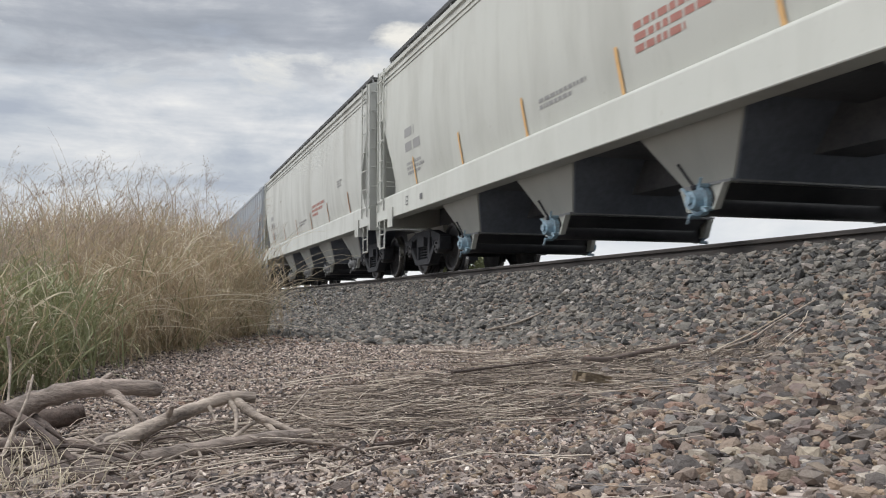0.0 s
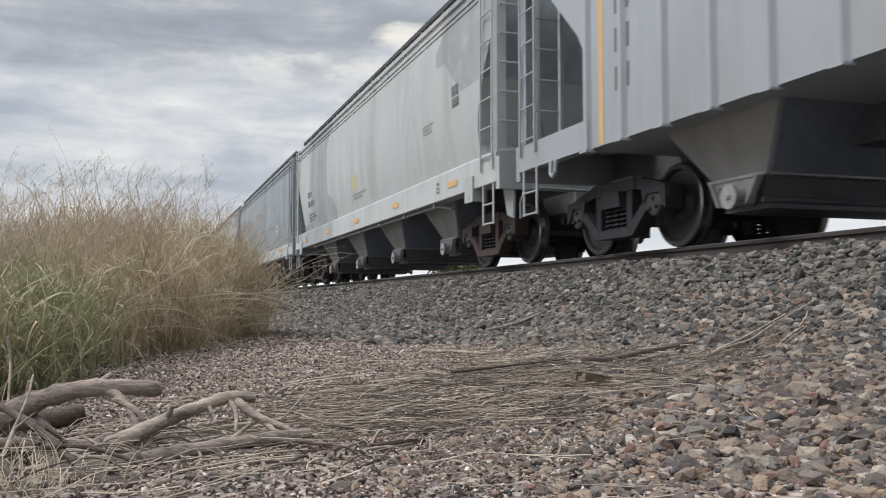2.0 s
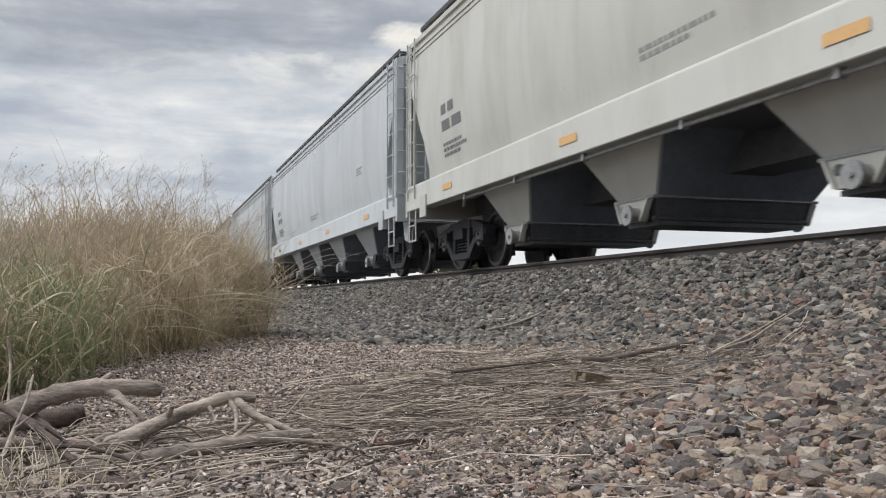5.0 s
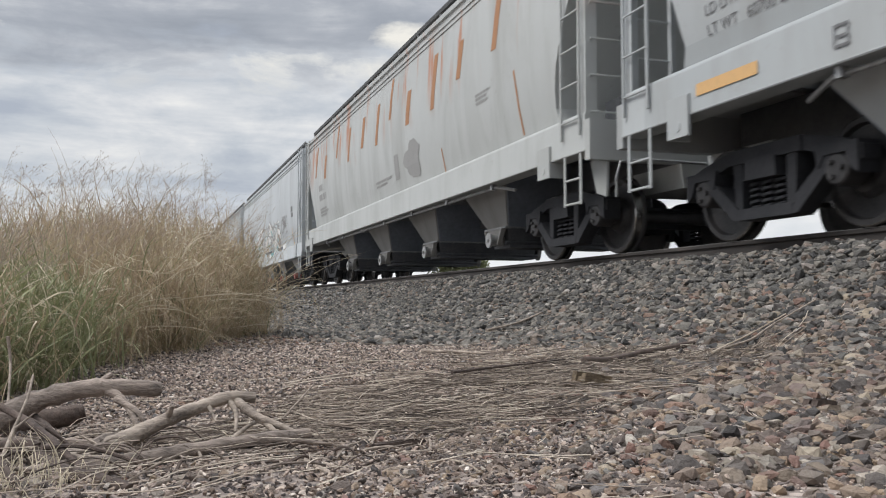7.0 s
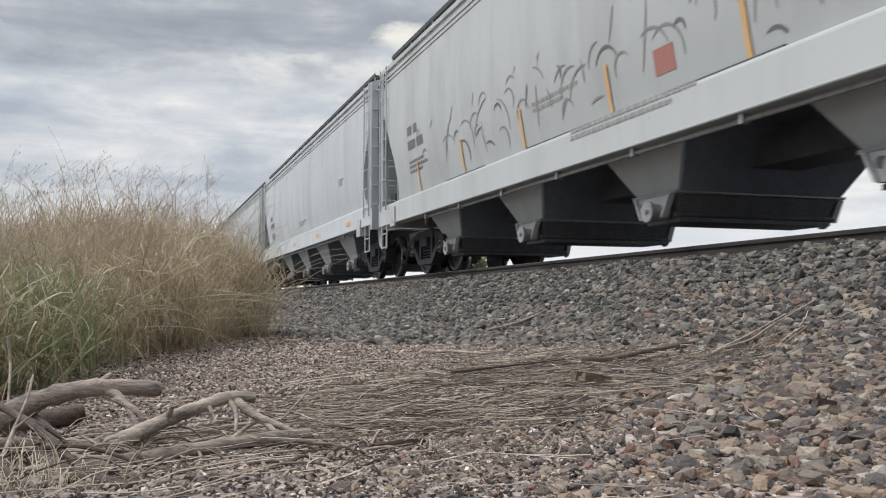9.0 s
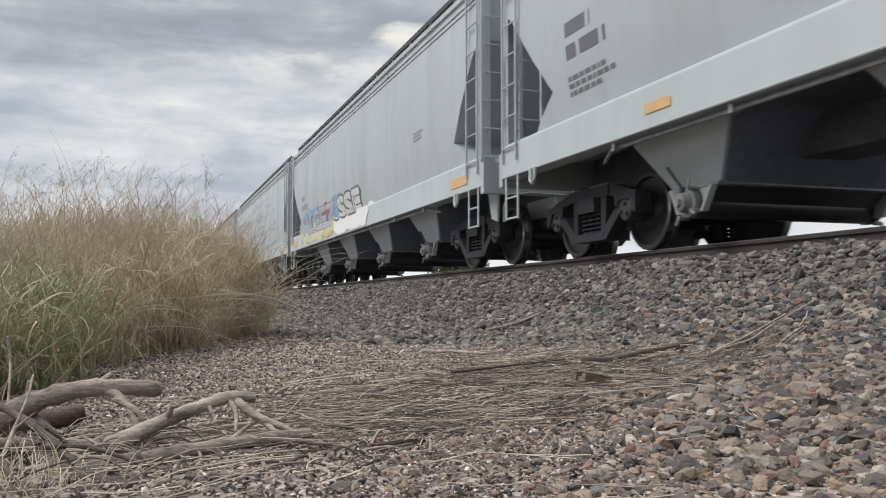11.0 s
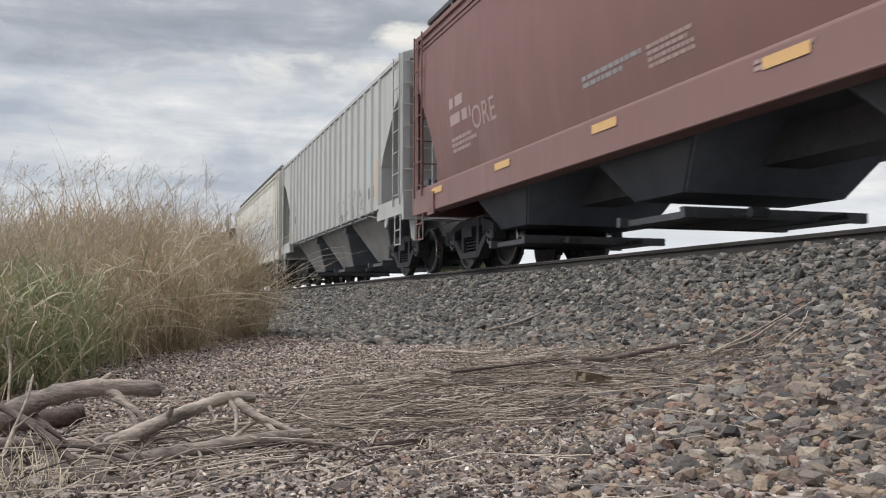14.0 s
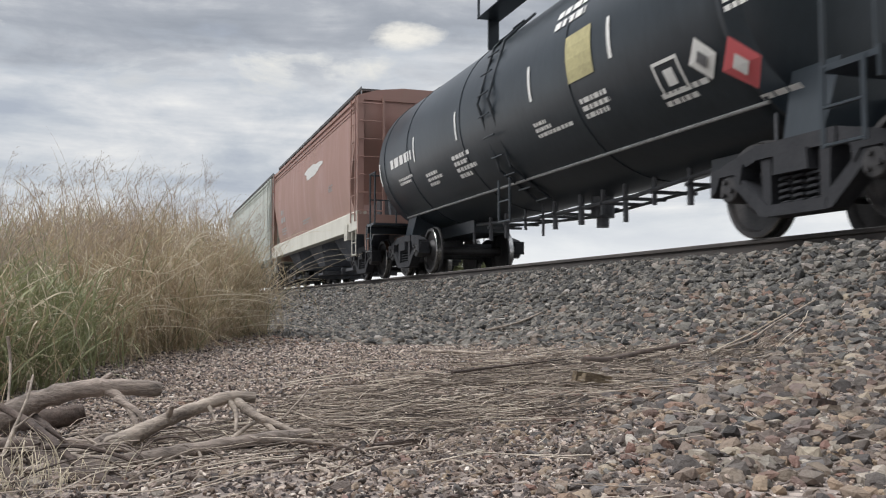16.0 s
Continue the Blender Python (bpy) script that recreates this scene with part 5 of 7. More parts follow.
def build_ground():
    xs = [-600, -200, -60, -20, -8] + list(np.arange(-4, 5.6, 0.07)) + [5.7, 6.2, 6.9, 7.67, 8.2, 8.8, 9.6, 14, 30, 120, 600]
    ys = [-300, -60, -15, -4, -1] + list(np.arange(0, 9, 0.07)) + list(np.arange(9, 24, 0.3)) + [26, 30, 36, 44, 55, 70, 100, 160, 300, 900]
    verts = [(x, y, ground_z(x, y)) for y in ys for x in xs]
    w = len(xs)
    faces = [(j * w + i, j * w + i + 1, (j + 1) * w + i + 1, (j + 1) * w + i) for j in range(len(ys) - 1) for i in range(w - 1)]
    me = bpy.data.meshes.new("ground")
    me.from_pydata(verts, [], faces)
    me.shade_smooth()
    m, t, b = shader("gravelly_earth", 0.95)
    v = n_coord(t)
    x, y, z = n_xyz(t, v)
    big, mid, fine = n_noise(t, v, 1.3, 5, 0.6), n_noise(t, v, 22.0, 5, 0.7), n_noise(t, v, 120.0, 4, 0.7)
    cells = t.nodes.new("ShaderNodeTexVoronoi")
    cells.inputs["Scale"].default_value = 55.0
    put(t, cells.inputs["Vector"], v)
    grit = n_xyz(t, cells.outputs["Color"])[0]
    mixed = n_math(t, "ADD", n_math(t, "MULTIPLY", mid, 0.5), n_math(t, "MULTIPLY", grit, 0.5))
    earth = n_ramp(t, mixed, (0.2, (0.13, 0.108, 0.098)), (0.5, (0.27, 0.222, 0.198)), (0.8, (0.48, 0.405, 0.355)))
    earth = n_mix(t, n_ramp(t, big, (0.4, 0.0), (0.65, 0.5)), earth, (0.17, 0.145, 0.128))
    stony = n_ramp(t, mixed, (0.2, (0.045, 0.044, 0.043)), (0.55, (0.12, 0.115, 0.11)), (0.85, (0.22, 0.21, 0.195)))
    far = n_math(t, "MULTIPLY", n_math(t, "SUBTRACT", y, 4.5), 0.032, True)
    bank = n_ramp(t, n_math(t, "ADD", n_math(t, "ADD", far, n_math(t, "MULTIPLY", x, 0.1)), n_math(t, "MULTIPLY", n_math(t, "SUBTRACT", big, 0.5), 0.15)), (0.28, 0.0), (0.36, 1.0))
    put(t, b.inputs["Base Color"], n_mix(t, bank, earth, stony))
    put(t, b.inputs["Normal"], n_bump(t, n_math(t, "ADD", mixed, n_math(t, "MULTIPLY", fine, 0.4)), 0.9, 0.012))
    me.materials.append(m)
    return tagged(new("ground", me), "brown gravelly verge rising to a grey ballast bank", "ground", kind="structure")


GROUND = build_ground()


def rail_mesh(bm):
    prof = [(-0.070, 0), (-0.070, 0.012), (-0.012, 0.03), (-0.009, 0.13), (-0.036, 0.142), (-0.036, 0.168), (-0.028, 0.178), (0.028, 0.178), (0.036, 0.168), (0.036, 0.142), (0.009, 0.13), (0.012, 0.03), (0.070, 0.012), (0.070, 0)]
    rows = [[bm.verts.new((x, y, z - 0.178)) for x, z in prof] for y in (-60, 0, 60, 320)]
    for a, b in zip(rows, rows[1:]):
        for k in range(len(prof)):
            j = (k + 1) % len(prof)
            bm.faces.new((a[k], a[j], b[j], b[k]))


def build_track():
    side = finish("rail", (lambda bm: (rail_mesh(bm), bm)[1])(bmesh.new()), RAIL_SIDE)
    m, t, b = shader("polished_rail_top", 0.3, 0.9)
    put(t, b.inputs["Base Color"], n_ramp(t, n_noise(t, n_scale(t, n_coord(t), (30, 0.6, 1)), 3.0), (0.3, (0.20, 0.19, 0.18)), (0.7, (0.42, 0.41, 0.40))))
    for s in (-1, 1):
        x = TRACK + s * 0.7535
        rail = tagged(new("rail", side), "rust-brown steel rail with a polished head on the ballast", "rail", "pair of rails", "structure")
        rail.location = (x, 0, RAIL)
        bm = bmesh.new()
        box(bm, -0.024, 0.024, -60, 320, 0.0005, 0.003)
        part("running_surface", bm, m, rail)
    tie = shared("tie", lambda bm: box(bm, -1.28, 1.28, -0.115, 0.115, -0.355, -0.182), WOOD)
    first = None
    for k in range(110):
        ob = tagged(new("railroad_tie", tie), "weathered wooden railroad tie bedded in the ballast", "railroad tie", "ties under the rails")
        ob.matrix_basis = pose(TRACK + random.uniform(-0.03, 0.03), -4 + k * 0.5, RAIL)


build_track()


# ---- loose stone ----
def stone_shapes(count, seed):
    """Angular lumps: twelve-cornered blocks, pushed in and flattened by chance."""
    rng = np.random.default_rng(seed)
    g = (1 + 5 ** 0.5) / 2
    base = np.array([(-1, g, 0), (1, g, 0), (-1, -g, 0), (1, -g, 0), (0, -1, g), (0, 1, g), (0, -1, -g), (0, 1, -g), (g, 0, -1), (g, 0, 1), (-g, 0, -1), (-g, 0, 1)]) / 1.9
    tris = np.array([(0, 11, 5), (0, 5, 1), (0, 1, 7), (0, 7, 10), (0, 10, 11), (1, 5, 9), (5, 11, 4), (11, 10, 2), (10, 7, 6), (7, 1, 8), (3, 9, 4), (3, 4, 2), (3, 2, 6), (3, 6, 8), (3, 8, 9), (4, 9, 5), (2, 4, 11), (6, 2, 10), (8, 6, 7), (9, 8, 1)])
    out = []
    for _ in range(count):
        p = np.clip(base * rng.uniform(0.72, 1.3, (12, 1)) + rng.normal(0, 0.12, (12, 3)), -0.74, 0.74)
        p = p * np.array([rng.uniform(0.75, 1.3), rng.uniform(0.6, 1.0), rng.uniform(0.30, 0.70)])
        out.append(p * 0.66)
    return out, tris


def chip_shapes(count, seed):
    """Small sharp chips with six corners."""
    rng = np.random.default_rng(seed)
    base = np.array([(1, 0, 0), (-1, 0, 0), (0, 1, 0), (0, -1, 0), (0, 0, 1), (0, 0, -1)]) * 0.6
    tris = np.array([(0, 2, 4), (2, 1, 4), (1, 3, 4), (3, 0, 4), (2, 0, 5), (1, 2, 5), (3, 1, 5), (0, 3, 5)])
    return [(base * rng.uniform(0.6, 1.25, (6, 1)) + rng.normal(0, 0.16, (6, 3))) * (1.25, 0.9, 0.5) for _ in range(count)], tris


def scatter(name, label, places, material, seed, kinds=stone_shapes):
    """Many stones in one mesh: places are rows of x, y, z, size."""
    shapes, tris = kinds(24, seed)
    c0 = len(shapes[0])
    rng = np.random.default_rng(seed + 1)
    n = len(places)
    co = np.empty((n * c0, 3))
    for k, (x, y, z, size) in enumerate(places):
        a, b, c = rng.uniform(0, 6.28), rng.normal(0, 0.45), rng.normal(0, 0.45)
        ca, sa, cb, sb, cc, sc = math.cos(a), math.sin(a), math.cos(b), math.sin(b), math.cos(c), math.sin(c)
        rot = np.array([[ca, -sa, 0], [sa, ca, 0], [0, 0, 1]]) @ np.array([[1, 0, 0], [0, cb, -sb], [0, sb, cb]]) @ np.array([[cc, 0, sc], [0, 1, 0], [-sc, 0, cc]])
        co[k * c0:k * c0 + c0] = (shapes[rng.integers(24)] * size) @ rot.T + (x, y, z)
    faces = (tris[None] + (np.arange(n) * c0)[:, None, None]).reshape(-1, 3)
    me = bpy.data.meshes.new(name)
    me.vertices.add(n * c0)
    me.vertices.foreach_set("co", co.ravel())
    me.loops.add(len(faces) * 3)
    me.loops.foreach_set("vertex_index", faces.ravel().astype(np.int32))
    me.polygons.add(len(faces))
    me.polygons.foreach_set("loop_start", np.arange(0, len(faces) * 3, 3, dtype=np.int32))
    me.update(calc_edges=True)
    me.shade_flat()
    me.materials.append(material)
    return tagged(new(name, me), label, "gravel", kind="stuff")


def in_view(x, y, margin=0.3):
    """Inside the wedge of ground that lies before the camera."""
    f, r = x * 0.3165 + y * 0.9486, x * 0.9486 - y * 0.3165
    return f > 0.9 and abs(r) < f * 0.50 + margin


def build_stones():
    rng = np.random.default_rng(11)
    bank, verge, grit = [], [], []
    # the ballast bank, thinning out to larger spacing far along the track
    for y0, y1, n, low, high in ((2.5, 9, 18500, 0.030, 0.086), (9, 20, 20000, 0.036, 0.074), (20, 60, 13000, 0.05, 0.11)):
        for _ in range(n):
            x, y = rng.uniform(0.7, 5.48), rng.uniform(y0, y1)
            edge = max(0.7, 2.9 - 0.40 * max(0.0, y - 4.0))
            if x < edge or (x < edge + 1.1 and rng.uniform() > (x - edge + 0.08) / 1.15):
                continue
            if in_view(x, y):
                s = rng.uniform(low, high) * (1.25 if rng.uniform() > 0.93 else 1.0)
                bank.append((x, y, ground_z(x, y) + s * rng.uniform(-0.05, 0.30), s))
    for _ in range(2200):
        x, y = rng.uniform(5.65, 6.95), rng.uniform(4, 40)
        bank.append((x, y, 0.745, rng.uniform(0.03, 0.06)))
    # brown rubble on the verge: coarse towards the bank, finer by the branches
    for y0, y1, n in ((1.0, 2.6, 9000), (2.6, 5.0, 21000), (5.0, 11.0, 16000)):
        for _ in range(n):
            x, y = rng.uniform(-1.2, 4.2), rng.uniform(y0, y1)
            coarse = min(1.0, max(0.0, (x - 0.35 * y + 0.35) / 1.1))
            if not in_view(x, y) or (x > 2.9 and rng.uniform() > max(0.15, 1.0 - (x - 2.9) / 1.1)) or rng.uniform() > 0.70 + 0.3 * coarse:
                continue
            s = rng.uniform(0.012, 0.026) * (1.0 + 0.09 * max(0.0, y - 3.0)) + coarse * max(0.0, rng.normal(0.005, 0.013))
            verge.append((x, y, ground_z(x, y) + s * rng.uniform(0.0, 0.25), s))
    # flat broken stones, thick on the ground from the straw to the foot of the bank
    slabs = []
    while len(slabs) < 7600:
        x, y = rng.uniform(0.3, 4.1), rng.uniform(1.25, 6.2)
        coarse = (x - 0.44 * y + 0.16) / 0.55 + 0.5 * noise.noise((x * 2.1, y * 2.1, 9.0))
        if not in_view(x, y) or rng.uniform() > coarse * (1.0 if y > 2.2 else 0.75):
            continue
        s = 0.014 + (0.030 + 0.012 * min(y, 4.0)) * rng.uniform() ** 2.4 * min(1.0, max(0.4, coarse))
        slabs.append((x, y, ground_z(x, y) + s * rng.uniform(-0.02, 0.22), s))
    scatter("slabs", "flat broken brown and grey stones over the verge", slabs, SLAB, 9)
    for _ in range(150000):
        x, y = rng.uniform(-0.9, 3.2), rng.uniform(1.0, 6.5)
        if in_view(x, y) and rng.uniform() > 0.75 * min(1.0, (x - 0.44 * y + 0.1) / 0.5):
            s = (0.0045 + 0.0075 * rng.uniform() ** 1.8) * (0.8 + 0.17 * y)
            grit.append((x, y, ground_z(x, y) + s * 0.3 + (0.008 if rng.uniform() > 0.6 else 0.0), s))
    scatter("ballast", "grey crushed stone ballast banked below the rail", bank, BALLAST, 3)
    scatter("rubble", "brown and tan stones strewn over the verge", verge, PEBBLE, 5)
    scatter("grit", "fine brown and pale grit between the stones", grit, GRIT, 7, chip_shapes)


build_stones()


# ---- dry stalks, branches and wood on the verge ----
STRAW = mottled("dry_straw", (0.25, 0.20, 0.155), (0.54, 0.455, 0.365), 9.0, 0.85, 0.0, 0.2, 0.003)
BARK = mottled("weathered_bark", (0.022, 0.018, 0.016), (0.40, 0.325, 0.275), 16.0, 0.9, 0.0, 1.0, 0.008, (0.35, 1, 1), 6.0)
DARKBARK = mottled("dark_bark", (0.035, 0.026, 0.023), (0.13, 0.095, 0.078), 9.0, 0.9, 0.0, 0.9, 0.006)
ROTTEN = mottled("rotten_wood", (0.05, 0.038, 0.028), (0.34, 0.262, 0.175), 22.0, 0.95, 0.0, 1.0, 0.01, (0.3, 1, 1), 5.0)
PALEWOOD = mottled("bleached_wood", (0.07, 0.055, 0.046), (0.52, 0.435, 0.36), 18.0, 0.85, 0.0, 0.9, 0.006, (0.35, 1, 1), 6.0)


def blade_mat(name, dark, light):
    m, t, b = shader(name, 0.65)
    pick = t.nodes.new("ShaderNodeNewGeometry").outputs["Random Per Island"]
    put(t, b.inputs["Base Color"], n_mix(t, n_noise(t, n_coord(t), 6.0), n_ramp(t, pick, (0.0, dark), (1.0, light)), tuple(0.75 * (p + q) / 2 for p, q in zip(dark, light))))
    thin = t.nodes.new("ShaderNodeBsdfTranslucent")
    put(t, thin.inputs[0], tuple((p + q) / 2 for p, q in zip(dark, light)))
    both = t.nodes.new("ShaderNodeMixShader")
    both.inputs[0].default_value = 0.3
    put(t, both.inputs[1], b.outputs[0])
    put(t, both.inputs[2], thin.outputs[0])
    put(t, t.nodes["Material Output"].inputs[0], both.outputs[0])
    return m


STRAW_LOOSE = stone_mat("loose_straw", ((0.0, (0.14, 0.112, 0.095)), (0.4, (0.36, 0.295, 0.24)), (1.0, (0.66, 0.57, 0.47))))


def stalks(name, label, count, area, seed, length, thick, lean, material):
    """Fallen stems lying on the ground, mostly along one direction."""
    rng = np.random.default_rng(seed)
    verts, faces = [], []
    for _ in range(count):
        x, y = rng.uniform(area[0], area[1]), rng.uniform(area[2], area[3])
        mid = 1.0 - abs((x - (0.64 * y - 0.90)) / 1.15)
        drift = 0.5 + 1.3 * noise.noise((x * 1.7 - y * 0.8, y * 1.3, 4.0))
        if not in_view(x, y) or rng.uniform() > (0.05 + 0.95 * max(0.0, mid)) * max(0.10, drift):
            continue
        a, n = rng.normal(lean, 0.50), rng.uniform(*length)
        bend = rng.normal(0, 0.07)
        r = rng.uniform(*thick)
        base = len(verts)
        lift = abs(rng.normal(0, 0.016)) + 0.013
        for k in range(4):
            s = k / 3 - 0.5
            px, py = x + math.cos(a + bend * s * 3) * n * s, y + math.sin(a + bend * s * 3) * n * s
            pz = ground_z(px, py) + lift + rng.normal(0, 0.0012)
            for j in range(3):
                b = 2.094 * j
                verts.append((px + math.sin(a) * r * math.cos(b), py - math.cos(a) * r * math.cos(b), pz + r * math.sin(b)))
        for k in range(3):
            for j in range(3):
                p, q = base + k * 3 + j, base + k * 3 + (j + 1) % 3
                faces.append((p, q, q + 3, p + 3))
    me = bpy.data.meshes.new(name)
    me.from_pydata(verts, [], faces)
    me.materials.append(material)
    return tagged(new(name, me), label, "dry stalks", kind="stuff")


REED = stone_mat("fallen_reed", ((0.0, (0.070, 0.055, 0.046)), (0.35, (0.20, 0.160, 0.133)), (0.7, (0.42, 0.345, 0.28)), (1.0, (0.70, 0.61, 0.50))))


def reed_mat(count, seed):
    """Flattened reeds in drifts, all combed one way, from the branch heap across to the stones."""
    rng = np.random.default_rng(seed)
    verts, faces = [], []
    made = 0
    while made < count:
        u = rng.uniform() ** 0.9
        cx, cy = 0.22 + 2.55 * u, 2.02 + 2.35 * u
        off = rng.normal(0, 0.10 + 0.20 * u)
        x, y = cx + 0.68 * off + rng.normal(0, 0.2), cy - 0.73 * off + rng.normal(0, 0.1)
        if not in_view(x, y, 0.1) or noise.noise((x * 1.9, y * 1.9, 7.0)) < -0.12:
            continue
        made += 1
        a = rng.normal(0.22 + 0.48 * u, 0.30 - 0.12 * u) if rng.uniform() < 0.84 else rng.uniform(0, 3.14)
        n, r = rng.uniform(0.06, 0.20 + 0.40 * u), rng.uniform(0.0006, 0.0014 + 0.0014 * u)
        bend, lift, tip = rng.normal(0, 0.05), 0.006 + 0.022 * rng.uniform() + 0.022 * u, rng.normal(0, 0.014)
        base = len(verts)
        for k in range(5):
            d = k / 4 - 0.5
            px, py = x + math.cos(a + bend * d * 3) * n * d, y + math.sin(a + bend * d * 3) * n * d
            pz = ground_z(px, py) + lift + tip * d + rng.normal(0, 0.0012)
            for j in range(4):
                b = 1.5708 * j
                verts.append((px + math.sin(a) * r * math.cos(b), py - math.cos(a) * r * math.cos(b), max(pz, 0.004) + r * math.sin(b)))
        for k in range(4):
            for j in range(4):
                p, q = base + k * 4 + j, base + k * 4 + (j + 1) % 4
                faces.append((p, q, q + 4, p + 4))
    me = bpy.data.meshes.new("reed_mat")
    me.from_pydata(verts, [], faces)
    me.materials.append(REED)
    return tagged(new("reed_mat", me), "drifts of flattened dry reeds on the gravel", "dry reeds", kind="stuff")


reed_mat(3200, 27)
stalks("straw", "dry tan grass stalks fallen across the gravel", 9000, (-0.9, 4.3, 1.2, 7.5), 21, (0.05, 0.26), (0.0008, 0.0017), 0.84, STRAW_LOOSE)
stalks("twigs", "thin grey brown twigs scattered on the gravel", 450, (-0.9, 4.3, 1.2, 9.0), 22, (0.05, 0.20), (0.0006, 0.0014), 0.6, BARK)
stalks("long_stalks", "long dry reed stalks lying over the gravel", 900, (0.3, 3.6, 2.5, 6.4), 23, (0.22, 0.65), (0.0013, 0.0024), 0.80, STRAW_LOOSE)


def smooth_line(pts, steps=5):
    """Points along a soft curve through the given ones."""
    p = [Vector(q) for q in pts]
    out = []
    for k in range(len(p) - 1):
        a, b, c, d = p[max(k - 1, 0)], p[k], p[k + 1], p[min(k + 2, len(p) - 1)]
        for j in range(steps):
            t = j / steps
            out.append(0.5 * ((2 * b) + (c - a) * t + (2 * a - 5 * b + 4 * c - d) * t * t + (3 * b - a - 3 * c + d) * t ** 3))
    return out + [p[-1]]


def limb(bm, pts, r0, r1, seed=0, rough=0.12, sides=9):
    line = smooth_line(pts)
    rnd = random.Random(seed)
    n = len(line)
    bent(bm, line, [(r0 + (r1 - r0) * k / (n - 1)) * (1 + rnd.uniform(-rough, rough)) for k in range(n)], sides)


def branch(name, label, stem, r0, r1, prongs, material, seed):
    bm = bmesh.new()
    limb(bm, stem, r0, r1, seed)
    ob = tagged(new(name, finish(name, bm, material, 60)), label, "branch", "fallen branches")
    for k, (pts, a, b) in enumerate(prongs):
        bm = bmesh.new()
        limb(bm, pts, a, b, seed + 7 + k)
        part("prong", bm, material, ob, smooth=60)
    return ob


branch("fallen_branch", "thick weathered grey branch with a broken fork", [(-0.45, 2.19, 0.0), (-0.356, 2.227, 0.028), (-0.295, 2.259, 0.062), (-0.229, 2.29, 0.094), (-0.145, 2.283, 0.118), (-0.058, 2.286, 0.124), (0.05, 2.302, 0.114)], 0.034, 0.017,
       [([(-0.075, 2.28, 0.118), (-0.045, 2.262, 0.104), (-0.015, 2.21, 0.07), (0.01, 2.15, 0.012)], 0.013, 0.005), ([(-0.12, 2.28, 0.115), (-0.064, 2.341, 0.151)], 0.008, 0.006), ([(-0.05, 2.25, 0.10), (0.0, 2.20, 0.07), (0.02, 2.19, 0.03)], 0.009, 0.004)], BARK, 31)
branch("fallen_branch", "bleached broken branch with splintered forks on the gravel", [(-0.19, 1.90, 0.012), (-0.101, 1.984, 0.018), (-0.027, 2.044, 0.034), (0.053, 2.091, 0.064), (0.127, 2.129, 0.086), (0.197, 2.148, 0.105), (0.257, 2.149, 0.102)], 0.021, 0.0125,
       [([(0.195, 2.146, 0.10), (0.21, 2.112, 0.074), (0.203, 2.05, 0.04)], 0.009, 0.003), ([(0.215, 2.142, 0.096), (0.253, 2.077, 0.068), (0.306, 2.049, 0.045), (0.36, 2.02, 0.02)], 0.012, 0.005), ([(0.15, 2.13, 0.09), (0.163, 2.07, 0.06)], 0.006, 0.002), ([(0.225, 2.12, 0.08), (0.28, 2.05, 0.045), (0.30, 2.0, 0.01)], 0.009, 0.004), ([(0.06, 2.085, 0.07), (0.07, 2.07, 0.10)], 0.008, 0.005)], PALEWOOD, 41)
branch("fallen_branch", "long brown branch lying low across the gravel", [(-0.20, 1.78, 0.012), (-0.122, 1.833, 0.016), (-0.029, 1.844, 0.018), (0.059, 1.878, 0.024), (0.148, 1.911, 0.03), (0.254, 1.939, 0.036), (0.353, 1.991, 0.034)], 0.017, 0.014,
       [([(0.24, 1.935, 0.036), (0.33, 1.93, 0.03), (0.42, 1.95, 0.012)], 0.007, 0.003), ([(0.14, 1.908, 0.03), (0.18, 1.88, 0.01)], 0.006, 0.003)], BARK, 51)
branch("fallen_branch", "curved dark twig arching over the branches", [(-0.40, 2.18, 0.10), (-0.319, 2.11, 0.122), (-0.234, 2.028, 0.095), (-0.164, 1.899, 0.066), (-0.112, 1.808, 0.033), (-0.064, 1.729, 0.012)], 0.009, 0.006,
       [([(-0.234, 2.028, 0.095), (-0.17, 1.98, 0.07), (-0.12, 1.96, 0.03)], 0.006, 0.003)], DARKBARK, 61)
branch("fallen_branch", "stout dark root piece bent to the ground", [(-0.36, 1.93, 0.012), (-0.281, 1.938, 0.036), (-0.234, 1.954, 0.043), (-0.181, 1.937, 0.035), (-0.102, 1.826, 0.02), (-0.04, 1.70, 0.014)], 0.015, 0.014,
       [([(-0.22, 1.95, 0.04), (-0.235, 1.88, 0.02), (-0.225, 1.84, 0.0)], 0.008, 0.004), ([(-0.16, 1.9, 0.03), (-0.15, 1.84, 0.005)], 0.008, 0.004)], DARKBARK, 71)
branch("fallen_branch", "pale thin twig standing from the heap", [(-0.25, 1.76, 0.006), (-0.235, 1.87, 0.045), (-0.226, 1.92, 0.08), (-0.209, 1.967, 0.134), (-0.205, 2.02, 0.175)], 0.005, 0.0022,
       [([(-0.226, 1.92, 0.08), (-0.19, 1.93, 0.11)], 0.003, 0.001)], PALEWOOD, 81)
branch("fallen_branch", "grey forked stick lying in the straw", [(-0.02, 1.58, 0.012), (0.053, 1.648, 0.016), (0.112, 1.691, 0.016), (0.194, 1.706, 0.012)], 0.006, 0.004,
       [([(0.06, 1.65, 0.016), (0.13, 1.64, 0.02), (0.17, 1.62, 0.008)], 0.004, 0.002)], PALEWOOD, 91)
branch("fallen_branch", "brown stick under the larger branches", [(-0.30, 2.0, 0.02), (-0.237, 1.977, 0.05), (-0.173, 1.955, 0.040), (-0.08, 1.90, 0.018)], 0.010, 0.008, [([(-0.2, 1.96, 0.04), (-0.17, 1.99, 0.06)], 0.005, 0.003)], BARK, 95)

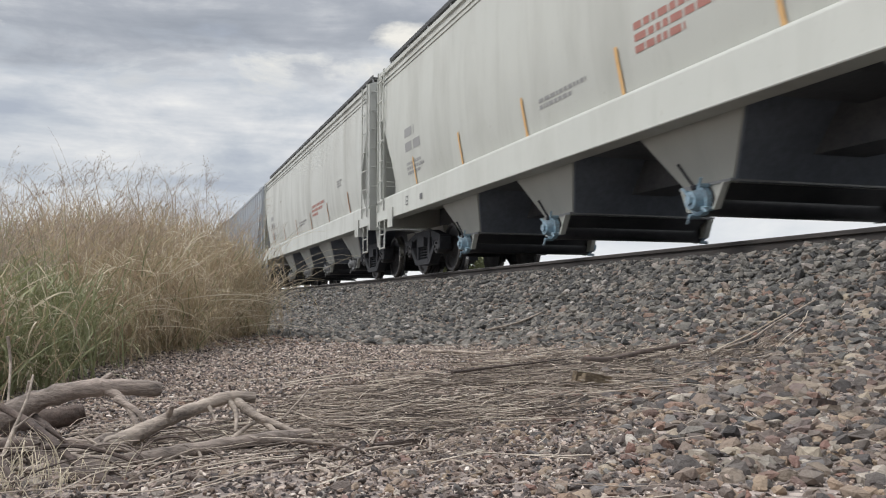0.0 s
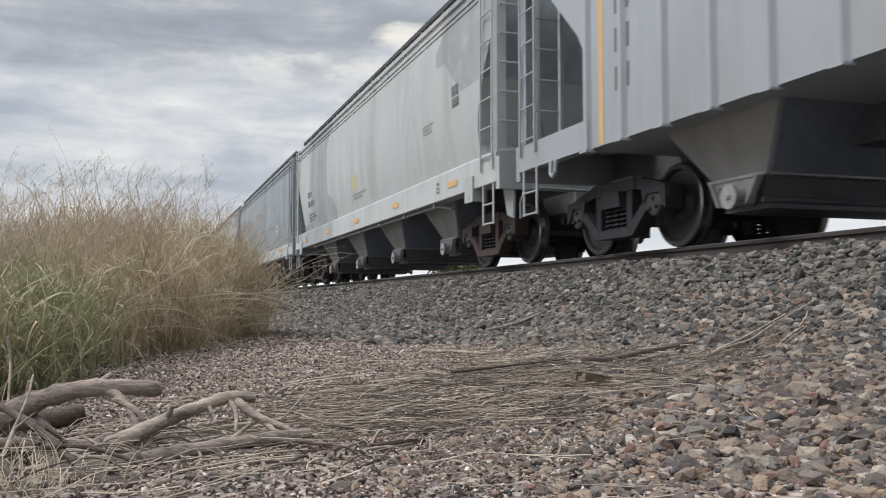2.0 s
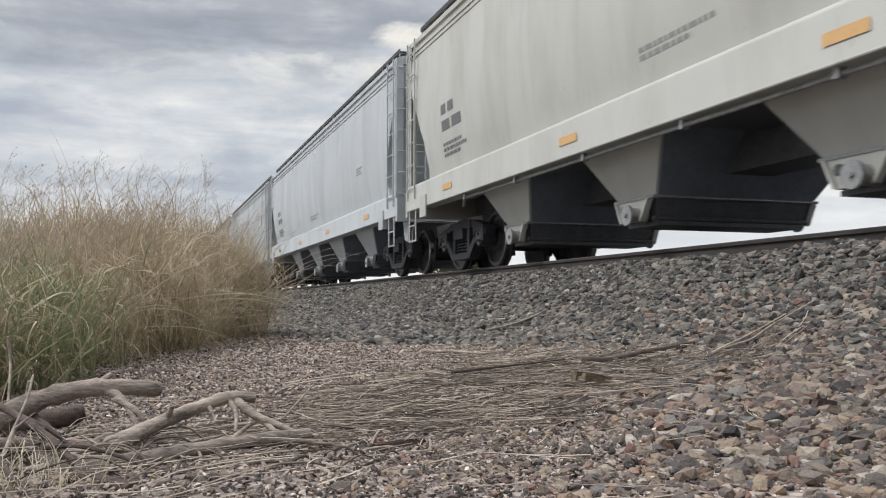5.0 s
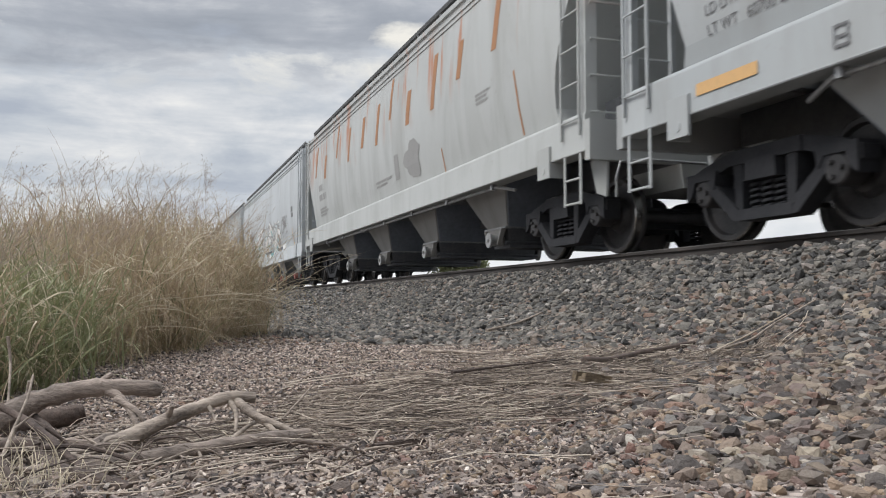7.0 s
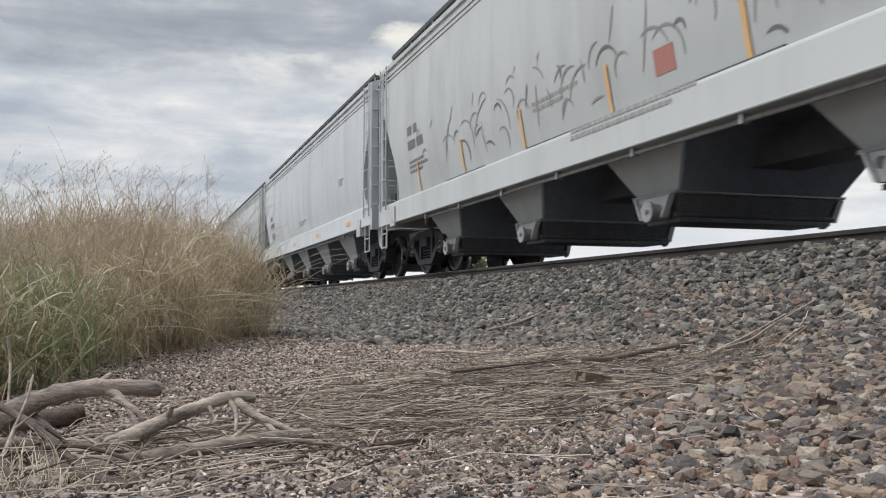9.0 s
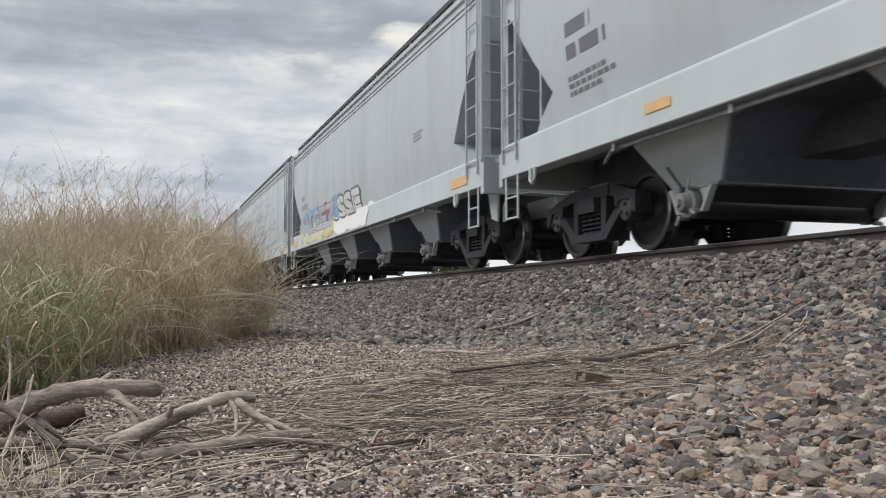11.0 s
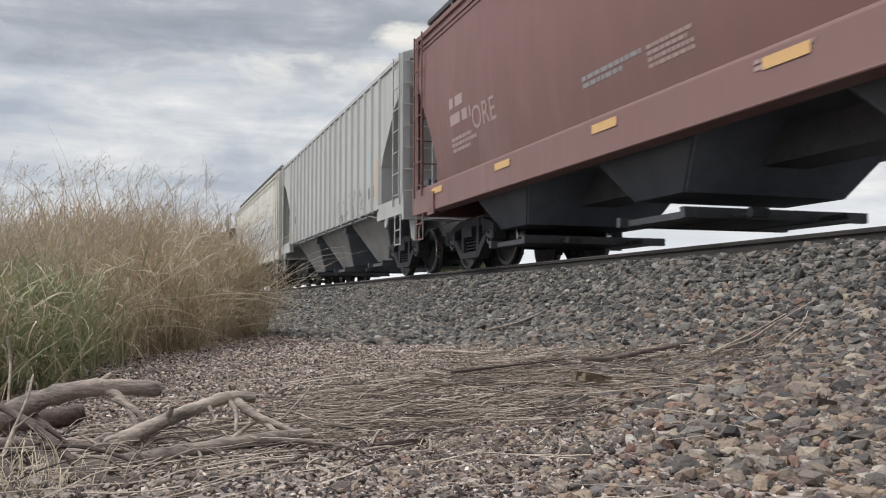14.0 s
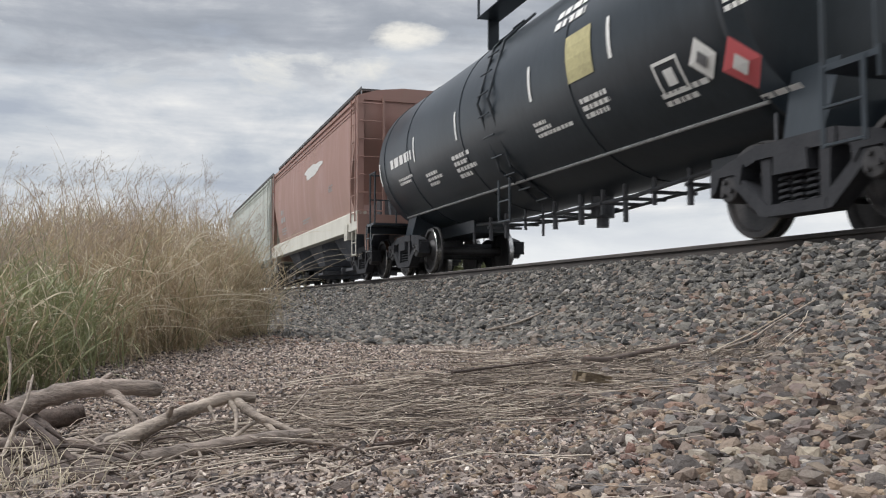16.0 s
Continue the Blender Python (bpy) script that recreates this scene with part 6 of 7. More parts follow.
branch("fallen_branch", "thick dark knotted root end under the grey branch", [(-0.128, 2.457, 0.051), (-0.18, 2.454, 0.039), (-0.243, 2.444, 0.029), (-0.306, 2.445, 0.013), (-0.362, 2.413, -0.011)], 0.020, 0.046, [], DARKBARK, 101)
branch("fallen_branch", "pale barkless log among the dark sticks", [(-0.256, 2.053, 0.03), (-0.194, 1.966, 0.032), (-0.144, 1.912, 0.028), (-0.095, 1.865, 0.02)], 0.017, 0.013, [], PALEWOOD, 102)
branch("fallen_branch", "dark rotten log low in the heap", [(-0.176, 1.881, 0.025), (-0.116, 1.74, 0.022), (-0.067, 1.68, 0.02), (-0.011, 1.594, 0.014)], 0.016, 0.012, [], DARKBARK, 103)
branch("fallen_branch", "dark crooked limb crossing the heap", [(-0.321, 2.362, 0.077), (-0.243, 2.315, 0.066), (-0.186, 2.192, 0.041), (-0.13, 2.017, 0.006), (-0.079, 1.864, -0.01), (-0.031, 1.743, -0.013)], 0.008, 0.011, [], DARKBARK, 104)
branch("stick", "tall pale dead stem in front of the grass", [(-0.347, 2.762, 0.23), (-0.339, 2.764, 0.161), (-0.334, 2.714, 0.088), (-0.331, 2.663, 0.04)], 0.0045, 0.003, [], PALEWOOD, 110)
branch("stick", "pale bent stem leaning on the heap", [(-0.242, 2.31, 0.141), (-0.249, 2.315, 0.101), (-0.268, 2.273, 0.03), (-0.294, 2.231, -0.007)], 0.004, 0.0055, [], PALEWOOD, 111)
branch("stick", "pale stick standing out of the straw", [(-0.101, 1.952, 0.054), (-0.057, 1.917, 0.029), (-0.031, 1.848, -0.013), (-0.035, 1.777, -0.036)], 0.002, 0.0035, [], PALEWOOD, 112)
branch("stick", "pale split stick on the gravel", [(0.308, 1.821, 0.012), (0.325, 1.71, 0.012), (0.339, 1.6, 0.012)], 0.0055, 0.004, [], PALEWOOD, 113)
branch("stick", "long pale stick at the heap's edge", [(0.052, 1.612, 0.012), (0.112, 1.692, 0.012), (0.192, 1.694, 0.012)], 0.0045, 0.0055, [], PALEWOOD, 114)
branch("stick", "thin pale stick beside the branches", [(0.189, 1.667, 0.012), (0.265, 1.768, 0.012), (0.355, 1.87, 0.012)], 0.0045, 0.003, [], PALEWOOD, 115)
branch("stick", "pale stick leaning on the brown branch", [(0.162, 1.972, 0.014), (0.214, 2.059, 0.037), (0.27, 2.145, 0.055)], 0.0045, 0.005, [], PALEWOOD, 116)
branch("stick", "pale twig leaning in the straw", [(0.34, 2.281, 0.034), (0.388, 2.315, 0.076), (0.431, 2.351, 0.112)], 0.003, 0.0025, [], PALEWOOD, 117)
branch("stick", "pale curved twig in the heap", [(0.054, 1.692, 0.001), (0.092, 1.764, 0.006), (0.115, 1.819, 0.019), (0.114, 1.86, 0.029)], 0.004, 0.003, [], PALEWOOD, 118)
branch("stick", "pale broken twig low in the heap", [(-0.207, 1.906, -0.002), (-0.152, 1.846, -0.007), (-0.116, 1.875, 0.011)], 0.003, 0.0035, [], PALEWOOD, 119)
branch("stick", "short pale twig by the brown branch", [(0.242, 2.037, 0.03), (0.301, 2.017, 0.03), (0.388, 2.014, 0.014)], 0.004, 0.003, [], PALEWOOD, 120)


def heap_twigs():
    """Thin bent twigs tangled through the fallen branches."""
    rnd = random.Random(17)
    for k in range(94):
        x, y = (rnd.uniform(-0.38, 0.42), rnd.uniform(1.62, 2.12)) if k < 34 else (rnd.uniform(0.10, 0.62), rnd.uniform(1.72, 2.22))
        a, n, lift = rnd.gauss(0.5, 0.8), rnd.uniform(0.10, 0.28) * (1 if k < 34 else 0.6), rnd.uniform(0.006, 0.05 if k < 34 else 0.016)
        bm = bmesh.new()
        dx, dy = math.cos(a) * n / 2, math.sin(a) * n / 2
        r = rnd.uniform(0.0018, 0.0048)
        limb(bm, [(x - dx, y - dy, 0.006), (x - dx * 0.2, y - dy * 0.3 + rnd.uniform(-0.02, 0.02), lift), (x + dx * 0.5, y + dy * 0.4, lift * 0.9 + rnd.uniform(0, 0.02)), (x + dx, y + dy, lift * 0.4 + 0.004)], r, r * 0.5, k, 0.15, 6)
        tagged(new("twig", finish("twig", bm, (DARKBARK, PALEWOOD, BARK if k < 34 else PALEWOOD)[k % 3], 50)), ("thin dark twig among the fallen branches", "thin pale twig among the fallen branches", "thin brown twig among the fallen branches" if k < 34 else "thin pale twig among the fallen branches")[k % 3], "twig", "twigs in the branch heap")


def dark_tangle():
    """Stouter dark sticks arching through the low end of the heap."""
    rnd = random.Random(23)
    for k in range(13):
        x, y = rnd.uniform(-0.34, -0.04), rnd.uniform(1.70, 1.98)
        a, n, lift, r = rnd.gauss(-0.5, 0.5), rnd.uniform(0.16, 0.34), rnd.uniform(0.02, 0.075), rnd.uniform(0.0035, 0.0095)
        dx, dy = math.cos(a) * n / 2, math.sin(a) * n / 2
        bm = bmesh.new()
        limb(bm, [(x - dx, y - dy, lift * 0.9), (x - dx * 0.4, y - dy * 0.3, lift), (x + dx * 0.4, y + dy * 0.5, lift * 0.55), (x + dx, y + dy, 0.006)], r, r * 0.6, 70 + k, 0.18, 7)
        tagged(new("fallen_branch", finish("fallen_branch", bm, DARKBARK if k % 3 else BARK, 50)), "dark crooked stick at the low end of the heap", "branch", "fallen branches")


heap_twigs()
dark_tangle()


def on_ground(pts, lift):
    return [(x, y, ground_z(x, y) + lift) for x, y in pts]


def stick(label, pts, r0, r1, material, seed, lift=None):
    bm = bmesh.new()
    limb(bm, on_ground(pts, lift or r0 * 0.8), r0, r1, seed, 0.18, 8)
    return tagged(new("stick", finish("stick", bm, material, 50)), label, "stick", "loose sticks")


stick("long dark brown stick on the stones", [(1.98, 3.84), (2.2, 3.97), (2.44, 4.12), (2.7, 4.26), (2.96, 4.41)], 0.021, 0.013, DARKBARK, 1, 0.05)
stick("pale dry stick lying on gravel", [(1.66, 5.38), (1.80, 5.2), (1.96, 5.0)], 0.012, 0.008, PALEWOOD, 2, 0.03)
stick("short pale stick by the branches", [(0.29, 1.86), (0.36, 1.74), (0.38, 1.65)], 0.006, 0.004, PALEWOOD, 3)
stick("thin tan stick leaning on ballast", [(2.74, 3.83), (3.1, 4.08), (3.38, 4.27), (3.8, 4.4)], 0.008, 0.005, PALEWOOD, 4, 0.055)
stick("thin tan stick lying on ballast", [(2.62, 3.75), (2.9, 4.02), (3.2, 4.22), (3.6, 4.42)], 0.006, 0.004, STRAW, 5, 0.055)
stick("grey stick half buried in stones", [(2.81, 7.25), (3.2, 7.5), (3.54, 7.7)], 0.012, 0.008, PALEWOOD, 6, 0.055)
stick("brown stick lying among straw", [(1.11, 3.22), (1.5, 3.62), (1.96, 4.01)], 0.007, 0.004, DARKBARK, 7, 0.055)
stick("brown twig across the straw", [(0.70, 2.75), (0.98, 3.05), (1.3, 3.35)], 0.006, 0.004, BARK, 8, 0.02)


def wood_chunk(label, x, y, w, d, h, turn, seed, material=DARKBARK):
    """A split, splintered piece of wood."""
    rnd = random.Random(seed)
    bm = bmesh.new()
    for k in range(5):
        y0 = -d / 2 + d * k / 5
        e0, e1 = -w / 2 + rnd.uniform(0, w * 0.2), w / 2 - rnd.uniform(0, w * 0.25)
        z1 = h * rnd.uniform(0.6, 1.0)
        hull8(bm, [(e0, y0, 0), (e1, y0, 0), (e1, y0 + d / 5, 0), (e0, y0 + d / 5, 0)], [(e0 + 0.01, y0, z1), (e1 - 0.012, y0 + 0.002, z1 * 0.9), (e1 - 0.012, y0 + d / 5 - 0.001, z1 * 0.85), (e0 + 0.008, y0 + d / 5 - 0.001, z1)])
    ob = tagged(new("wood_chunk", finish("wood_chunk", bm, material)), label, "wood chunk")
    ob.matrix_basis = pose(x, y, ground_z(x, y) + 0.004, rnd.uniform(-5, 5), rnd.uniform(-6, 6), turn)


wood_chunk("flat splintered dark wood piece on gravel", 0.55, 1.95, 0.15, 0.035, 0.022, 8, 1)
wood_chunk("broken brown wood lump among straw", 1.575, 2.97, 0.22, 0.09, 0.066, 24, 2, ROTTEN)
wood_chunk("small rotten wood piece on stones", 2.15, 3.0, 0.12, 0.05, 0.035, 30, 3)
wood_chunk("dark splintered wood piece on rubble", 1.95, 2.25, 0.14, 0.045, 0.03, 20, 4)


# ---- tall grass beside the verge ----
GREEN = blade_mat("green_grass", (0.10, 0.12, 0.055), (0.38, 0.385, 0.20))
TAN = blade_mat("tan_grass", (0.25, 0.195, 0.115), (0.66, 0.54, 0.35))
UMBER = blade_mat("brown_dead_grass", (0.20, 0.148, 0.10), (0.60, 0.465, 0.325))
BLONDE = blade_mat("blonde_grass", (0.52, 0.44, 0.31), (0.84, 0.75, 0.59))
PLUME = blade_mat("pale_seed_head", (0.22, 0.17, 0.135), (0.46, 0.37, 0.29))


def grass_edge(y):
    """How far towards the track the grass reaches."""
    return -0.58 + (y - 3.2) * 0.262 + 0.09 * math.sin(y * 2.3)


def clumps(count, seed):
    """Where the tussocks stand: x, y, height, a lean, and how green."""
    rng = np.random.default_rng(seed)
    out = []
    while len(out) < count:
        y = 3.15 + 7.1 * rng.uniform() ** 1.25
        depth = 2.0 * rng.uniform() ** 1.35
        x = grass_edge(y) - depth - 0.05
        if in_view(x, y, 0.6):
            tall = (0.50 + 0.125 * (y - 3.2)) * rng.uniform(0.72, 1.12) * (0.80 + 0.22 * min(1.0, depth / 0.5))
            green = max(0.0, min(1.0, (5.0 - y) / 1.5 + 1.5 * noise.noise((x * 1.1, y * 0.8, 2.0)) + max(0.0, 0.7 - 1.2 * math.hypot(x + 0.75, (y - 6.6) * 0.8))))
            out.append((x, y, tall, rng.uniform(0, 6.28), green))
    return out


TUSSOCKS = clumps(620, 60)


def grass(name, label, count, material, seed, length, lean, curl, width, share, start=(0.0, 0.05)):
    """Long blades that rise from the tussocks, bend over and twist; share gives each tussock's part of them by its greenness."""
    rng = np.random.default_rng(seed)
    weights = np.array([share(c[4]) for c in TUSSOCKS])
    picks = rng.choice(len(TUSSOCKS), count, p=weights / weights.sum())
    verts, faces = [], []
    steps = 7
    for k in picks:
        cx, cy, tall, way, green = TUSSOCKS[k]
        a = rng.uniform(0, 6.28) if rng.uniform() < 0.7 else rng.normal(way, 0.5)
        x, y = cx + 0.09 * rng.normal() + 0.04 * math.cos(a), cy + 0.09 * rng.normal() + 0.04 * math.sin(a)
        h = tall * rng.uniform(*length)
        tilt = abs(rng.normal(0, lean)) + 0.05
        bend = abs(rng.normal(curl, curl * 0.6))
        swirl = rng.normal(0, 1.1)
        w = rng.uniform(*width)
        tw = rng.uniform(0, 6.28)
        px, py, pz = x, y, ground_z(x, y) + tall * rng.uniform(*start)
        base = len(verts)
        for j in range(steps + 1):
            ww = w * (1 - (j / steps) ** 1.8) + 0.0005
            dx, dy = math.cos(tw) * ww, math.sin(tw) * ww
            verts.append((px - dx, py - dy, pz))
            verts.append((px + dx, py + dy, pz))
            px += math.sin(tilt) * math.cos(a) * h / steps
            py += math.sin(tilt) * math.sin(a) * h / steps
            pz = max(pz + math.cos(tilt) * h / steps, 0.015)
            tilt = min(tilt + bend * ((j + 1) / steps) ** 1.5, 2.9)
            a += swirl / steps * 2
            tw += rng.normal(0, 0.12)
        for j in range(steps):
            p = base + 2 * j
            faces.append((p, p + 1, p + 3, p + 2))
    me = bpy.data.meshes.new(name)
    me.from_pydata(verts, [], faces)
    me.materials.append(material)
    return tagged(new(name, me), label, "grass", kind="stuff")


GRASSES = [
    grass("green_grass", "tall green grass blades at the verge's edge", 2700, GREEN, 61, (0.70, 1.25), 0.36, 0.60, (0.0022, 0.0055), lambda g: 0.10 + g),
    grass("tan_grass", "dense dry tan grass beside the gravel", 3000, TAN, 62, (0.70, 1.32), 0.45, 0.95, (0.0014, 0.0036), lambda g: 1.15 - g),
    grass("tangled_grass", "tangled dry leaves inside the tan grass", 15000, TAN, 65, (0.25, 0.62), 1.35, 1.5, (0.0014, 0.0038), lambda g: 1.15 - g, (0.0, 0.78)),
    grass("matted_grass", "matted brown grass bent over at the verge", 15000, UMBER, 67, (0.30, 0.80), 1.3, 0.9, (0.0014, 0.0036), lambda g: 1.2 - g, (0.03, 0.72)),
    grass("green_leaves", "short green leaves inside the grass", 3600, GREEN, 66, (0.25, 0.60), 0.9, 0.9, (0.002, 0.0050), lambda g: 0.10 + g, (0.0, 0.75)),
    grass("drooping_grass", "blonde dead blades curling out of the grass", 4200, BLONDE, 63, (0.25, 0.65), 1.1, 1.5, (0.0012, 0.0032), lambda g: 1.2 - g, (0.0, 0.62)),
]


def curled_leaves(count, seed):
    """Broad dead leaves at the front of the grass that rise, fold over and hang in hooks."""
    rng = np.random.default_rng(seed)
    verts, faces = [], []
    while len(faces) < count * 12:
        y = 3.45 + 5.2 * rng.uniform() ** 1.2
        x = grass_edge(y) - 0.32 * abs(rng.normal()) + 0.04
        if not in_view(x, y, 0.2):
            continue
        tall = 0.375 + 0.168 * (y - 3.2)
        z = ground_z(x, y) + tall * rng.uniform(0.02, 0.80) ** 1.2
        way, h = rng.uniform(0, 6.28), rng.uniform(0.08, 0.24) * (0.7 + 0.14 * y)
        tilt, bend = rng.uniform(0.4, 2.0), rng.normal(0.12, 0.22)
        w, tw, sway = rng.uniform(0.0011, 0.0030), rng.uniform(0, 3.14), rng.normal(0, 0.10)
        base = len(verts)
        for j in range(13):
            ww = w * (1 - (j / 12) ** 2.4) + 0.0005
            side = Vector((-math.sin(way), math.cos(way), 0)) * math.cos(tw) + Vector((-math.cos(tilt) * math.cos(way), -math.cos(tilt) * math.sin(way), math.sin(tilt))) * math.sin(tw)
            verts += [(x - side.x * ww, y - side.y * ww, z - side.z * ww), (x + side.x * ww, y + side.y * ww, z + side.z * ww)]
            x += math.sin(tilt) * math.cos(way) * h / 12
            y += math.sin(tilt) * math.sin(way) * h / 12
            z = max(z + math.cos(tilt) * h / 12, 0.02)
            tilt, way, tw = min(tilt + bend * (0.3 + 1.2 * j / 12), 3.3), way + sway, tw + rng.normal(0, 0.16)
        faces += [(base + 2 * j, base + 2 * j + 1, base + 2 * j + 3, base + 2 * j + 2) for j in range(12)]
    me = bpy.data.meshes.new("curled_leaves")
    me.from_pydata(verts, [], faces)
    me.materials.append(BLONDE)
    return tagged(new("curled_leaves", me), "pale hooked dead leaves hanging from the grass", "grass", kind="stuff")


GRASSES.append(curled_leaves(1500, 71))


def arching_blades():
    """A few long dry blades that arch out over the gravel towards the rails."""
    rng = np.random.default_rng(69)
    verts, faces = [], []
    for k in range(44):
        y = rng.uniform(8.0, 10.2) if k < 20 else rng.uniform(5.2, 8.5)
        x = grass_edge(y) - rng.uniform(0.0, 0.25)
        h, a, tilt, bend = rng.uniform(0.5, 1.0) * (1.7 if k < 20 else 0.9), rng.normal(0.0, 0.5), rng.uniform(0.35, 0.9) if k < 20 else rng.uniform(0.9, 1.5), rng.uniform(0.10, 0.35)
        pz = ground_z(x, y) + (0.0 if k < 20 else rng.uniform(0.05, 0.35))
        base = len(verts)
        for j in range(9):
            ww = 0.0028 * (1 - (j / 8) ** 2) + 0.0006
            verts.extend([(x, y, pz - ww), (x, y, pz + ww)])
            x += math.sin(tilt) * math.cos(a) * h / 8
            y += math.sin(tilt) * math.sin(a) * h / 8
            pz = max(pz + math.cos(tilt) * h / 8, 0.02)
            tilt += bend * (j + 1) / 8
        for j in range(8):
            p = base + 2 * j
            faces.append((p, p + 1, p + 3, p + 2))
    me = bpy.data.meshes.new("arching_grass")
    me.from_pydata(verts, [], faces)
    me.materials.append(BLONDE)
    return tagged(new("arching_grass", me), "long dry blades arching over the gravel", "grass", kind="stuff")


GRASSES.append(arching_blades())


def straw_tuft(cx, cy, count, seed):
    """A low tuft of curly dead blades beside the branches."""
    rng = np.random.default_rng(seed)
    verts, faces = [], []
    for _ in range(count):
        a, tilt, bend = rng.uniform(0, 6.28), abs(rng.normal(0.2, 0.45)), abs(rng.normal(0.5, 0.3))
        x, y, z, h = cx + rng.normal(0, 0.07), cy + rng.normal(0, 0.05), 0.0, rng.uniform(0.05, 0.14)
        base = len(verts)
        for j in range(7):
            w = rng.uniform(0.0008, 0.0016) * (1 - j / 8)
            verts += [(x - 0.95 * w, y + 0.31 * w, z), (x + 0.95 * w, y - 0.31 * w, z)]
            x += math.sin(tilt) * math.cos(a) * h / 6
            y += math.sin(tilt) * math.sin(a) * h / 6
            z = max(z + math.cos(tilt) * h / 6, 0.004)
            tilt, a = tilt + bend * (j + 1) / 6, a + rng.normal(0, 0.25)
        faces += [(base + 2 * j, base + 2 * j + 1, base + 2 * j + 3, base + 2 * j + 2) for j in range(6)]
    me = bpy.data.meshes.new("straw_tuft")
    me.from_pydata(verts, [], faces)
    me.materials.append(BLONDE)
    return tagged(new("straw_tuft", me), "pale curly tuft of dead grass by the branches", "grass", kind="stuff")


straw_tuft(-0.185, 1.655, 150, 91)


def seed_heads(count, seed):
    """Thin stems that end in feathery sprays; most stand in the fringe of the grass, a few far above it."""
    rng = np.random.default_rng(seed)
    verts, faces = [], []

    def ribbon(p, q, w):
        d = Vector((0.95, -0.31, 0)) * w
        k = len(verts)
        verts.extend([tuple(p - d), tuple(p + d), tuple(q + d * 0.6), tuple(q - d * 0.6)])
        faces.append((k, k + 1, k + 2, k + 3))

    made = 0
    while made < count:
        y = 3.3 + 7.0 * rng.uniform() ** 1.1
        x = grass_edge(y) - rng.uniform(0.05, 1.6)
        if not in_view(x, y, 0.4):
            continue
        made += 1
        lone = rng.uniform() < 0.14
        h = (rng.uniform(1.02, 1.24) if lone else rng.uniform(0.70, 0.97)) * (0.60 + 0.140 * (y - 3.2))
        lean = Vector((rng.normal(0.13, 0.13), rng.normal(0, 0.10), 0))
        p = Vector((x, y, h * 0.6))
        step = h * 0.4 / 7
        for k in range(7):
            q = p + Vector((0, 0, step)) + lean * (k + 1) / 16
            ribbon(p, q, 0.0011 if k < 4 else 0.0008)
            if k >= 3:
                for _ in range(9 if lone else 7):
                    a = p.lerp(q, rng.uniform())
                    e = a + Vector((rng.normal(0.03, 0.035), rng.normal(0, 0.03), rng.uniform(0.01, 0.075)))
                    ribbon(a, e, 0.0006)
                    for _ in range(2):
                        g = a.lerp(e, rng.uniform(0.5, 1.0))
                        ribbon(g, g + Vector((rng.normal(0.008, 0.007), rng.normal(0, 0.006), rng.uniform(-0.004, 0.014))), 0.0017)
            p = q
    me = bpy.data.meshes.new("seed_heads")
    me.from_pydata(verts, [], faces)
    me.materials.append(PLUME)
    return tagged(new("seed_heads", me), "feathery pale brown seed heads over the grass", "grass", kind="stuff")


GRASSES.append(seed_heads(190, 64))


def shrub():
    """A small green bush beyond the track."""
    rng = np.random.default_rng(8)
    bm = bmesh.new()
    for k in range(5):
        a = rng.uniform(0, 6.28)
        limb(bm, [(0, 0, 0), (0.1 * math.cos(a), 0.1 * math.sin(a), 0.8), (0.5 * math.cos(a), 0.5 * math.sin(a), rng.uniform(1.4, 1.9))], 0.04, 0.012, k, 0.1, 6)
    ob = tagged(new("shrub"), "small green leafy shrub beyond the track", "shrub")
    ob.location = (9.4, 26.4, 0.05)
    part("stems", bm, DARKBARK, ob)
    verts, faces = [], []
    for _ in range(2600):
        d = rng.normal(0, 1, 3)
        d /= np.linalg.norm(d)
        c = d * rng.uniform(0.5, 1.0) * np.array([0.9, 0.9, 0.7]) * (1 + 0.3 * noise.noise(Vector(d) * 2.2)) + (0, 0, 1.45)
        u, v = rng.normal(0, 0.035, 3), rng.normal(0, 0.035, 3)
        k = len(verts)
        verts += [tuple(c - u), tuple(c - v), tuple(c + u), tuple(c + v)]
        faces.append((k, k + 1, k + 2, k + 3))
    me = bpy.data.meshes.new("leaves")
    me.from_pydata(verts, [], faces)
    me.materials.append(GREEN)
    leaves = part("leaves", me, None, ob)
    tagged(leaves, kind="stuff")


shrub()


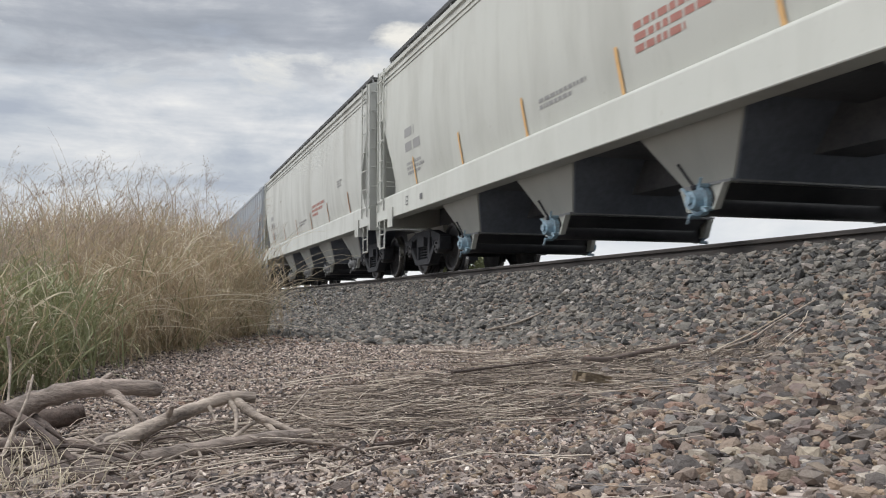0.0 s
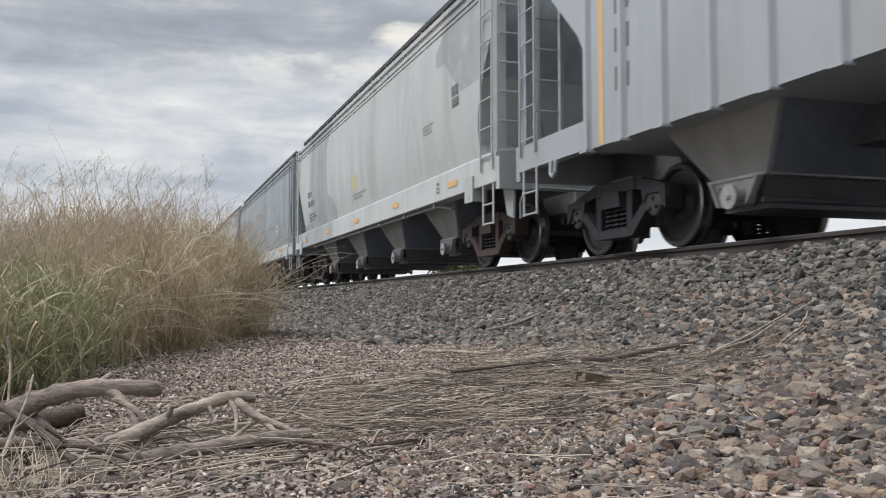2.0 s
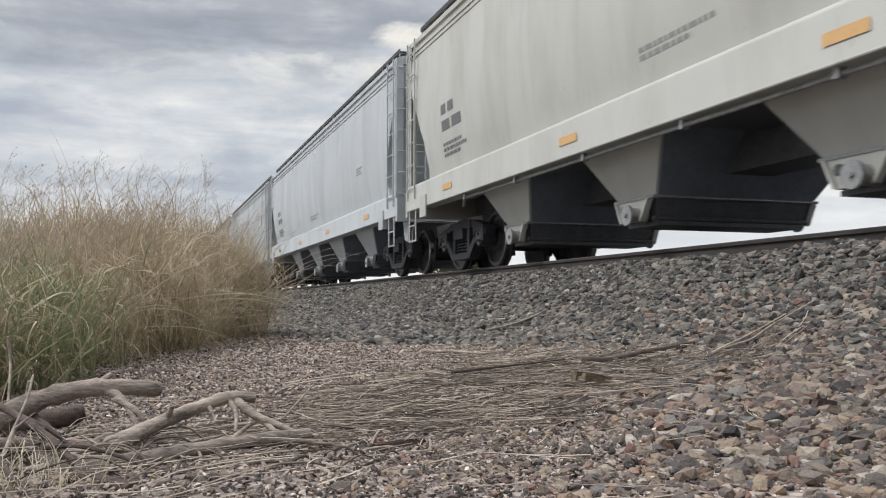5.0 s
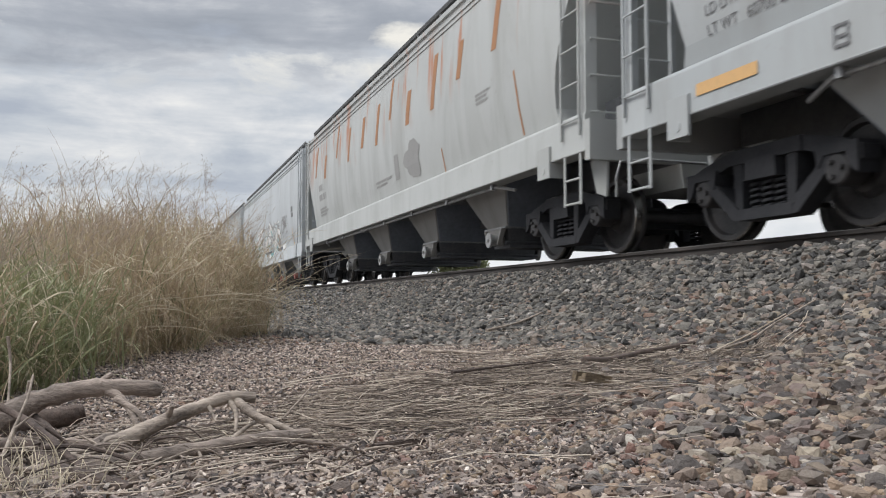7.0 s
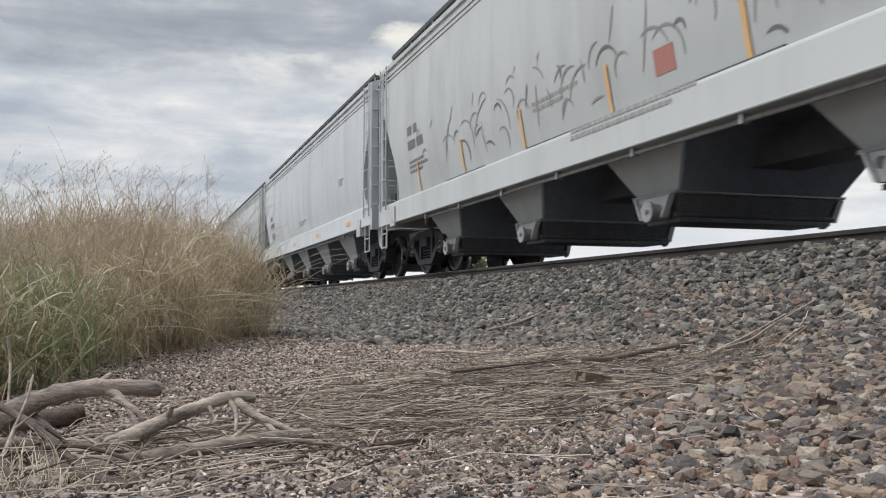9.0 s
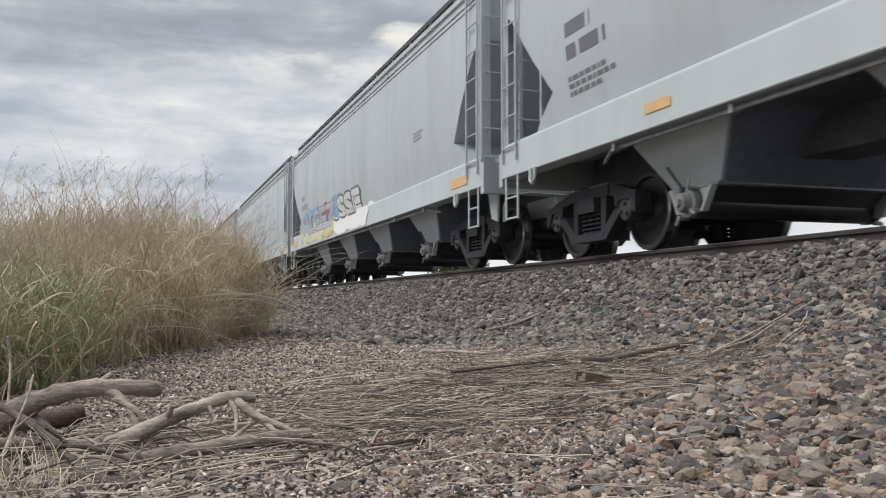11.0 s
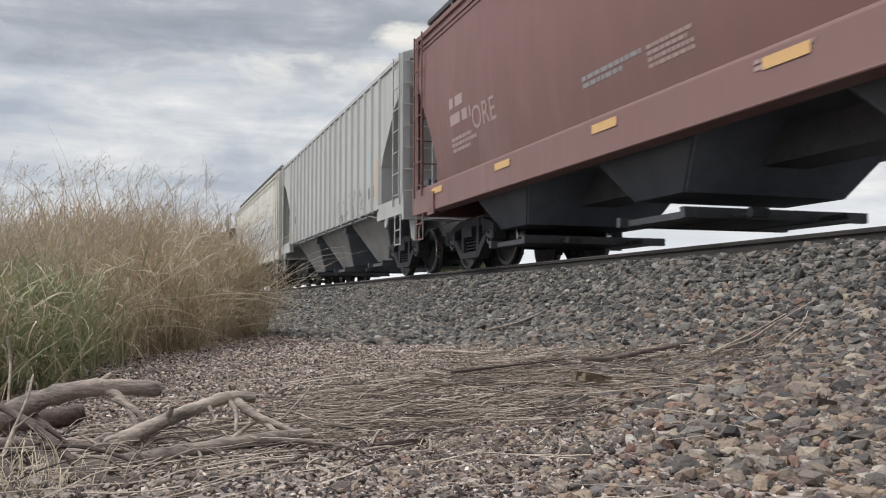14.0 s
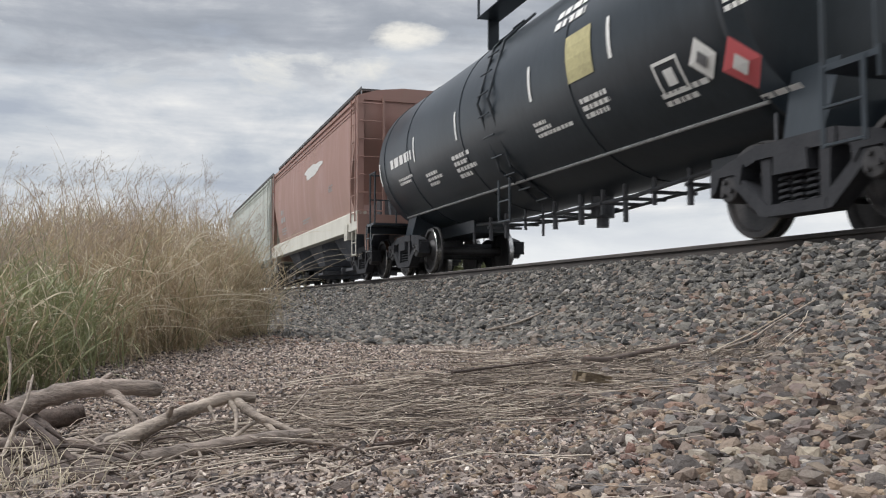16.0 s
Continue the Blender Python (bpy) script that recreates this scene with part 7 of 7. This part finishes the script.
# ---- stones that lie singly, as pieces of the ground ----
def single_stones():
    shapes, tris = stone_shapes(12, 77)
    kinds = {}
    for tone, m in (("ballast", BALLAST_ONE), ("rubble", SLAB_ONE)):
        for k, p in enumerate(shapes):
            bm = bmesh.new()
            vs = [bm.verts.new(tuple(q)) for q in p]
            for a, b, d in tris:
                bm.faces.new((vs[a], vs[b], vs[d]))
            bmesh.ops.subdivide_edges(bm, edges=bm.edges, cuts=1, use_grid_fill=True)
            for v in bm.verts:
                v.co += v.co.normalized() * 0.15 * noise.noise(v.co * 3.6 + Vector((k, 0, 0)))
                v.co.z *= 0.8
            me = finish("stone", bm, m)
            kinds[tone, k] = me
    rng = np.random.default_rng(78)
    made = 0
    while made < 290:
        x, y = rng.uniform(0.2, 4.6), rng.uniform(1.35, 5.2)
        if not in_view(x, y, 0.1) or x < 0.40 * y - 0.15:
            continue
        made += 1
        s = (0.030 + 0.044 * rng.uniform() ** 1.6) * (0.75 + 0.09 * min(y, 4.0)) if x > 0.47 * y else rng.uniform(0.020, 0.042)
        ob = new("stone", kinds["ballast" if x > 3.3 else "rubble", int(rng.integers(12))])
        ob.parent = GROUND
        ob.matrix_basis = pose(x, y, ground_z(x, y) + s * 0.15, rng.uniform(-25, 25), rng.uniform(-25, 25), rng.uniform(0, 360)) @ Matrix.Scale(s, 4)


single_stones()


# ---- what moves ----
def motions():
    for car, k in CARS:
        mid = JOINT + SPEED * (PASS[k] + PASS[k + 1]) / 2
        walk(car, [(t, pose(TRACK, mid - SPEED * t, RAIL)) for t in (0, 4, 8, 12, 16)])
    # the wheels' end caps repeat every third of a turn: 40.2 degrees on, each tenth of a second
    turns = [(k / 10, 40.2 * k) for k in range(161)]
    # the grass sways a little in the wind
    for g, (ob, far) in enumerate(zip(GRASSES, (0.28, 0.22, 0.25, 0.25, 0.25, 0.30, 0.22, 0.5, 0.6))):
        rows = []
        for k in range(41):
            t = 0.4 * k
            rows.append((t, pose(0, 0, 0, 0, far * (math.sin(2.1 * t + g) * 0.6 + math.sin(3.7 * t + 2.3 * g) * 0.4), 0)))
        walk(ob, rows)
    rolled = {}
    for w, d in WHEELSETS:
        if d not in rolled:
            walk(w, [(t, pose(0, d, WHEEL_R, a % 360, 0, 0)) for t, a in turns])
            rolled[d] = w.animation_data
        else:
            keys = w.animation_data_create()
            w.rotation_mode = "QUATERNION"
            keys.action = rolled[d].action
            keys.action_slot = rolled[d].action_slot


motions()
